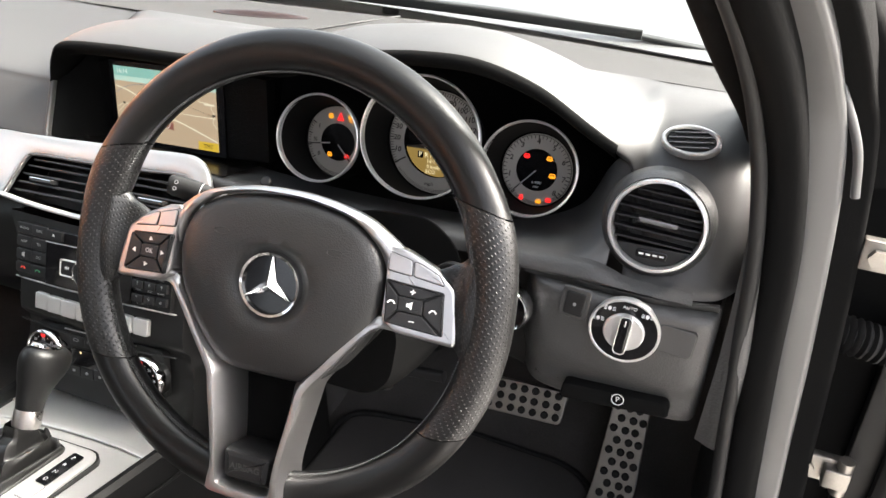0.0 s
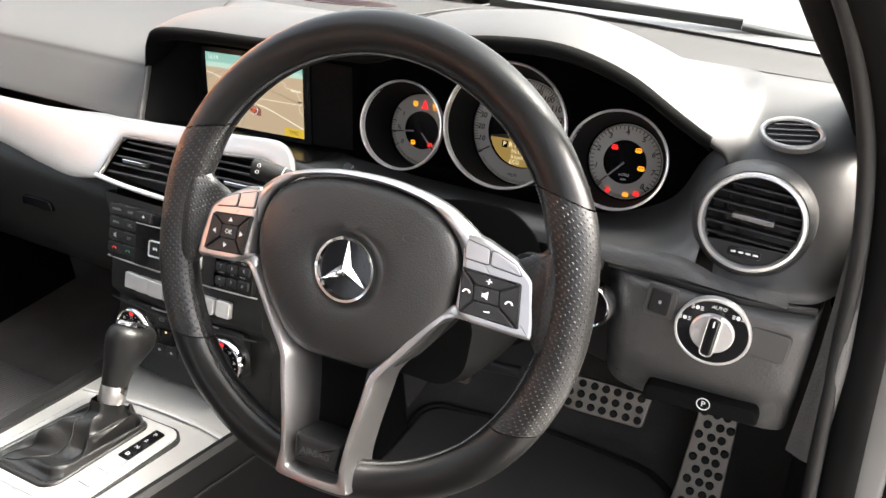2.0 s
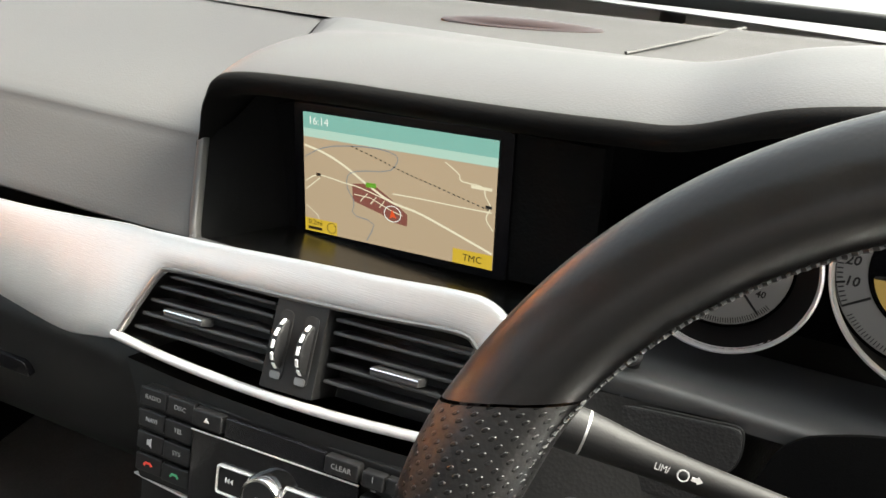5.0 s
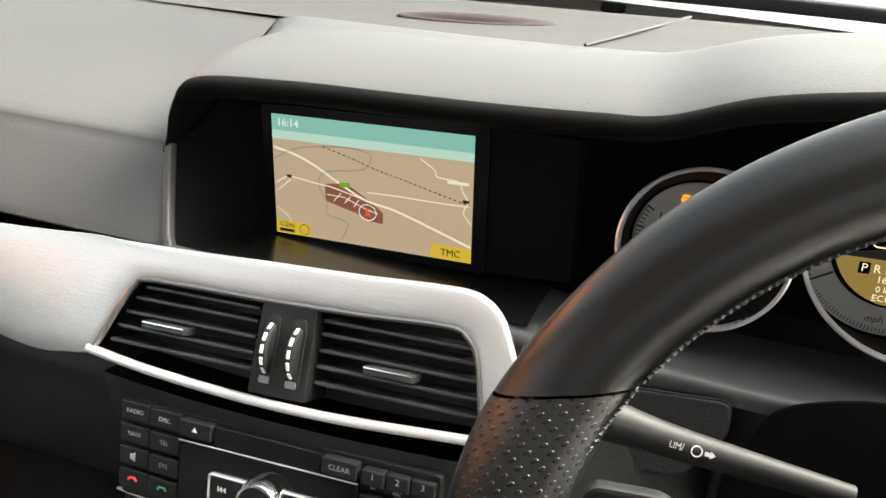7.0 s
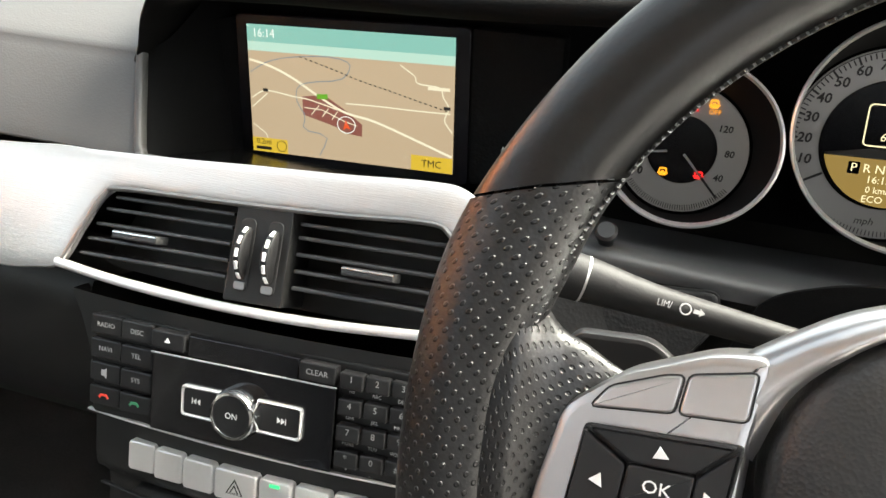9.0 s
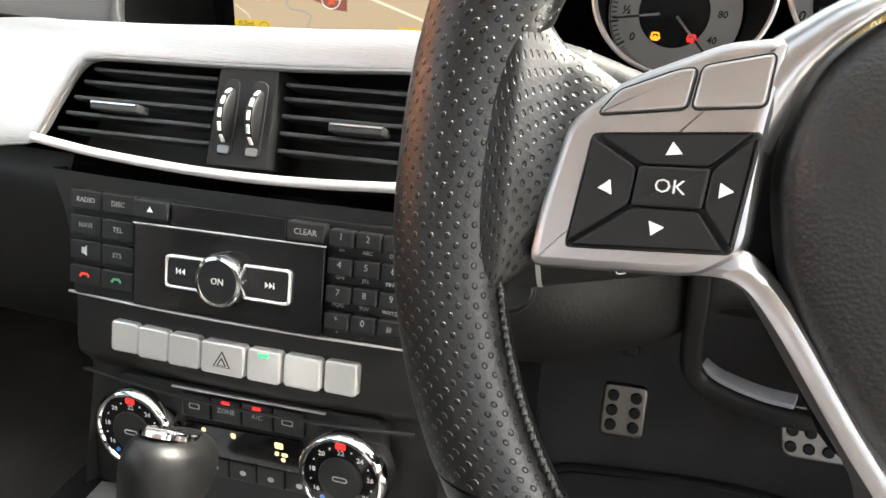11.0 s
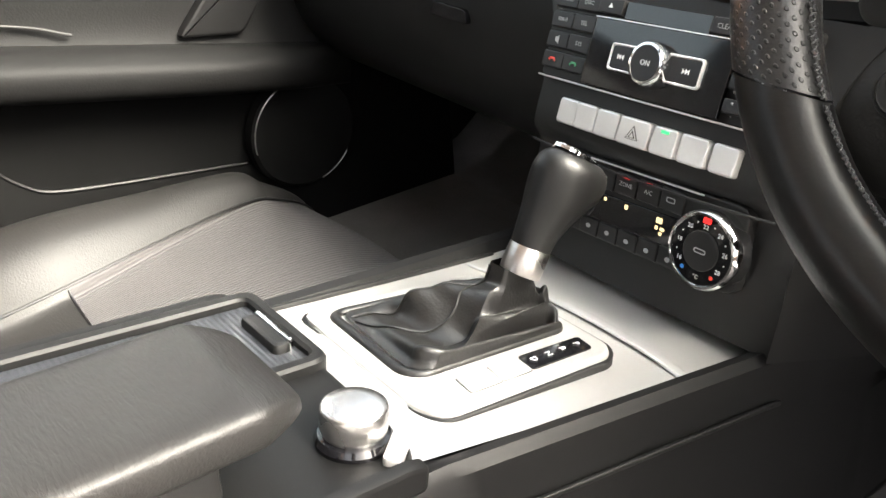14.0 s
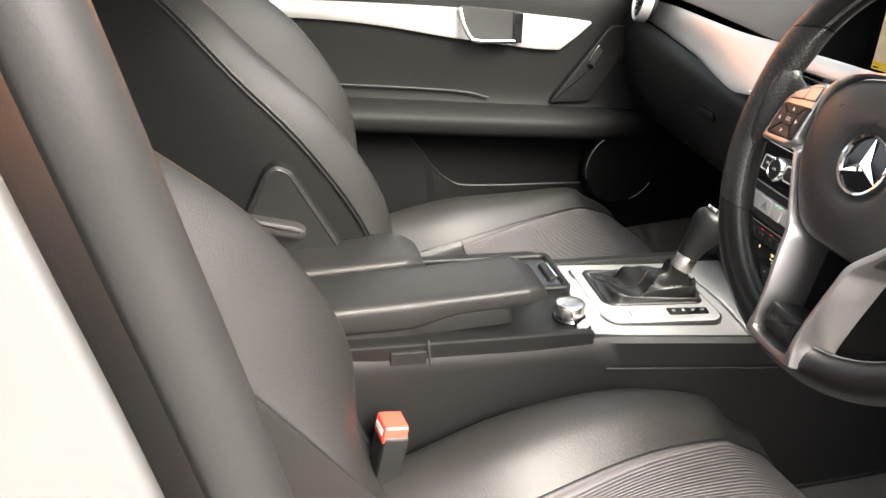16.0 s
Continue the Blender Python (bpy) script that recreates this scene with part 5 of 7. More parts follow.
mv = thing("small_vent", (0.629, 0.35, 0.98), "small oval air vent with slanted black slats", "air vent")
part("ring", ring(oval(0.0295, 0.0195, n=64), oval(0.0245, 0.0148, n=64), -0.008, 0.0035, 0.0016), SATIN, mv, "grey oval surround", MV)
part("well", plate(oval(0.025, 0.0152, n=64), -0.01, 0.0002, 0.0005), DEEP, mv, "", MV)
for v in (-0.0095, -0.003, 0.0035, 0.0098):
    hw = 0.0242 * math.sqrt(max(0.05, 1 - (v / 0.0148) ** 2))
    part("slat", box(2 * hw - 0.003, 0.0014, 0.004, 0, v, 0.0008, 0.0005), TAB, mv, "", MV @ pose(0, 0, 0, 0, 0, 8))
LS = place((0.609, 0.2262, 0.8355), (1, 0, 0.0), (0, 0.06, 1)) @ Matrix.Diagonal((1, 1, 0.55, 1))
ls = thing("light_switch", (0.609, 0.228, 0.80), "rotary light switch in a bright silver ring", "switch")
part("ring", turned([(0.0345, -0.006), (0.0350, 0.006), (0.0345, 0.0085), (0.0328, 0.0088), (0.0320, 0.0075)], 80), SATIN, ls, "bright silver ring", LS)
part("face", plate(oval(0.0324, 0.0324, n=64), -0.004, 0.0078, 0.0006), GLOSS, ls, "gloss black switch face", LS)
hubm = part("knob", turned([(0.0200, 0.006), (0.0200, 0.012), (0.0188, 0.0145), (0.0, 0.0152)], 60), SATIN, ls, "silver rotary knob", LS)
part("grip", join(moved(plate(rrect(0.0105, 0.041, 0.004, 0, -0.001), 0.010, 0.0235, 0.0022), Matrix.Identity(4))), GLOSS, hubm, "black grip bar", LS @ pose(0, 0, 0, 0, 0, -4))
part("grip_edge", ring(rrect(0.0125, 0.043, 0.005, 0, -0.001), rrect(0.0105, 0.041, 0.004, 0, -0.001), 0.010, 0.0225, 0.0006), SATIN, hubm, "", LS @ pose(0, 0, 0, 0, 0, -4))
part("pointer", plate(rrect(0.0014, 0.007, 0.0004, 0, 0.0135, n=2), 0.0233, 0.0239, 0.0002), WHITE_INK, hubm, "", LS @ pose(0, 0, 0, 0, 0, -4))
words("lettering", "AUTO", 0.0050, WHITE_INK, ls, LS, 0.002, 0.0265, 0.0084)
for x, y in ((-0.017, 0.022), (0.0195, 0.0215), (-0.0265, 0.0085)):
    part("symbol", join(plate(oval(0.0018, 0.0022, x, y, 12), 0.008, 0.0086, 0.0001), *[plate(rrect(0.003, 0.0006, 0.0002, x + 0.0042 * s_, y + dy, n=2), 0.008, 0.0086, 0.0001) for s_ in (-1, 1) for dy in (-0.0016, 0, 0.0016)]), WHITE_INK, ls, "", LS)
part("left_button", plate(rrect(0.0285, 0.034, 0.004, -0.0525, 0.012), -0.003, 0.0022, 0.0012), PAD, ls, "", LS @ pose(0, 0, 0, 0, 0, -4))
fb = part("fog_button", plate(rrect(0.020, 0.026, 0.0025, -0.0525, 0.012), 0.002, 0.0055, 0.0015), BUTTON, ls, "black fog lamp button", LS @ pose(0, 0, 0, 0, 0, -4))
part("symbol", plate(oval(0.0016, 0.002, -0.0525, 0.012, 12), 0.005, 0.0059, 0.0001), GREY_INK, fb, "", LS @ pose(0, 0, 0, 0, 0, -4))
part("blank_gap", plate(rrect(0.0365, 0.0305, 0.005, 0.049, 0.0035), -0.004, 0.0012, 0.0006), DEEP, ls, "", LS @ pose(0, 0, 0, 0, 0, -4))
part("blank", plate(rrect(0.035, 0.029, 0.0045, 0.049, 0.0035), -0.004, 0.0024, 0.0008), PAD, ls, "blank cover beside the switch", LS @ pose(0, 0, 0, 0, 0, -4))
ig = thing("ignition_lock", (0.50, 0.23, 0.82), "round ignition lock in a chrome ring", "ignition lock")
IG = place((0.492, 0.226, 0.827), (1, -0.15, 0.0), (0, 0.2, 0.98))
part("ring", turned([(0.0225, -0.01), (0.0232, 0.004), (0.0215, 0.0075), (0.0195, 0.006), (0.019, -0.006)], 60), CHROME, ig, "", IG)
part("face", plate(oval(0.0193, 0.0193), -0.01, 0.001, 0.0006), GLOSS, ig, "", IG)
part("key_slot", plate(rrect(0.005, 0.016, 0.0015), 0, 0.004, 0.0008), SATIN, ig, "", IG)

# ---- steering wheel ----
W = place((0.3517, 0.0043, 0.9527), (1, 0.04, 0.022), (-0.035, 0.38, 0.925))
wheel = thing("steering_wheel", (0.349, 0.02, 0.95), "black leather sports steering wheel with silver spokes", "steering wheel")
DEP = -0.026


def rim_point(a):
    """Centre line of the rim at an angle: a circle, slightly larger at the foot."""
    c, s = math.cos(a), math.sin(a)
    r = 0.1765 + 0.006 * min(1.0, max(0.0, -s * 1.4))
    y = r * s
    return (r * c, y, DEP)


def rim_part(name, a0, a1, mt, n, k=1.0, label="", slant=(0.0, 0.0)):
    """A stretch of the rim between two seams, which run aslant across it."""
    th = np.linspace(0, 2 * math.pi, 28, endpoint=False)
    out = []
    for f in np.linspace(0, 1, n):
        row = []
        for t in th:
            a = radians(a0 + slant[0] * math.cos(t) + (a1 + slant[1] * math.cos(t) - a0 - slant[0] * math.cos(t)) * f)
            p = np.array(rim_point(a))
            radial = p * np.array((1, 1, 0))
            radial /= np.linalg.norm(radial)
            d = math.degrees(a) % 360
            d = d if d < 180 else d - 360
            side = d if abs(d) < 90 else (180 - d if d > 0 else -180 - d)
            grip = math.exp(-((side - 19) / 8) ** 2) * 0.0012
            rr, rz = 0.0172 * k + grip, 0.0165 * k + grip * 0.5
            row.append(p + radial * (rr * math.cos(t) - grip * 0.8 * (1 if math.cos(t) < 0 else 0)) + np.array((0, 0, rz * math.sin(t))))
        out.append(row)
    return part(name, grid(np.array(out), wrap_v=True), mt, wheel, label, W)


top = rim_part("rim_top", 27.4, 152.6, LEATHER, 80, 1.0, "smooth leather upper rim", (-5, 5))
bot = rim_part("rim_foot", 213.4, 326.6, LEATHER, 80, 1.0, "smooth leather flattened lower rim", (-4, 4))
gr = rim_part("grip", -33, 27, PERF, 60, 1.01, "perforated leather grip", (4, -5))
glft = rim_part("grip", 153, 213, PERF, 60, 1.01, "perforated leather grip", (5, -4))
# inner cross-stitched seam of the rim
THREAD = material("waxed_grey_thread", (0.05, 0.05, 0.05), 0.6)
for a0, a1, mt in ((33, 147, LEATHER), (218, 322, LEATHER), (-37, 32, PERF), (148, 217, PERF)):
    nst = int((a1 - a0) * 1.1)
    aa = np.linspace(radians(a0), radians(a1), nst)
    for sg in (1, -1):
        zig = np.array([np.array(rim_point(a)) * np.array((0.906, 0.906, 1)) + np.array((0, 0, 0.006 + sg * 0.0022 * (-1) ** i)) for i, a in enumerate(aa)])
        part("stitching", tube(zig, 0.0006, n=5), THREAD, wheel, "", W)
pad_half = [(0.0, 0.0735), (0.03, 0.0715), (0.06, 0.0635), (0.081, 0.046), (0.0895, 0.022), (0.089, 0.0), (0.082, -0.025), (0.067, -0.053), (0.05, -0.073), (0.03, -0.081), (0.0, -0.082)]
half = catmull(pad_half, 40) * 1.034
pad_o = np.concatenate([half[::-1], (half * np.array((-1, 1)))[1:-1]])
rings = []
for f, z in ((1.0, -0.04), (1.0, -0.014), (0.99, -0.0105), (0.96, -0.0076), (0.88, -0.0042), (0.72, -0.0008), (0.56, 0.0015), (0.48, 0.002)):
    rings.append(at_z(pad_o * f, z))
ang = np.arctan2(pad_o[:, 1], pad_o[:, 0])
for r, z in ((0.036, 0.0012), (0.033, -0.001), (0.0295, -0.0035), (0.026, -0.0042)):
    rings.append(at_z(np.stack([r * np.cos(ang), r * np.sin(ang)], 1), z))
padm = grid(np.stack(rings), wrap_v=True)
WH = W @ pose(0.0035, -0.0055, 0) @ Matrix.Diagonal((0.985, 0.905, 1, 1))  # the hub sits a little low in the rim
WB = W @ pose(0.0035, -0.0055, 0)
airbag = part("airbag_cover", padm, material("grained_airbag_vinyl", (0.019, 0.0188, 0.0186), 0.43, spec=0.5, grain=0.28, grain_scale=760, kind="cells", vary=0.1), wheel, "grained black airbag cover", WH @ Matrix.Diagonal((0.965, 1, 1, 1)))
bd = part("badge", turned([(0.0262, -0.006), (0.0268, 0.0005), (0.0255, 0.0028), (0.0235, 0.0022), (0.0228, -0.001)], 72), CHROME, wheel, "round chrome badge", WB)
part("disc", plate(oval(0.0236, 0.0236), -0.006, -0.0015, 0.0005), GLOSS, bd, "", WB)
pts_, fcs = [(0.0, 0.0, 0.0048)], []
for q in range(3):
    a, b = radians(90 + 120 * q), radians(30 + 120 * q)
    pts_ += [(0.0235 * math.cos(a), 0.0235 * math.sin(a), 0.0004), (0.0052 * math.cos(b), 0.0052 * math.sin(b), -0.0012)]
for q in range(3):
    fcs += [(0, 1 + 2 * q, 2 + (2 * q) % 6), (0, 2 + (2 * q + 2) % 6, 1 + 2 * q)]
spokes = [(np.array(pts_), fcs, None)]
part("star", join(*spokes), CHROME, bd, "", WB, smooth=5)
for x, y, s in ((-0.047, 0.039, 20), (0.052, 0.038, -20)):
    part("horn_mark", tube(np.array([(x + 0.007 * math.cos(t), y + 0.003 * math.sin(t), 0.0012) for t in np.linspace(0.3, 5.2, 16)]), 0.0004, n=5), airbag.data.materials[0], airbag, "", WH)


def mirror(pts, s):
    return [(s * x, y) for x, y in pts][::s]


BEZ = material("satin_spoke_trim", (0.49, 0.482, 0.48), 0.31, metal=0.95, vary=0.05)
tt = [(-0.0935, 0.018, -0.118, 0.032), (-0.085, 0.045, -0.0965, 0.0525), (-0.063, 0.066, -0.0705, 0.0705), (-0.03, 0.0755, -0.0325, 0.0805), (0.0, 0.0775, 0.0, 0.0825)]
tt += [(-a, b, -c, d) for a, b, c, d in tt[-2::-1]]
ai, ao = catmull([(a, b) for a, b, _, _ in tt], 50), catmull([(c, d) for _, _, c, d in tt], 50)
dive = 0.007 * np.clip(1 - np.minimum(np.arange(50), np.arange(50)[::-1]) / 9, 0, 1) ** 0.8
part("arch_trim", grid(np.stack([np.c_[q, np.full(50, z) - dive] for q, z in ((ai, -0.016), (ai, -0.0075), (ai * 0.6 + ao * 0.4, -0.006), (ao * 0.9 + ai * 0.1, -0.012), (ao, -0.018), (ao * 0.98, -0.027))], 1)), BEZ, wheel, "satin silver arch over the airbag", WH, smooth=85)
# the control spokes are turned up and towards the rim a little
WS0 = W @ pose(0.0015, -0.001, 0) @ pose(0, 0.008, -0.0125, -5.5) @ pose(0, -0.008, 0.0125) @ Matrix.Diagonal((1.0, 0.93, 1, 1))
for s in (1, -1):
    WS = WS0 @ pose(s * 0.104, 0, -0.0105, 0, 12 * s) @ pose(-s * 0.104, 0, 0.0125)
    po = rounded(mirror([(0.0925, 0.018), (0.089, 0.046), (0.105, 0.044), (0.131, 0.032), (0.1465, 0.018), (0.152, -0.010), (0.1535, -0.029), (0.105, -0.025), (0.0935, -0.016)], s), 0.005)
    sp = part("spoke", plate(po, -0.034, -0.0125, 0.003), BEZ, wheel, "satin silver control spoke", WS)
    q4 = mirror([(0.0965, -0.0175), (0.1425, -0.0215), (0.1385, 0.0145), (0.093, 0.0185)], s)
    c4 = np.array(mirror([(0.1055, -0.0055), (0.1245, -0.0065), (0.1235, 0.0055), (0.1045, 0.0065)], s))
    o4 = np.array(q4)
    part("keypad", plate(rounded(q4, 0.002), -0.014, -0.0118, 0.0006), DEEP, sp, "", WS)
    part("centre_key", plate(rounded(c4, 0.0012), -0.013, -0.0088, 0.0008), BUTTON, sp, "", WS)
    for k in range(4):
        a, b, c, d = o4[k], o4[(k + 1) % 4], c4[(k + 1) % 4], c4[k]
        ctr = (a + b + c + d) / 4
        quad = [ctr + (p - ctr) * 0.93 for p in (a, b, c, d)]
        part("key", plate(rounded(quad, 0.0015), -0.013, -0.0092, 0.0008), BUTTON, sp, "", WS)
        m_ = (a + b) / 2 * 0.5 + (c + d) / 2 * 0.5
        out = (a + b) / 2 - (c + d) / 2
        out = out / np.linalg.norm(out)
        pr = np.array((-out[1], out[0]))
        if s < 0:
            part("symbol", plate([m_ + out * 0.002, m_ - out * 0.0018 + pr * 0.0023, m_ - out * 0.0018 - pr * 0.0023][:: 1], -0.0092, -0.0089, 0.0001), WHITE_INK, sp, "", WS)
        else:
            hor = abs(out[1]) > 0.7
            shp = [plate(rrect(0.0045, 0.0009, 0.0002, m_[0], m_[1], n=2), -0.0092, -0.0089, 0.0001)]
            if hor and out[1] > 0:
                shp.append(plate(rrect(0.0009, 0.0045, 0.0002, m_[0], m_[1], n=2), -0.0092, -0.0089, 0.0001))
            if not hor:
                shp = [sweep(np.array([(m_[0] - 0.0028, m_[1] - 0.0012, -0.009), (m_[0] - 0.0012, m_[1] + 0.001, -0.009), (m_[0] + 0.0012, m_[1] + 0.001, -0.009), (m_[0] + 0.0028, m_[1] - 0.0012, -0.009)]), rrect(0.0013, 0.0003, 0.0001), (0, 1, 0))]
            part("symbol", join(*shp), WHITE_INK, sp, "", WS)
    cc = c4.mean(0)
    if s < 0:
        words("lettering", "OK", 0.0058, WHITE_INK, sp, WS, cc[0], cc[1], -0.0087)
    else:
        part("symbol", join(plate([(cc[0] - 0.003, cc[1] - 0.0015), (cc[0] - 0.001, cc[1] - 0.0015), (cc[0] + 0.0015, cc[1] - 0.0035), (cc[0] + 0.0015, cc[1] + 0.0035), (cc[0] - 0.001, cc[1] + 0.0015), (cc[0] - 0.003, cc[1] + 0.0015)], -0.0088, -0.0085, 0.0001)), WHITE_INK, sp, "", WS)
    for pl in ([(0.1135, 0.0235), (0.1375, 0.0200), (0.1325, 0.0275), (0.117, 0.0345), (0.112, 0.0355)], [(0.0935, 0.0255), (0.112, 0.0235), (0.1105, 0.036), (0.0925, 0.0405)]):
        part("key_gap", plate(inset(rounded(mirror(pl, s), 0.002), -0.0006), -0.014, -0.0122, 0.0002), DEEP, sp, "", WS)
        part("upper_key", plate(rounded(mirror(pl, s), 0.002), -0.014, -0.0112, 0.0008), BEZ, sp, "", WS)
    # perforated leather web from spoke to grip
    web = []
    th = np.linspace(0, 2 * math.pi, 40, endpoint=False)
    for x, cy, h, tz, cz in ((0.116, 0.002, 0.018, 0.003, -0.036), (0.130, 0.003, 0.024, 0.006, -0.032), (0.140, 0.004, 0.029, 0.0080, -0.030), (0.147, 0.004, 0.032, 0.0095, -0.0295), (0.153, 0.005, 0.038, 0.0108, -0.0275), (0.158, 0.007, 0.046, 0.0118, -0.0242), (0.163, 0.008, 0.058, 0.0125, -0.025), (0.168, 0.010, 0.073, 0.012, -0.026), (0.173, 0.010, 0.080, 0.009, -0.027)):
        web.append([(s * x, cy + h * math.copysign(abs(math.cos(t)) ** 0.9, math.cos(t)), cz + tz * math.copysign(abs(math.sin(t)) ** 0.8, math.sin(t))) for t in th])
    web = np.array(web)
    part("web", grid(np.array([catmull(web[:, j], 22) for j in range(40)]).transpose(1, 0, 2), wrap_v=True, caps=True), PERF, wheel, "perforated leather web at the spoke", W)
# lower spoke: two legs and a foot, raised at the outer ridge and sloping inwards
half_u = [((0.107, -0.0255), (0.101, -0.021), (0.096, -0.012), -0.011, -0.0135), ((0.094, -0.0255), (0.0895, -0.021), (0.087, -0.016), -0.008, -0.0125), ((0.084, -0.034), (0.079, -0.030), (0.0765, -0.0275), -0.004, -0.010),
          ((0.063, -0.0625), (0.0585, -0.058), (0.056, -0.0555), 0.0, -0.008), ((0.0495, -0.080), (0.0445, -0.076), (0.039, -0.0735), 0.003, -0.007), ((0.044, -0.090), (0.0385, -0.0865), (0.026, -0.0835), 0.004, -0.013),
          ((0.041, -0.105), (0.0355, -0.104), (0.0215, -0.100), 0.005, -0.017), ((0.0345, -0.140), (0.029, -0.139), (0.0185, -0.135), 0.005, -0.017), ((0.0315, -0.165), (0.026, -0.163), (0.0185, -0.157), 0.005, -0.017), ((0.034, -0.181), (0.0255, -0.174), (0.018, -0.166), 0.004, -0.016), ((0.032, -0.189), (0.022, -0.181), (0.015, -0.1715), 0.003, -0.015), ((0.0, -0.190), (0.0, -0.1825), (0.0, -0.173), 0.003, -0.014)]
u_all = [(-1, q) for q in half_u] + [(1, q) for q in half_u[-2::-1]]
cols = []
for k in range(7):
    col_ = []
    for s, (o, r, i, zr, zi) in u_all:
        o, r, i = np.array(o), np.array(r), np.array(i)
        i = r * 0.35 + i * 0.65
        zr, zi = zr - 0.003, zi - 0.003
        p, z = [(o, -0.045), (o, zr - 0.0055), (o * 0.85 + r * 0.15, zr - 0.001), (o * 0.35 + r * 0.65, zr), (r, zr - 0.0006), (i, zi), (i, -0.045)][k]
        col_.append((s * p[0], p[1], z))
    cols.append(catmull(col_, 140))
part("lower_spoke", grid(np.stack(cols, 1)), BEZ, wheel, "satin silver two-legged lower spoke", W @ pose(-0.001, 0.0, 0) @ Matrix.Diagonal((0.985, 0.985, 1, 1)), smooth=38)
ab = part("airbag_plate", plate(rounded([(-0.022, -0.146), (0.022, -0.146), (0.020, -0.171), (-0.020, -0.171)], 0.005), -0.036, -0.001, 0.005), BUTTON, wheel, "black embossed plate", W)
words("lettering", "AIRBAG", 0.0078, PAD, ab, W, 0, -0.159, -0.0006, bold=0.0001)
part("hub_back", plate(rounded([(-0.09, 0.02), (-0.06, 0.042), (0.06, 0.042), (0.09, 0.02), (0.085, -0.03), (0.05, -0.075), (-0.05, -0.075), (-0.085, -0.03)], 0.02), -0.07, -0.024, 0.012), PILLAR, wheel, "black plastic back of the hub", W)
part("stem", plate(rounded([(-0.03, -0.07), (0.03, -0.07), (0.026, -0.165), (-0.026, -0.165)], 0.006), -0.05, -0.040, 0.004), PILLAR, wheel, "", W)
for s in (1, -1):
    pd = part("shift_paddle", plate(rounded(mirror([(0.100, -0.008), (0.148, -0.010), (0.153, -0.004), (0.149, 0.020), (0.145, 0.024), (0.118, 0.025), (0.100, 0.012)], s), 0.005), -0.094, -0.086, 0.002), BUTTON, wheel, "black shift paddle", W)
    part("symbol", join(*([plate(rrect(0.008, 0.0018, 0.0004, s * 0.1365, 0.0130, n=2), -0.086, -0.0856, 0.0001)] + ([plate(rrect(0.0018, 0.008, 0.0004, s * 0.1365, 0.0130, n=2), -0.086, -0.0856, 0.0001)] if s > 0 else []))), WHITE_INK, pd, "", W)

# ---- steering column and stalks ----
col = thing("steering_column", (0.349, 0.17, 0.88), "black plastic steering column shroud", "steering column")
CW = place((0.372, 0.016, 0.878), (1, 0, 0), (0, 0.375, 0.927))
secs = []
for d, w, h, cy in ((-0.075, 0.055, 0.040, -0.008), (-0.10, 0.060, 0.042, -0.008), (-0.16, 0.062, 0.040, -0.004), (-0.22, 0.062, 0.036, 0.002), (-0.27, 0.062, 0.034, 0.004)):
    secs.append(at_z(rrect(2 * w, 2 * h, 0.03, 0, cy, n=8), d))
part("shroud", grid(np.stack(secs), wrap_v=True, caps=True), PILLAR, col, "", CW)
part("gap_boot", grid(np.stack([at_z(rrect(0.14, 0.09, 0.04, 0, 0.004, n=8), -0.225), at_z(rrect(0.135, 0.085, 0.04, 0, 0.004, n=8), -0.235), at_z(rrect(0.13, 0.08, 0.04, 0, 0.004, n=8), -0.25)]), wrap_v=True), DEEP, col, "", CW)


STALK = material("matt_black_stalk_plastic", (0.012, 0.012, 0.012), 0.6, spec=0.3, grain=0.1, grain_scale=900)


def stalk(label, pts, rr, sc, at=(0, 0.05, 0.3, 0.6, 1)):
    st = thing("stalk", pts[-1], label, "stalk", "column stalks")
    n = 40
    path = catmull(pts, n)
    part("lever", sweep(path, oval(rr, rr * 0.85, n=20), (0, 0, 1), scale=np.interp(np.linspace(0, 1, n), at, sc)), STALK, st)
    return st, path


st1, p1 = stalk("black cruise control stalk with white lettering", [(0.166, 0.131, 0.938), (0.197, 0.137, 0.9315), (0.235, 0.142, 0.923), (0.31, 0.149, 0.911)], 0.0112, [0.86, 1.0, 0.98, 0.74, 0.5])
SF = place((0.2355, 0.1332, 0.9292), (0.97, 0.13, -0.16), (0.1, 0.55, 0.8))
words("lettering", "LIM/", 0.0042, SOFT_INK, st1, SF, -0.003, 0.0, 0.0008, squeeze=0.85)
part("symbol", ring(oval(0.0026, 0.0026, 0.006, 0, 20), oval(0.0020, 0.0020, 0.006, 0, 20), 0.0006, 0.001, 0.0001), SOFT_INK, st1, "", SF)
part("symbol", plate([(0.0095, -0.0009), (0.012, -0.0009), (0.012, -0.0018), (0.0143, 0), (0.012, 0.0018), (0.012, 0.0009), (0.0095, 0.0009)], 0.0006, 0.001, 0.0001), SOFT_INK, st1, "", SF)
SE = place((0.1775, 0.1240, 0.9425), (0.97, 0.13, -0.16), (0.1, 0.55, 0.8))
for y in (0.003, -0.0035):
    part("symbol", ring(oval(0.0019, 0.0019, 0.0, y, 16), oval(0.0014, 0.0014, 0.0, y, 16), 0.0, 0.0006, 0.0001), GREY_INK, st1, "", SE)
part("band", sweep(np.array([p1[13], p1[13] * 0.6 + p1[14] * 0.4]), oval(0.0108, 0.0092, n=24), (0, 0, 1), caps=False), SATIN, st1)
part("groove", sweep(np.array([p1[18], p1[18] * 0.8 + p1[19] * 0.2]), oval(0.0097, 0.00825, n=24), (0, 0, 1), caps=False), DEEP, st1)
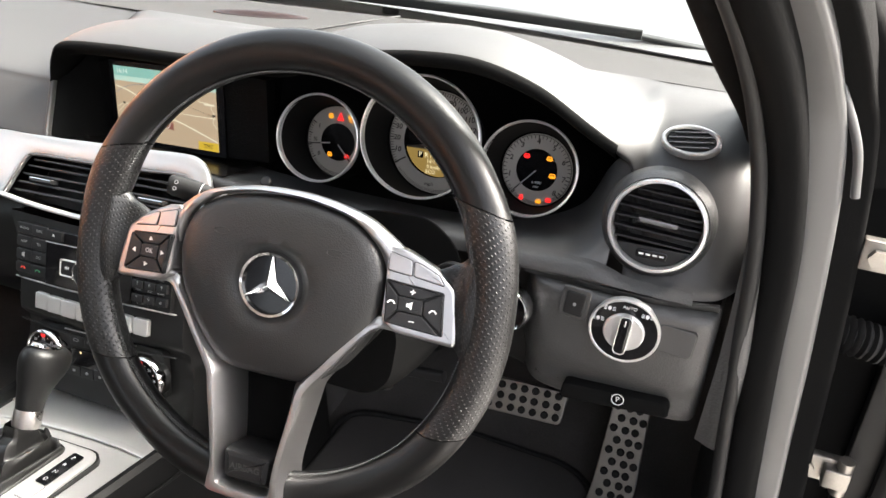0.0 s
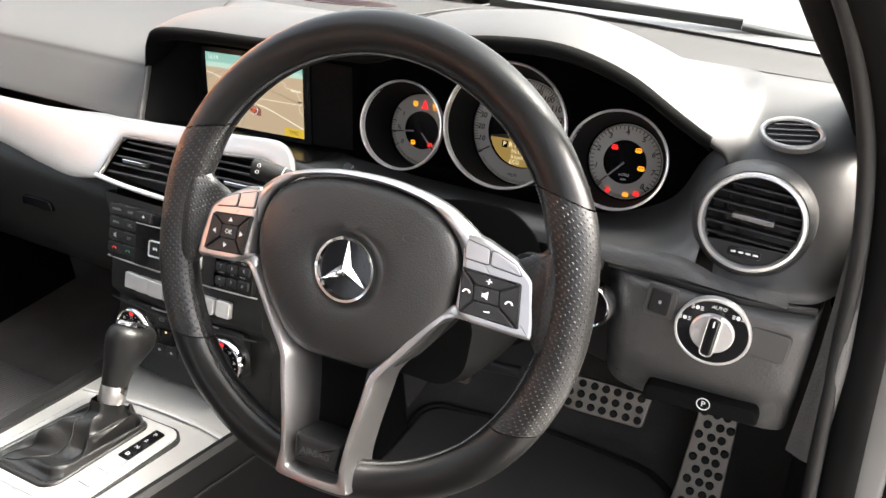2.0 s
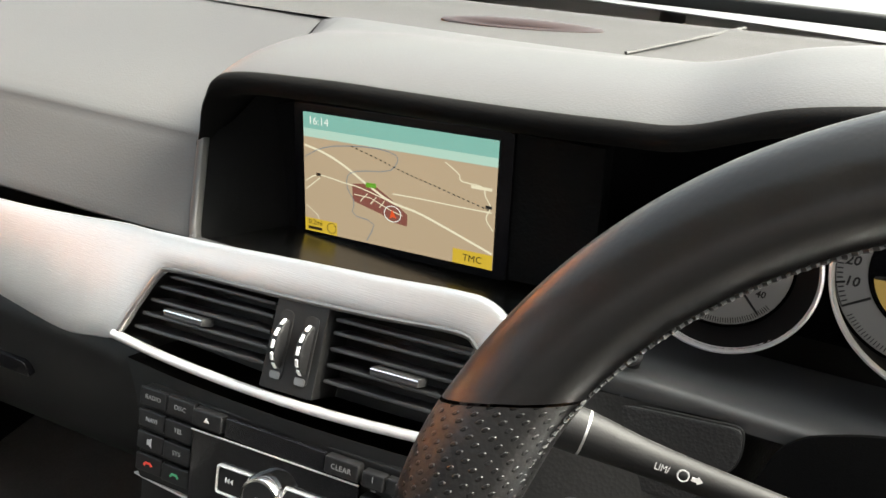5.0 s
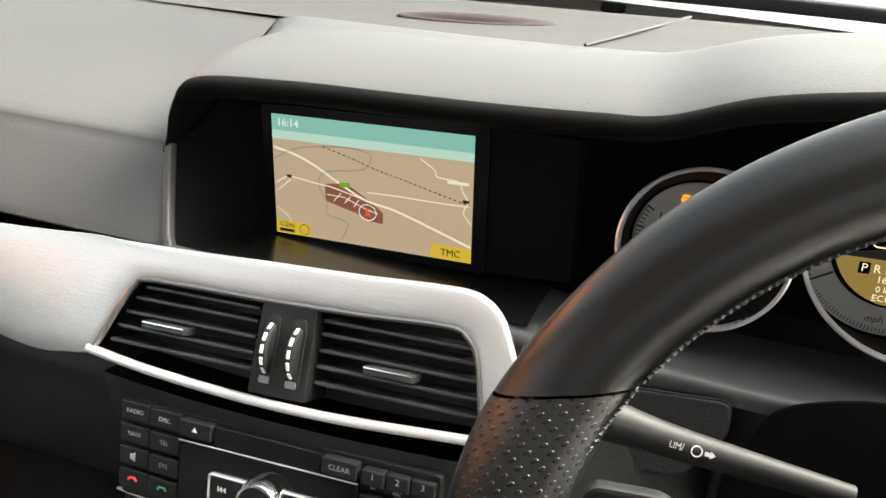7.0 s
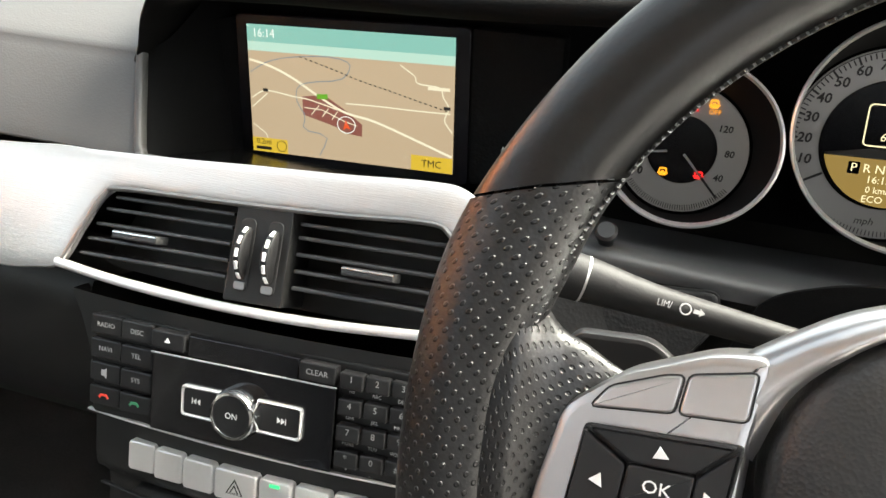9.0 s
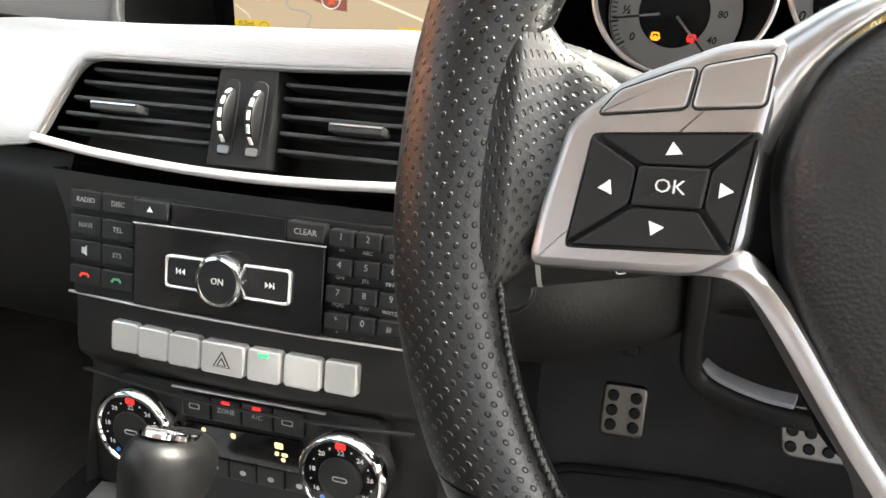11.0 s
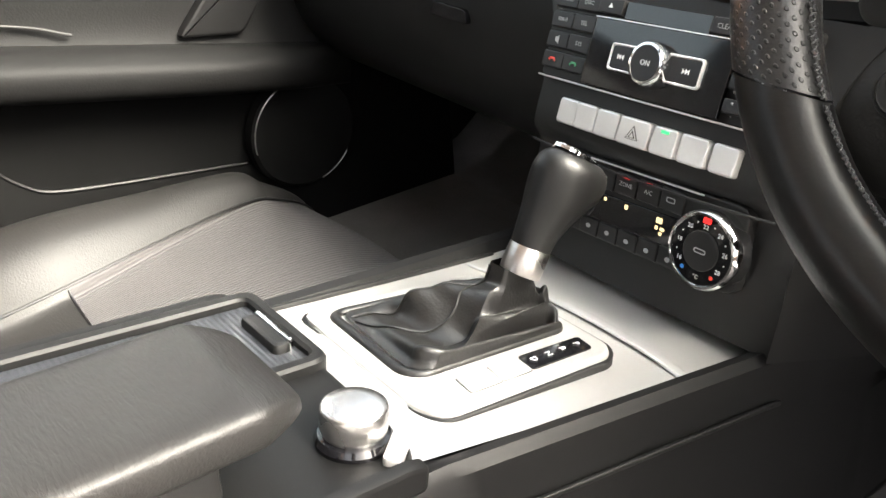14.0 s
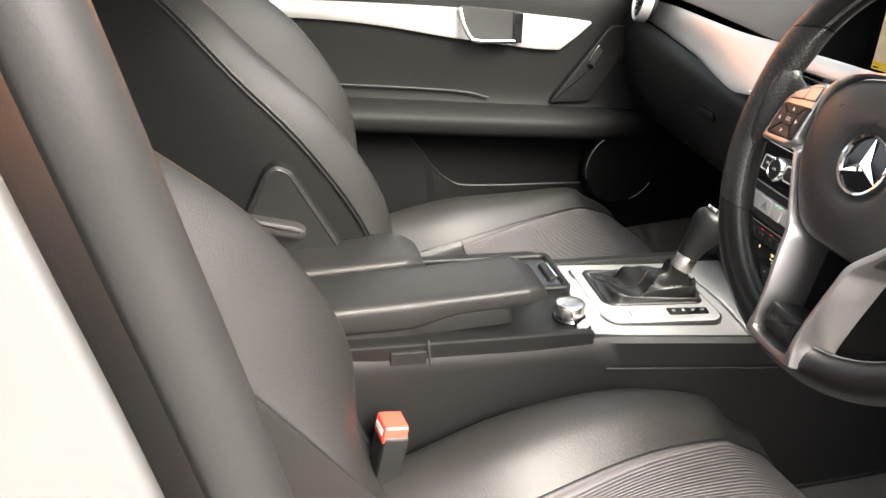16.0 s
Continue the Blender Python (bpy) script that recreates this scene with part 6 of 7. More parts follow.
st2, p2 = stalk("black wiper and indicator stalk with white symbols", [(0.171, 0.1005, 0.8615), (0.189, 0.102, 0.863), (0.24, 0.108, 0.871), (0.32, 0.12, 0.885)], 0.0158, [0.25, 0.6, 0.8, 0.92, 0.97, 0.68, 0.3], (0, 0.03, 0.1, 0.2, 0.333, 0.667, 1))
part("band", sweep(np.array([p2[14], p2[14] * 0.3 + p2[15] * 0.7]), oval(0.0151, 0.0129, n=24), (0, 0, 1), caps=False), SATIN, st2)
part("groove", sweep(np.array([p2[18], p2[18] * 0.7 + p2[19] * 0.3]), oval(0.0136, 0.01165, n=24), (0, 0, 1), caps=False), DEEP, st2)
part("groove", sweep(np.array([p2[24], p2[24] * 0.7 + p2[25] * 0.3]), oval(0.0116, 0.0099, n=24), (0, 0, 1), caps=False), DEEP, st2)
SW_ = place((0.222, 0.0925, 0.8745), (0.97, 0.12, 0.18), (0.0, 0.45, 0.9))
for x, w in ((-0.022, 0.003), (-0.008, 0.007), (0.0045, 0.003), (0.022, 0.009)):
    part("symbol", ring(rrect(w, 0.0045, 0.0012, x, 0.001, n=3), rrect(w - 0.001, 0.0034, 0.0008, x, 0.001, n=3), 0.0, 0.0008, 0.0001), SOFT_INK, st2, "", SW_)
part("symbol", ring(rrect(0.0045, 0.0042, 0.0012, 0.004, -0.0065, n=3), rrect(0.0035, 0.0031, 0.0008, 0.004, -0.0065, n=3), -0.0012, -0.0004, 0.0001), SOFT_INK, st2, "", SW_)

# ---- centre console ----
# the console rises towards the back, and a little towards the driver
KM = Matrix(((1, 0, 0, 0), (0, 1, 0, 0), (0.065, -0.16, 1, 0.0045), (0, 0, 0, 1)))
KX = Matrix(((1, 0, 0, 0), (0, 1, 0, 0), (0.065, 0, 1, 0), (0, 0, 0, 1)))
con = thing("centre_console", (0, -0.15, 0.38), "dark centre console with aluminium tray and armrests", "centre console")


def hull(y):
    """Half width, rail height and foot width of the console at a station."""
    return float(np.interp(y, [-0.75, -0.4, -0.13, 0.14, 0.2, 0.42], [0.125, 0.118, 0.118, 0.142, 0.147, 0.155])), float(np.interp(y, [-0.75, -0.4, -0.135, -0.125, 0.14, 0.2, 0.42], [0.714, 0.670, 0.634, 0.620, 0.578, 0.566, 0.500]))


st = np.linspace(-0.75, 0.42, 60)
rows_c = []
for y in st:
    w, z = hull(y)
    k = 0.008 if y > -0.127 else -0.006  # the rail beside the tray stands higher
    prof = [(-w - 0.02, 0.36), (-w - 0.012, 0.5), (-w - 0.004, z - 0.03), (-w, z + k), (-w + 0.006, z + k + 0.006), (-w + 0.014, z + k + 0.004), (-w + 0.022, z - 0.002)]
    prof += [(-x, q) for x, q in prof[::-1]]
    rows_c.append([(x, y, q) for x, q in prof])
part("body", grid(np.array(rows_c)), GREY_ABS, con, "dark grey console body", KX)
for s in (1, -1):
    part("side_line", sweep(np.array([(s * (hull(y)[0] + 0.007), y, hull(y)[1] - 0.026) for y in np.linspace(-0.12, 0.16, 20)]), rrect(0.003, 0.004, 0.001), (1, 0, 0)), BLACK, con, "", KX)
tray = smooth_sheet([[(-0.100, -0.125, 0.607), (-0.05, -0.128, 0.609), (0.0, -0.13, 0.609), (0.05, -0.13, 0.609), (0.100, -0.130, 0.607)], [(-0.106, -0.04, 0.603), (-0.05, -0.04, 0.605), (0.0, -0.04, 0.605), (0.05, -0.04, 0.605), (0.108, -0.04, 0.603)], [(-0.114, 0.06, 0.599), (-0.06, 0.06, 0.601), (0.0, 0.06, 0.602), (0.06, 0.06, 0.601), (0.120, 0.06, 0.599)], [(-0.124, 0.165, 0.597), (-0.06, 0.168, 0.600), (0.0, 0.170, 0.602), (0.06, 0.169, 0.600), (0.126, 0.160, 0.597)]], 30, 24)
part("tray", grid(tray), SILVER, con, "brushed aluminium tray", KM)
part("tray_edge", sweep(catmull([(-0.1, -0.122, 0.6085), (-0.114, 0.06, 0.6005), (-0.118, 0.12, 0.598)], 20), rrect(0.004, 0.004, 0.001), (1, 0, 0)), BLACK, con, "", KM)
# rear deck with the roller cover and the rotary controller, rising towards the back
DK = place((0, -0.13, 0.6435), (1, 0, 0.065), (0, 1, -0.125))
deck = rounded([(-0.112, 0.012), (0.100, 0.004), (0.112, -0.015), (0.114, -0.45), (-0.114, -0.45)], 0.012)
part("deck", plate(deck, -0.02, 0.0, 0.005), GREY_ABS, con, "dark soft deck behind the tray", DK)
for s in (1, -1):
    part("side_trim", plate(rounded([(0.0, -0.018), (0.0, -0.001), (-0.012, 0.002), (-0.62, 0.002), (-0.62, -0.036), (-0.3, -0.036)], 0.004), -0.004, 0.004, 0.003), GREY_ABS, con, "", place((s * 0.1145, -0.13, 0.6455 + s * 0.0074), (0, 1, -0.125), (0, 0.125, 1)))
rol = np.array([[(x, y, 0.0015) for x in np.linspace(-0.094, -0.004, 8)] for y in np.linspace(-0.24, 0.002, 40)])
rc = part("roller_cover", grid(rol), ROLLER, con, "ribbed roller cover", DK)
part("roller_frame", ring(rounded([(-0.106, 0.012), (0.006, 0.010), (0.006, -0.25), (-0.106, -0.25)], 0.012), rounded([(-0.095, 0.002), (-0.004, 0.002), (-0.004, -0.24), (-0.095, -0.24)], 0.006), -0.004, 0.0075, 0.002), GREY_ABS, con, "", DK)
part("roller_handle", plate(rrect(0.05, 0.012, 0.004, -0.047, -0.008), 0, 0.008, 0.003), BLACK, rc, "", DK)
part("roller_grip", plate(rrect(0.046, 0.004, 0.0018, -0.047, -0.002), 0.002, 0.0095, 0.0012), CHROME, rc, "slim chrome grip", DK)
btn = part("release_button", plate(rrect(0.042, 0.017, 0.002), -0.004, 0.0035, 0.0015), BLACK, con, "black release button", place((0.1185, -0.36, 0.6665), (0, 1, -0.125), (0, 0.125, 1)))
part("joint", box(0.002, 0.003, 0.035, 0.119, -0.335, 0.668, 0.0005), DEEP, con, "")
CT = DK @ pose(0.0765, -0.020, 0) @ Matrix.Diagonal((0.91, 0.91, 0.88, 1))
BRUSHED_KNOB = material("brushed_knob_metal", (0.6, 0.59, 0.58), 0.26, metal=0.95, grain=0.2, grain_scale=900, kind="brushed")
ctl = thing("rotary_controller", CT.translation, "silver rotary controller on a black collar", "controller")
part("collar", turned([(0.0232, 0), (0.0236, 0.003), (0.0215, 0.0062), (0.0185, 0.0070)], 60), GLOSS, ctl, "", CT)
part("knob", turned([(0.0182, 0.006), (0.0194, 0.0085), (0.0200, 0.0100), (0.0202, 0.0225), (0.0196, 0.0246), (0.0184, 0.0255), (0.0120, 0.0260), (0.0, 0.0261)], 96), BRUSHED_KNOB, ctl, "brushed silver knob", CT)
part("key", plate(rrect(0.026, 0.0105, 0.003), 0, 0.005, 0.0015), SATIN, ctl, "slim silver key", DK @ pose(0.099, -0.008, 0.0005, 0, 0, -48))
# armrests
KA = Matrix(((1, 0, 0, 0), (0, 1, 0, 0), (0.065, -0.05, 1, 0.006), (0, 0, 0, 1)))
for x0, x1, yf, name in ((-0.004, 0.099, -0.178, "right"), (-0.108, -0.010, -0.308, "left")):
    arm = thing("armrest", ((x0 + x1) / 2, yf - 0.2, 0.64), "padded black armrest lid on the console", "armrest", "console armrests")
    rows_a = []
    cx, hw = (x0 + x1) / 2, (x1 - x0) / 2
    for k, y in enumerate(np.r_[np.linspace(yf, yf - 0.03, 10), np.linspace(yf - 0.04, -0.74, 24)]):
        f = min(1.0, math.sqrt(max(0, (yf - y) / 0.03)) + 0.04) if yf - y < 0.03 else 1.0
        taper = hw * (0.55 + 0.45 * f)
        ztop = 0.664 + (0.032 if name == "right" else 0.036) * (0.35 + 0.65 * f) + 0.02 * max(0, (yf - y) - 0.1)
        zb = float(np.interp(yf - y, [0, 0.03, 0.12, 0.17, 0.6], [0.672, 0.668, 0.668, 0.654, 0.675]))
        pr = []
        for t in np.linspace(0, 2 * math.pi, 36, endpoint=False):
            c, s = math.cos(t), math.sin(t)
            e = 0.32
            pr.append((cx + taper * math.copysign(abs(c) ** e, c), y, (ztop + zb) / 2 + (ztop - zb) / 2 * math.copysign(abs(s) ** 0.45, s)))
        rows_a.append(pr)
    part("pad", grid(np.array(rows_a), wrap_v=True, caps=True), SEAT_LEATHER, arm, "", KA)
    part("base", box(2 * hw - 0.016, 0.50, 0.03, cx + 0.0, -0.60, 0.655, 0.004), BLACK, arm, "black plastic base", KA)
    if name == "right":
        part("tongue", box(2 * hw - 0.02, 0.15, 0.024, cx, -0.30, 0.657, 0.006), BLACK, arm, "", KA)

# ---- gear lever ----
STEEL_BRIGHT = material("brushed_bright_steel", (0.5, 0.48, 0.46), 0.28, metal=1.0, grain=0.3, grain_scale=900, kind="brushed")
KNOB_LEATHER = material("matt_black_knob_leather", (0.005, 0.005, 0.005), 0.40, spec=0.35, grain=0.08, grain_scale=600, kind="cells")
BOOT_LEATHER = material("soft_black_boot_leather", (0.007, 0.0068, 0.0066), 0.38, spec=0.55, grain=0.15, grain_scale=500, kind="cells", vary=0.2)
gear = thing("gear_lever", (0, 0.02, 0.606), "automatic gear lever with leather boot and chrome collar", "gear lever")
fo = rounded([(-0.082, -0.094), (0.062, -0.098), (0.078, -0.088), (0.0795, 0.052), (0.068, 0.064), (-0.075, 0.068)], 0.012)
part("frame", plate(fo, 0.598, 0.6105, 0.003), SATIN, gear, "satin silver shift plate", KM)
part("frame_gap", ring(inset(fo, -0.003), fo, 0.598, 0.6075, 0.0006), BLACK, gear, "", KM)
bo = rounded([(-0.072, -0.082), (0.026, -0.086), (0.038, -0.074), (0.040, 0.048), (0.03, 0.058), (-0.062, 0.062)], 0.016, 8)
part("boot_rim", tube(at_z(inset(bo, 0.0045), 0.6098), 0.0042, closed=True, n=12), BOOT_LEATHER, gear, "", KM)
ctr = np.array((0.010, 0.036))
bd_, nb = [], len(bo)
for f, z in ((0.925, 0.6122), (0.87, 0.6140), (0.79, 0.6165), (0.68, 0.6205), (0.56, 0.6275), (0.45, 0.6310), (0.36, 0.635), (0.28, 0.640), (0.215, 0.646), (0.19, 0.653), (0.175, 0.660)):
    loop_ = []
    for k, p in enumerate(bo):
        a = math.atan2(p[1] - ctr[1], p[0] - ctr[0])
        amp = 0.0085 * math.sin(math.pi * min(1, (1 - f) / 0.85)) ** 1.2 if f < 0.93 else 0
        # folds are deepest on the side towards the driver and run round the neck
        side_ = 0.45 + 0.55 * (0.5 + 0.5 * math.cos(a + 0.5))
        fold = amp * side_ * (math.sin(4 * a + 7 * f + 0.6) + 0.75 * math.sin(9 * a - 15 * f + 1.3) + 0.55 * math.sin(3 * a + 24 * f) + 0.3 * math.sin(17 * a + 9 * f))
        q = ctr + (p - ctr) * (f + 0.05 * fold / 0.005 * 0.5)
        loop_.append((q[0], q[1], max(0.6125, z + fold)))
    bd_.append(loop_)
bt = np.array(bd_)
bs = smooth_sheet(np.concatenate([bt, bt[:, :1]], 1), 60, 150)
part("boot", grid(bs[:, :-1], wrap_v=True), BOOT_LEATHER, gear, "wrinkled black leather boot", KM)
# double seam from the near corner up to the neck
corner = int(np.argmin(bs[4, :, 0] + 1.6 * bs[4, :, 1]))
for off in (-1.5, 1.5):
    line = []
    for i in range(3, 58):
        j = corner + off + 3.0 * math.sin(i / 58 * 3.0) - 4 * (i / 58) ** 2
        j0 = int(math.floor(j))
        line.append(bs[i, j0 % 149] * (1 - (j - j0)) + bs[i, (j0 + 1) % 149] * (j - j0) + np.array((0, 0, 0.0004)))
    part("boot_seam", tube(np.array(line), 0.0011, n=6), BOOT_LEATHER, gear, "", KM)
ax = place((0.012, 0.031, 0.657), (1, 0, 0.04), (0, 0.85, -0.527)) @ Matrix.Diagonal((1, 1, 0.93, 1))
part("collar", turned([(0.0145, -0.004), (0.0152, 0.0), (0.0150, 0.016), (0.0142, 0.018)], 40), STEEL_BRIGHT, gear, "polished chrome collar", ax)
kp = []
for h, rx, ry, oy in ((0.016, 0.0142, 0.0145, 0), (0.028, 0.0150, 0.0162, 0.0), (0.042, 0.0175, 0.0195, 0.002), (0.055, 0.0208, 0.0245, 0.005), (0.066, 0.0228, 0.0295, 0.008), (0.076, 0.0230, 0.0315, 0.009), (0.084, 0.0212, 0.0300, 0.009), (0.0895, 0.0170, 0.0250, 0.008), (0.092, 0.0118, 0.0175, 0.007), (0.0925, 0.002, 0.003, 0.007)):
    kp.append(at_z(oval(rx, ry, 0, oy, 40), h))
kn_ = part("knob", grid(smooth_sheet(np.concatenate([np.stack(kp), np.stack(kp)[:, :1]], 1), 36, 61)[:, :-1], wrap_v=True), KNOB_LEATHER, gear, "smooth black leather knob", ax)
part("seam", tube(np.array([(0.0, y, h) for y, h in ((0.0150, 0.02), (0.0170, 0.03), (0.022, 0.042), (0.030, 0.055), (0.038, 0.067), (0.0405, 0.076))]), 0.0016, n=8), SATIN, kn_, "", ax)
CAP = ax @ pose(0, 0.006, 0.0905, -8)
part("cap", ring(oval(0.0150, 0.0200, n=40), oval(0.0128, 0.0178, n=40), 0.0, 0.0035, 0.0008), CHROME, kn_, "chrome ringed cap", CAP)
part("cap_disc", plate(oval(0.0130, 0.0180, n=40), 0, 0.0026, 0.0005), GLOSS, kn_, "", CAP)
for q in range(3):
    part("emblem", moved(plate([(-0.0018, 0), (0.0018, 0), (0.0004, 0.0135), (-0.0004, 0.0135)], 0.002, 0.0034, 0.0003), pose(0, 0, 0, 0, 0, 120 * q)), CHROME, kn_, "", CAP)
gate = part("gate_window", plate(rounded([(0.049, -0.006), (0.067, -0.008), (0.0675, 0.048), (0.0505, 0.051)], 0.003), 0.609, 0.6118, 0.0005), GLOSS, gear, "black gear indicator window", KM)
for k, tx in enumerate("PRND"):
    words("lettering", tx, 0.0070, WHITE_INK, gate, KM @ pose(0.0585, 0.041 - 0.0135 * k, 0.612))
for y in (-0.008, -0.034):
    key_ = rounded([(0.0485, y - 0.024), (0.0665, y - 0.026), (0.067, y - 0.001), (0.049, y + 0.001)], 0.002)
    part("key_gap", plate(inset(key_, -0.0007), 0.609, 0.6108, 0.0002), DEEP, gear, "", KM)
    part("mode_key", plate(key_, 0.609, 0.6120, 0.0006), SATIN, gear, "silver mode key", KM)
part("tray_step", sweep(catmull([(-0.108, 0.086, 0.6000), (-0.05, 0.090, 0.6035), (0.02, 0.092, 0.6045), (0.08, 0.090, 0.6030), (0.118, 0.086, 0.6000)], 30), rrect(0.009, 0.0035, 0.0016), (0, 1, 0)), SILVER, gear, "rounded step across the tray", KM)

# ---- seats ----
SEAT_LEVER = material("grey_lever_plastic", (0.022, 0.021, 0.020), 0.4)


def seat(cx, oy, label, recliner):
    s = thing("front_seat", (cx, -0.18 + oy, 0.36), label, "car seat", "front seats")
    # cushion: rows along the length, points across
    hw = 0.265
    ys = [-0.45, -0.33, -0.19, -0.05, 0.07, 0.13, 0.17, 0.185, 0.185, 0.17]
    zc = [0.435, 0.450, 0.466, 0.474, 0.468, 0.452, 0.432, 0.41, 0.385, 0.365]
    xs_ = [-1.0, -1.0, -0.97, -0.86, -0.70, -0.56, -0.50, -0.25, 0.0]
    dz = [-0.14, -0.03, 0.02, 0.058, 0.052, 0.016, 0.0, -0.004, -0.006]
    xs_ = xs_ + [-v for v in xs_[-2::-1]]
    dz = dz + dz[-2::-1]
    if recliner:
        ys = [y + 0.01 * i / 9 + 0.01 for i, y in enumerate(ys)]
    else:
        ys = [y + 0.025 for y in ys]
        zc = [z + d for z, d in zip(zc, (0.03, 0.045, 0.068, 0.064, 0.036, 0.022, 0.016, 0.014, 0.008, 0.0))]
    ctrl = []
    for k, (y, z) in enumerate(zip(ys, zc)):
        fade = (1, 1, 1, 0.9, 0.72, 0.5, 0.34, 0.2, 0.1, 0.1)[k] * (0.72 if recliner and k > 2 else 1)
        row = []
        for x, d in zip(xs_, dz):
            taper = 1.0 if k < 5 else (0.99, 0.96, 0.94, 0.93, 0.93)[k - 5]
            e = (0.40, 0.40, 0.42, 0.55, 0.70, 0.77, 0.80, 0.82, 0.82, 0.82)[k]
            x = math.copysign(abs(x) * e / 0.5 if abs(x) <= 0.5 else e + (abs(x) - 0.5) * (1 - e) / 0.5, x)
            row.append((cx + x * hw * taper, y + oy - (0.03 * abs(x) ** 3 if k >= 5 else 0), z + (d * fade if d > -0.03 else (d if k < 6 else d * 0.5))))
        ctrl.append(row)
    P = smooth_sheet(ctrl, 70, 97)
    i0, i1 = 32, 65
    part("cushion_bolster", grid(P[:, :i0]), SEAT_LEATHER, s, "black leather cushion side")
    part("cushion_insert", grid(P[16:, i0 - 1:i1 + 1].transpose(1, 0, 2)[:, ::-1]), CLOTH, s, "ribbed charcoal cloth cushion centre")
    part("cushion_rear", grid(P[:17, i0 - 1:i1 + 1]), SEAT_LEATHER, s, "black leather rear cushion centre")
    part("piping", tube(P[16, i0:i1:2] + np.array((0, 0, 0.0003)), 0.0016, n=6), BUTTON, s, "")
    part("cushion_bolster", grid(P[:, i1:]), SEAT_LEATHER, s, "black leather cushion side")
    for i in (i0 - 1, i1):
        part("piping", tube(P[::2, i] + np.array((0, 0, 0.0005)), 0.0018, n=6), BUTTON, s, "")
    part("seat_base", box(0.46, 0.5, 0.08, cx, -0.15 + oy, 0.40, 0.02), BLACK, s, "black seat base")
    # backrest in a leaning frame
    B = place((cx, -0.335 if recliner else -0.385, 0.52 if recliner else 0.53), (-1, 0, 0), (0, -0.50, 0.866) if recliner else (0, -0.55, 0.835))
    prof = [(-0.02, 0.245, 0.04), (0.08, 0.255, 0.07), (0.2, 0.262, 0.105), (0.34, 0.262, 0.10), (0.46, 0.25, 0.07), (0.55, 0.225, 0.04), (0.62, 0.18, 0.015), (0.66, 0.12, 0.0)]
    if recliner:
        prof = [(v, w, b * k) for (v, w, b), k in zip(prof, (0.3, 0.7, 1.1, 1.3, 1.55, 2.3, 4, 1))]
    else:
        prof = [(v, w, b * k) for (v, w, b), k in zip(prof, (-0.6, 0.0, 0.8, 1.1, 1.4, 2, 3, 1))]
    ctrl = []
    for v, w, bol in prof:
        row = []
        for x, d in ((-1.0, -0.11), (-1.005, -0.04), (-0.99, 0.3 * bol), (-0.93, 0.75 * bol), (-0.83, 0.95 * bol), (-0.68, 0.62 * bol), (-0.55, 0.12 * bol), (-0.5, 0.0), (-0.25, -0.006), (0, -0.008)):
            row.append((x * w, v, d))
        row = row + [(-x, y, z) for x, y, z in row[-2::-1]]
        ctrl.append(row)
    P = smooth_sheet(ctrl, 60, 109)
    j0, j1 = 40, 69
    # outer sides take the darker colour that stands for shadow
    part("back_side", grid(P[:, :17]), SEAT_SIDE, s, "black outer side, darkened for shade", B)
    part("back_bolster", grid(P[:, 16:j0]), SEAT_LEATHER, s, "black leather backrest bolster", B)
    part("back_insert", grid(P[26:, j0 - 1:j1 + 1]), CLOTH, s, "ribbed charcoal cloth backrest centre", B)
    part("lumbar_panel", grid(P[:27, j0 - 1:j1 + 1]), SEAT_LEATHER, s, "black leather lower backrest centre", B)
    part("back_bolster", grid(P[:, j1:93]), SEAT_LEATHER, s, "black leather backrest bolster", B)
    part("back_side", grid(P[:, 92:]), SEAT_SIDE, s, "black outer side, darkened for shade", B)
    rim_l, rim_r = P[:, 0], P[:, -1]
    part("back_shell", grid(np.stack([rim_l, rim_l * np.array((0.97, 1, 1)) + np.array((0, 0, -0.03)), rim_l * np.array((0.4, 1, 1)) + np.array((0, 0, -0.05)), rim_r * np.array((0.4, 1, 1)) + np.array((0, 0, -0.05)), rim_r * np.array((0.97, 1, 1)) + np.array((0, 0, -0.03)), rim_r], 1)), BLACK, s, "black seat back shell", B)
    for sgn, jj in ((-1, 16), (1, 92)):
        part("piping", tube(P[::2, jj], 0.002, n=6), BUTTON, s, "", B)
        part("piping", tube(P[::2, jj] + np.array((sgn * 0.005, 0, -0.004)), 0.0014, n=6), BUTTON, s, "", B)
    for j in (j0 - 1, j1):
        part("piping", tube(P[::2, j], 0.0016, n=6), BUTTON, s, "", B)
    # recliner cover on the inner side
    if recliner:
        RC = place((cx + recliner * 0.266, -0.470, 0.775), (0, recliner, 0), (0, 0, 1))
        cov = part("recliner_cover", plate(rounded([(-0.085, -0.13), (0.085, -0.13), (0.06, -0.05), (0.012, 0.062), (-0.004, 0.072), (-0.02, 0.066), (-0.055, 0.01), (-0.085, -0.05)], 0.018, 6), -0.02, 0.010, 0.005), BLACK, s, "black plastic recliner cover", RC)
        part("cover_edge", tube(at_z(inset(rounded([(-0.085, -0.13), (0.085, -0.13), (0.06, -0.05), (0.012, 0.062), (-0.004, 0.072), (-0.02, 0.066), (-0.055, 0.01), (-0.085, -0.05)], 0.018, 6), 0.006), 0.0095), 0.002, closed=True, n=6), BUTTON, cov, "", RC)
        part("lever", plate(rounded([(-0.054, 0.014), (0.010, -0.010), (0.020, -0.019), (0.012, -0.030), (-0.054, -0.008)], 0.006), 0.004, 0.026, 0.005), SEAT_LEVER, cov, "grey recliner lever", RC)
    return s


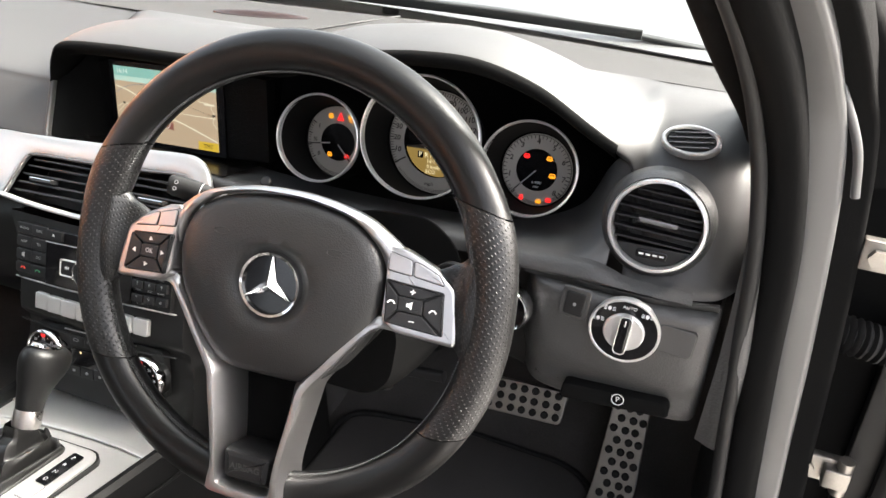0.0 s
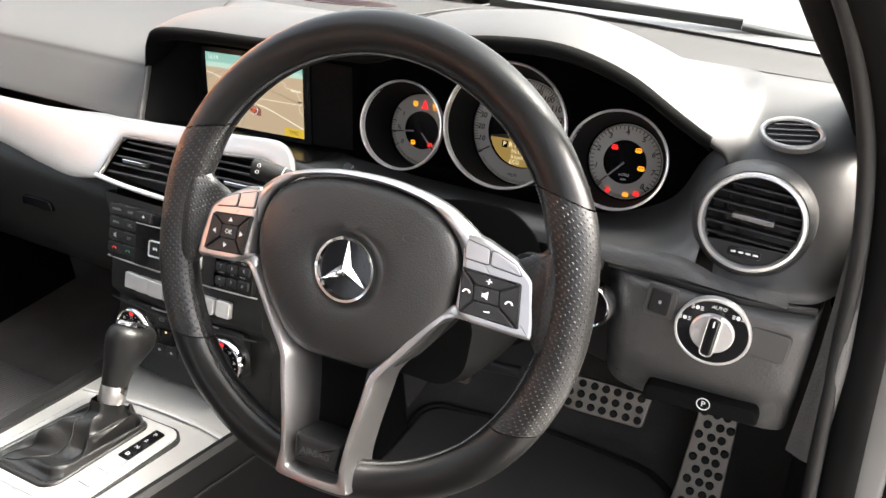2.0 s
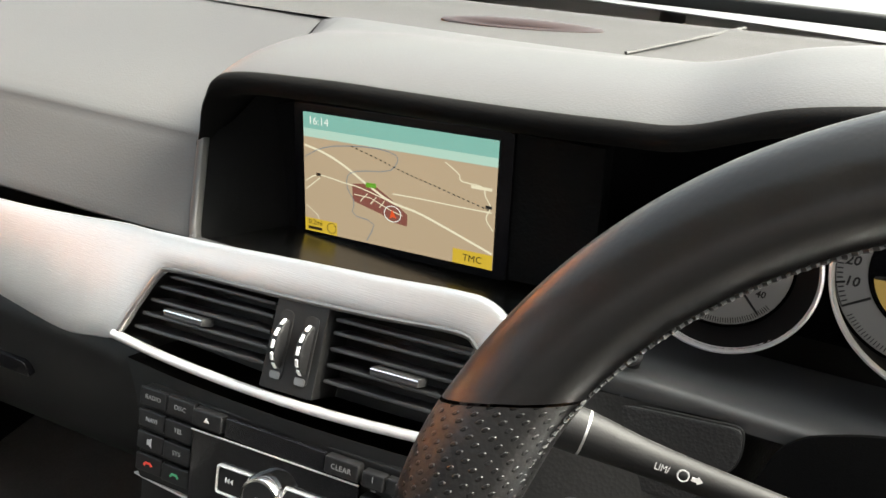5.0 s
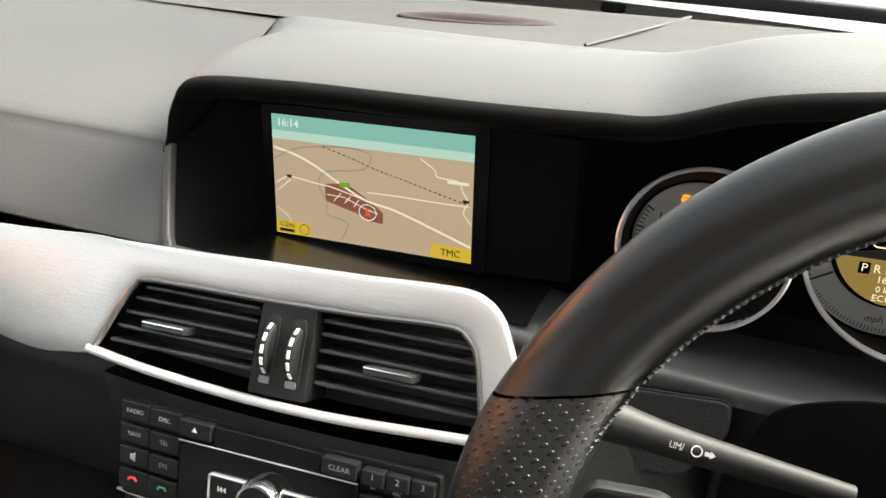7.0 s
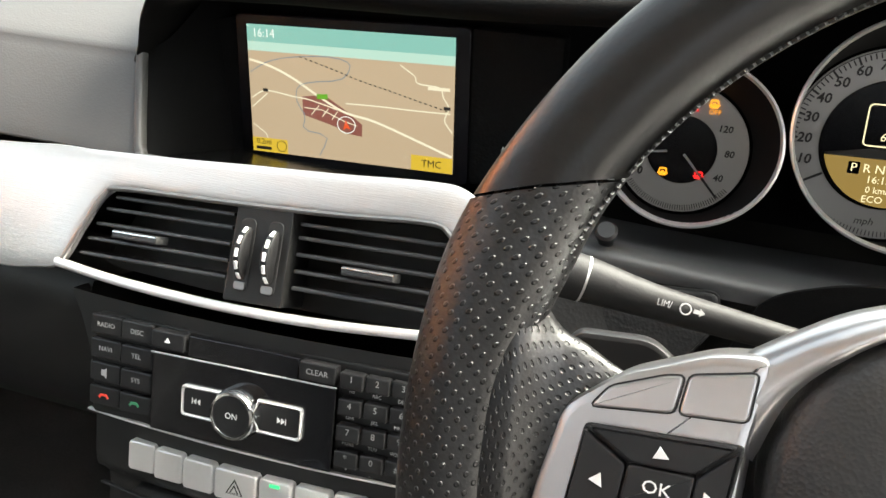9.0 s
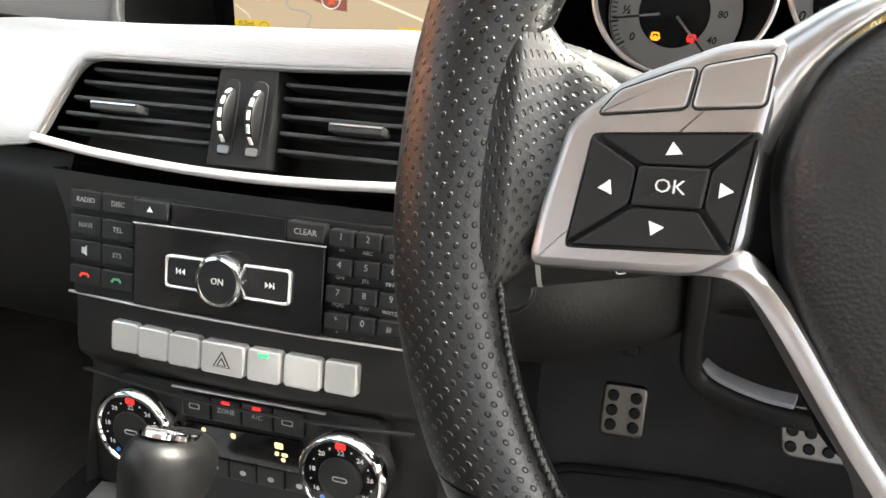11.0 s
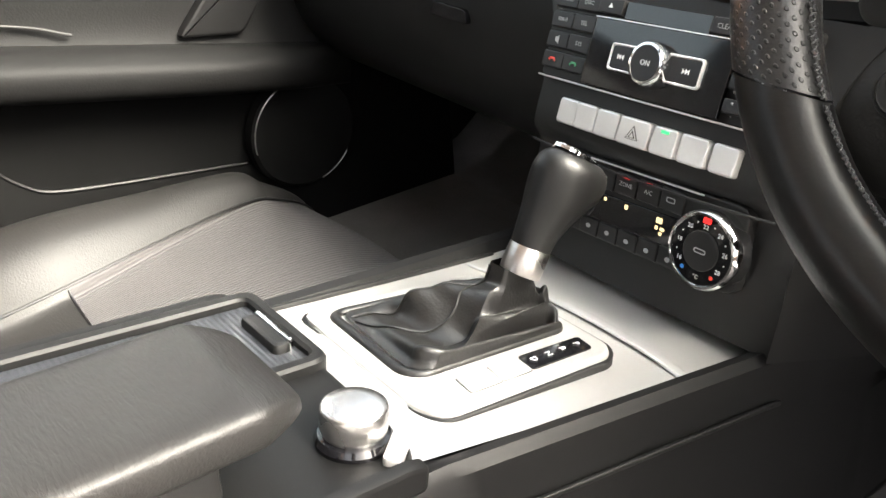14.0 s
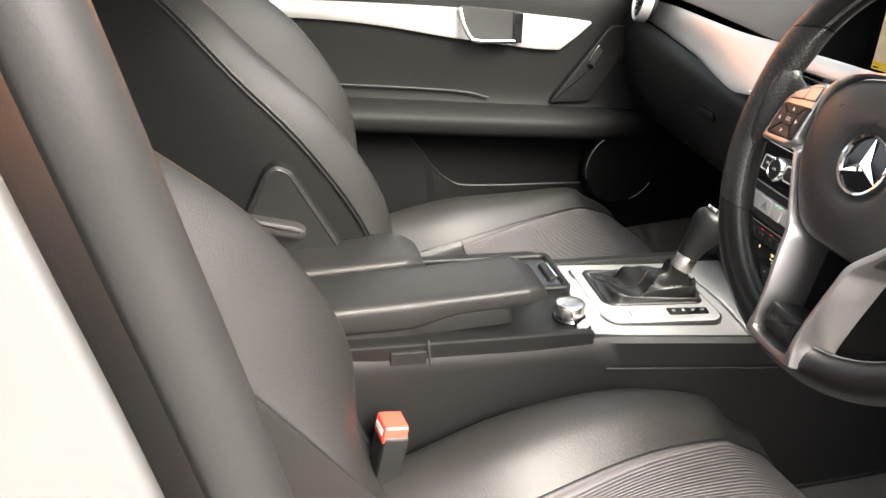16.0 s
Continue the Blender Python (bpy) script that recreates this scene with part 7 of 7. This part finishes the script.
passenger = seat(-0.352, 0.0, "black leather and charcoal cloth passenger seat", 1)
driver = seat(0.385, -0.095, "black leather and charcoal cloth driver seat", 0)
bk = thing("belt_buckle", (0.17, -0.395, 0.54), "black seat belt buckle with a red release button", "seat belt buckle")
BK = place((0.170, -0.394, 0.606), (1, 0.15, 0), (0, 0.30, 0.95))
part("housing", plate(rrect(0.038, 0.085, 0.008, 0, -0.035), -0.014, 0.014, 0.005), BLACK, bk, "", BK)
part("release", plate(rrect(0.034, 0.024, 0.004, 0, 0.006), -0.012, 0.0155, 0.004), RED_PLASTIC, bk, "red release button", BK)
part("label", plate(rrect(0.022, 0.008, 0.002, 0, 0.007), 0.0150, 0.0161, 0.0004), WHITE_INK, bk, "", BK)
part("strap", sweep(catmull([(0.170, -0.41, 0.56), (0.166, -0.43, 0.50), (0.165, -0.45, 0.40)], 10), rrect(0.03, 0.006, 0.002), (1, 0, 0)), BLACK, bk, "")

# ---- passenger door ----
pd_ = thing("passenger_door", (-0.66, 0.0, 0.4), "closed passenger door with black lining and silver strip", "car door")
DX = -0.64


def panel(rows, nu, nv):
    return grid(smooth_sheet(rows, nu, nv))


part("upper_lining", panel([[(DX - 0.03, y, 0.985 - 0.17 * (y + 0.4)), (DX - 0.012, y, 0.95 - 0.17 * (y + 0.4)), (DX - 0.008, y, 0.89 - 0.17 * (y + 0.4)), (DX - 0.012, y, 0.82 - 0.17 * (y + 0.4)), (DX - 0.012, y, 0.76 - 0.17 * (y + 0.4)), (DX + 0.0, y, 0.72 - 0.16 * (y + 0.4))] for y in (-1.0, -0.6, -0.3, 0.0, 0.2, 0.36)], 40, 24), DOOR_TRIM, pd_, "soft black upper door lining")
ys_ = np.linspace(-0.95, 0.30, 50)
arm_rows = []
for y in ys_:
    z = 0.733 - 0.18 * (y + 0.31)
    k = float(np.interp(y, [-0.95, 0.1, 0.22, 0.30], [1, 1, 0.75, 0.2]))
    arm_rows.append([(DX - 0.02, y, z - 0.006), (DX + 0.03 * k, y, z - 0.002), (DX + 0.058 * k, y, z - 0.012), (DX + 0.066 * k, y, z - 0.028), (DX + 0.058 * k, y, z - 0.05), (DX + 0.03 * k, y, z - 0.062), (DX - 0.02, y, z - 0.064)])
part("arm_rest", grid(smooth_sheet(arm_rows, 60, 30)), DOOR_TRIM, pd_, "padded black door armrest")
part("arm_ledge", sweep(catmull([(DX - 0.006, -0.9, 0.860), (DX - 0.006, -0.36, 0.762), (DX - 0.006, -0.13, 0.718), (DX - 0.002, -0.06, 0.696)], 30), rrect(0.004, 0.004, 0.0015), (1, 0, 0)), BLACK, pd_, "")
part("lower_lining", panel([[(DX - 0.02, y, 0.69 - 0.16 * y), (DX - 0.02, y, 0.57 - 0.08 * y), (DX - 0.015, y, 0.48), (DX - 0.005, y, 0.40), (DX, y, 0.34)] for y in (-1.0, -0.5, 0.0, 0.3, 0.5)], 30, 20), PILLAR, pd_, "black lower door lining")
pk = catmull([(-0.60, 0.725), (-0.42, 0.682), (-0.30, 0.655), (-0.238, 0.643), (-0.205, 0.605), (-0.178, 0.559), (-0.15, 0.530), (-0.121, 0.515), (-0.05, 0.503), (0.05, 0.490), (0.135, 0.479)], 90)
part("pocket", grid(np.stack([np.c_[np.full(90, DX - 0.022), pk], np.c_[np.full(90, DX - 0.008), pk + np.array((0.001, -0.002))], np.c_[np.full(90, DX - 0.006), pk + np.array((0.002, -0.008))], np.c_[np.full(90, DX - 0.004), np.c_[pk[:, 0], np.full(90, 0.36)]]], 1)), PILLAR, pd_, "door pocket with a curved edge")
part("pocket_edge", tube(np.c_[np.full(90, DX - 0.007), pk], 0.0022, n=6), GREY_ABS, pd_, "")
SPK = place((DX + 0.004, 0.218, 0.510), (0, 1, 0), (0, 0, 1)) @ Matrix.Diagonal((0.91, 0.91, 1, 1))
sp_ = part("speaker", turned([(0.092, -0.01), (0.091, 0.006), (0.086, 0.010), (0.08, 0.008), (0.0, 0.011)], 64), PILLAR, pd_, "round black speaker cover", SPK)
# two metal arcs stand in for the faint highlight on the speaker's edge
part("rim_glint", tube(np.array([(0.087 * math.cos(t), 0.087 * math.sin(t), 0.0105) for t in np.linspace(radians(95), radians(190), 30)]), 0.0011, n=6), TAB, sp_, "", SPK)
part("rim_glint", tube(np.array([(0.087 * math.cos(t), 0.087 * math.sin(t), 0.0105) for t in np.linspace(radians(285), radians(325), 16)]), 0.0009, n=6), TAB, sp_, "", SPK)
# silver strip and handle
up_ = catmull([(-0.95, 1.0), (-0.404, 0.924), (-0.102, 0.875), (0.08, 0.838), (0.151, 0.821)], 50)
dn_ = catmull([(-0.95, 0.965), (-0.389, 0.887), (-0.117, 0.818), (0.03, 0.781), (0.085, 0.771)], 50)
part("silver_strip", grid(np.stack([np.c_[np.full(50, DX - 0.012), up_], np.c_[np.full(50, DX + 0.0), up_ - np.array((0, 0.003))], np.c_[np.full(50, DX + 0.004), (up_ + dn_) / 2], np.c_[np.full(50, DX + 0.0), dn_ + np.array((0, 0.003))], np.c_[np.full(50, DX - 0.012), dn_]], 1)), TRIM_SILVER, pd_, "brushed aluminium door strip")
HF = place((DX + 0.0045, -0.045, 0.836), (0, 1, -0.19), (0, 0.1, 1))
hl = part("handle_recess", plate(rounded([(-0.072, 0.032), (0.05, 0.030), (0.056, -0.028), (-0.045, -0.027)], 0.008), -0.01, 0.0008, 0.0006), DEEP, pd_, "", HF)
part("handle", join(sweep(catmull([(-0.072, 0.030, 0.002), (-0.062, 0.0, 0.01), (-0.048, -0.02, 0.014), (-0.03, -0.026, 0.014), (0.04, -0.024, 0.008)], 30), rrect(0.011, 0.008, 0.003), (0, 0, 1))), CHROME, hl, "polished door handle", HF)
part("lock_switches", plate(rounded([(0.034, 0.030), (0.053, 0.028), (0.058, -0.028), (0.040, -0.027)], 0.002), 0, 0.004, 0.001), GLOSS, hl, "black memory switches", HF)
tri_ = plate(rounded([(0.112, -0.09), (0.20, -0.095), (0.30, 0.05), (0.23, 0.055)], 0.01), -0.012, 0.003, 0.004)
part("corner_panel", tri_, GREY_ABS, pd_, "dark panel ahead of the armrest", place((DX, -0.045, 0.765), (0, 1, -0.05), (0, 0, 1)))
sw_ = part("window_switch", ring(rrect(0.042, 0.019, 0.004), rrect(0.036, 0.014, 0.003), 0, 0.004, 0.001), CHROME, pd_, "chrome framed window switch", place((DX + 0.005, 0.159, 0.753), (0, 0.55, 0.83), (0, -0.83, 0.55)))
part("rocker", plate(rrect(0.034, 0.012, 0.003), 0, 0.006, 0.002), BUTTON, sw_, "", place((DX + 0.005, 0.159, 0.753), (0, 0.55, 0.83), (0, -0.83, 0.55)))
wn_ = part("door_window", box(0.004, 0.95, 0.55, DX - 0.045, -0.2, 1.075, 0.001), GLASS, pd_, "clear door window")
wn_.visible_shadow = False
part("frame_front", sweep(np.array([(DX - 0.045, 0.30, 0.93), (DX - 0.03, 0.1, 1.16), (DX + 0.06, -0.2, 1.40)]), rrect(0.05, 0.04, 0.01), (1, 0, 0)), BLACK, pd_, "")
part("frame_rear", sweep(np.array([(DX - 0.045, -0.68, 0.93), (DX + 0.05, -0.72, 1.40)]), rrect(0.05, 0.09, 0.01), (1, 0, 0)), BLACK, pd_, "")

# round vent at the passenger end of the dash
PV = place((-0.575, 0.226, 0.876), (1, -0.25, 0), (0, 0.25, 0.97))
pv = thing("round_vent", (-0.575, 0.24, 0.83), "round black air vent in a silver ring", "air vent")
part("ring", turned([(0.047, -0.012), (0.048, 0.002), (0.0465, 0.007), (0.044, 0.0075), (0.0425, 0.004), (0.042, -0.012)], 64), SATIN, pv, "satin silver ring", PV)
part("well", turned([(0.0425, 0.003), (0.0415, -0.02), (0, -0.022)], 48), DEEP, pv, "", PV)
for v in (-0.026, -0.013, 0.0, 0.013, 0.026):
    part("slat", box(2 * math.sqrt(0.0415**2 - v * v), 0.0022, 0.014, 0, v, -0.006, 0.0008), BUTTON, pv, "", PV)

# ---- pedals and mats ----
def pedal(name, label, fr_m, outline, studs, cat="pedal"):
    p = thing(name, fr_m.translation, label, cat, "pedals")
    part("plate", plate(outline, -0.006, 0.003, 0.002), STEEL, p, "drilled steel pedal plate", fr_m)
    for x, y in studs:
        part("stud", moved(turned([(0.0058, 0.0), (0.0055, 0.0038), (0.0046, 0.0046), (0, 0.0046)], 12), pose(x, y, 0.0022)), RUBBER, p, "", fr_m)
    part("arm", box(0.016, 0.012, 0.2, 0, 0.06, -0.10, 0.003), BLACK, p, "", fr_m)
    return p


pedal("parking_brake_pedal", "small steel parking brake pedal with rubber studs", place((0.2445, 0.456, 0.497), (1, 0, 0.05), (0, 0.35, 0.94)), rrect(0.042, 0.052, 0.006), [(x, y) for x in (-0.011, 0.011) for y in (-0.015, 0.0, 0.015)])
pedal("brake_pedal", "wide steel brake pedal with rubber studs", place((0.46, 0.50, 0.484), (1, 0, 0.06), (0, 0.45, 0.89)), rounded([(-0.068, 0.026), (0.066, 0.024), (0.060, -0.027), (-0.058, -0.027)], 0.008), [(x, y) for x in (-0.052, -0.035, -0.017, 0, 0.017, 0.035, 0.052) for y in (-0.016, 0.0, 0.016)])
pedal("accelerator_pedal", "long steel accelerator pedal with rubber studs", place((0.613, 0.475, 0.452), (1, 0, 0.0), (0.05, 0.40, 0.91)), rounded([(-0.022, 0.085), (0.030, 0.087), (0.034, -0.05), (0.02, -0.105), (-0.036, -0.107), (-0.028, -0.05)], 0.012), [(x + (0.008 if r % 2 else 0) - 0.002 - 0.0 * r, 0.072 - 0.0165 * r) for r in range(11) for x in (-0.013, 0.004, 0.018)][:33])
mat_ = thing("floor_mat", (0.45, 0.35, 0.356), "black carpet driver mat with a bound edge", "floor mat")
mo = rounded([(0.15, 0.02), (0.66, 0.02), (0.66, 0.40), (0.55, 0.52), (0.36, 0.53), (0.17, 0.50)], 0.04, 6)
part("mat_surface", plate(inset(mo, 0.008), 0.356, 0.363, 0.002), ribbed("ribbed_mat_pile", (0.07, 0.066, 0.063), 0.95, pitch=0.006), mat_)
part("edge", tube(at_z(mo, 0.361), 0.005, closed=True, n=8), RUBBER, mat_)
toe = thing("foot_well", (0.45, 0.6, 0.37), "black carpeted foot well", "foot well")
part("toe_board", grid(smooth_sheet([[(x, 0.50, 0.357), (x, 0.58, 0.38), (x, 0.68, 0.48), (x, 0.72, 0.66)] for x in (0.13, 0.4, 0.77)], 20, 20)), CARPET, toe)
part("toe_board", grid(smooth_sheet([[(x, 0.50, 0.357), (x, 0.58, 0.38), (x, 0.68, 0.48), (x, 0.72, 0.66)] for x in (-0.77, -0.4, -0.13)], 20, 20)), CARPET, toe)
part("tunnel_side", grid(smooth_sheet([[(0.13, y, 0.545), (0.137, y, 0.48), (0.147, y, 0.36)] for y in (0.22, 0.35, 0.5, 0.75)], 12, 10)), CARPET, toe)
part("tunnel_side", grid(smooth_sheet([[(-0.13, y, 0.545), (-0.137, y, 0.48), (-0.147, y, 0.36)] for y in (0.22, 0.35, 0.5, 0.75)], 12, 10)), GREY_ABS, toe)
part("kick_panel", box(0.02, 0.48, 0.60, 0.735, 0.51, 0.64, 0.005), BLACK, toe)
part("kick_panel", box(0.02, 0.5, 0.64, -0.735, 0.5, 0.66, 0.005), BLACK, toe)
# under-dash details beside the column
uc = thing("knee_clip", (0.165, 0.187, 0.788), "round black cover in the knee panel", "cover")
UC = place((0.165, 0.191, 0.788), (1, 0.08, 0), (0, 0.2, 0.98))
part("groove", ring(oval(0.0164, 0.0172, n=40), oval(0.0150, 0.0150, n=40), 0, 0.0035, 0.0008), DEEP, uc, "", UC)
part("disc", turned([(0.0152, 0), (0.0152, 0.0035), (0.0135, 0.005), (0.012, 0.0042), (0, 0.0046)], 40), BLACK, uc, "", UC)
br = thing("column_frame", (0.31, 0.27, 0.66), "black frame under the column with a pale edge", "trim frame")
part("frame", sweep(catmull([(0.268, 0.245, 0.830), (0.271, 0.252, 0.79), (0.274, 0.258, 0.75), (0.2765, 0.264, 0.715), (0.281, 0.268, 0.697), (0.293, 0.268, 0.687), (0.325, 0.259, 0.684), (0.36, 0.251, 0.689), (0.42, 0.245, 0.70)], 80), rrect(0.010, 0.014, 0.004), (0, 1, 0)), BUTTON, br)
part("pale_edge", sweep(catmull([(0.287, 0.276, 0.700), (0.30, 0.272, 0.6945), (0.325, 0.263, 0.694), (0.345, 0.257, 0.697)], 30), rrect(0.013, 0.004, 0.0015), (0, 1, 0)), GREY_INK, br)
sens = thing("sun_sensor", (0.015, 0.545, 0.985), "brown lens strip on the dashboard top", "sensor")
part("lens", moved(plate(oval(0.072, 0.013, n=48), 0, 0.004, 0.003, dome=0.004), place((0.015, 0.545, 0.985), (1, 0.16, 0.02), (0, 1, 0.05))), SENSOR, sens)
# low wall and trees far outside
bd2 = thing("backdrop", (0, 26, 0), "pale low building far beyond the car", "building", kind="structure")
part("facade", box(40, 0.5, 3.5, 0, 45, 1.75, 0.05), material("pale_render_wall", (0.55, 0.52, 0.46), 0.9, vary=0.1), bd2)
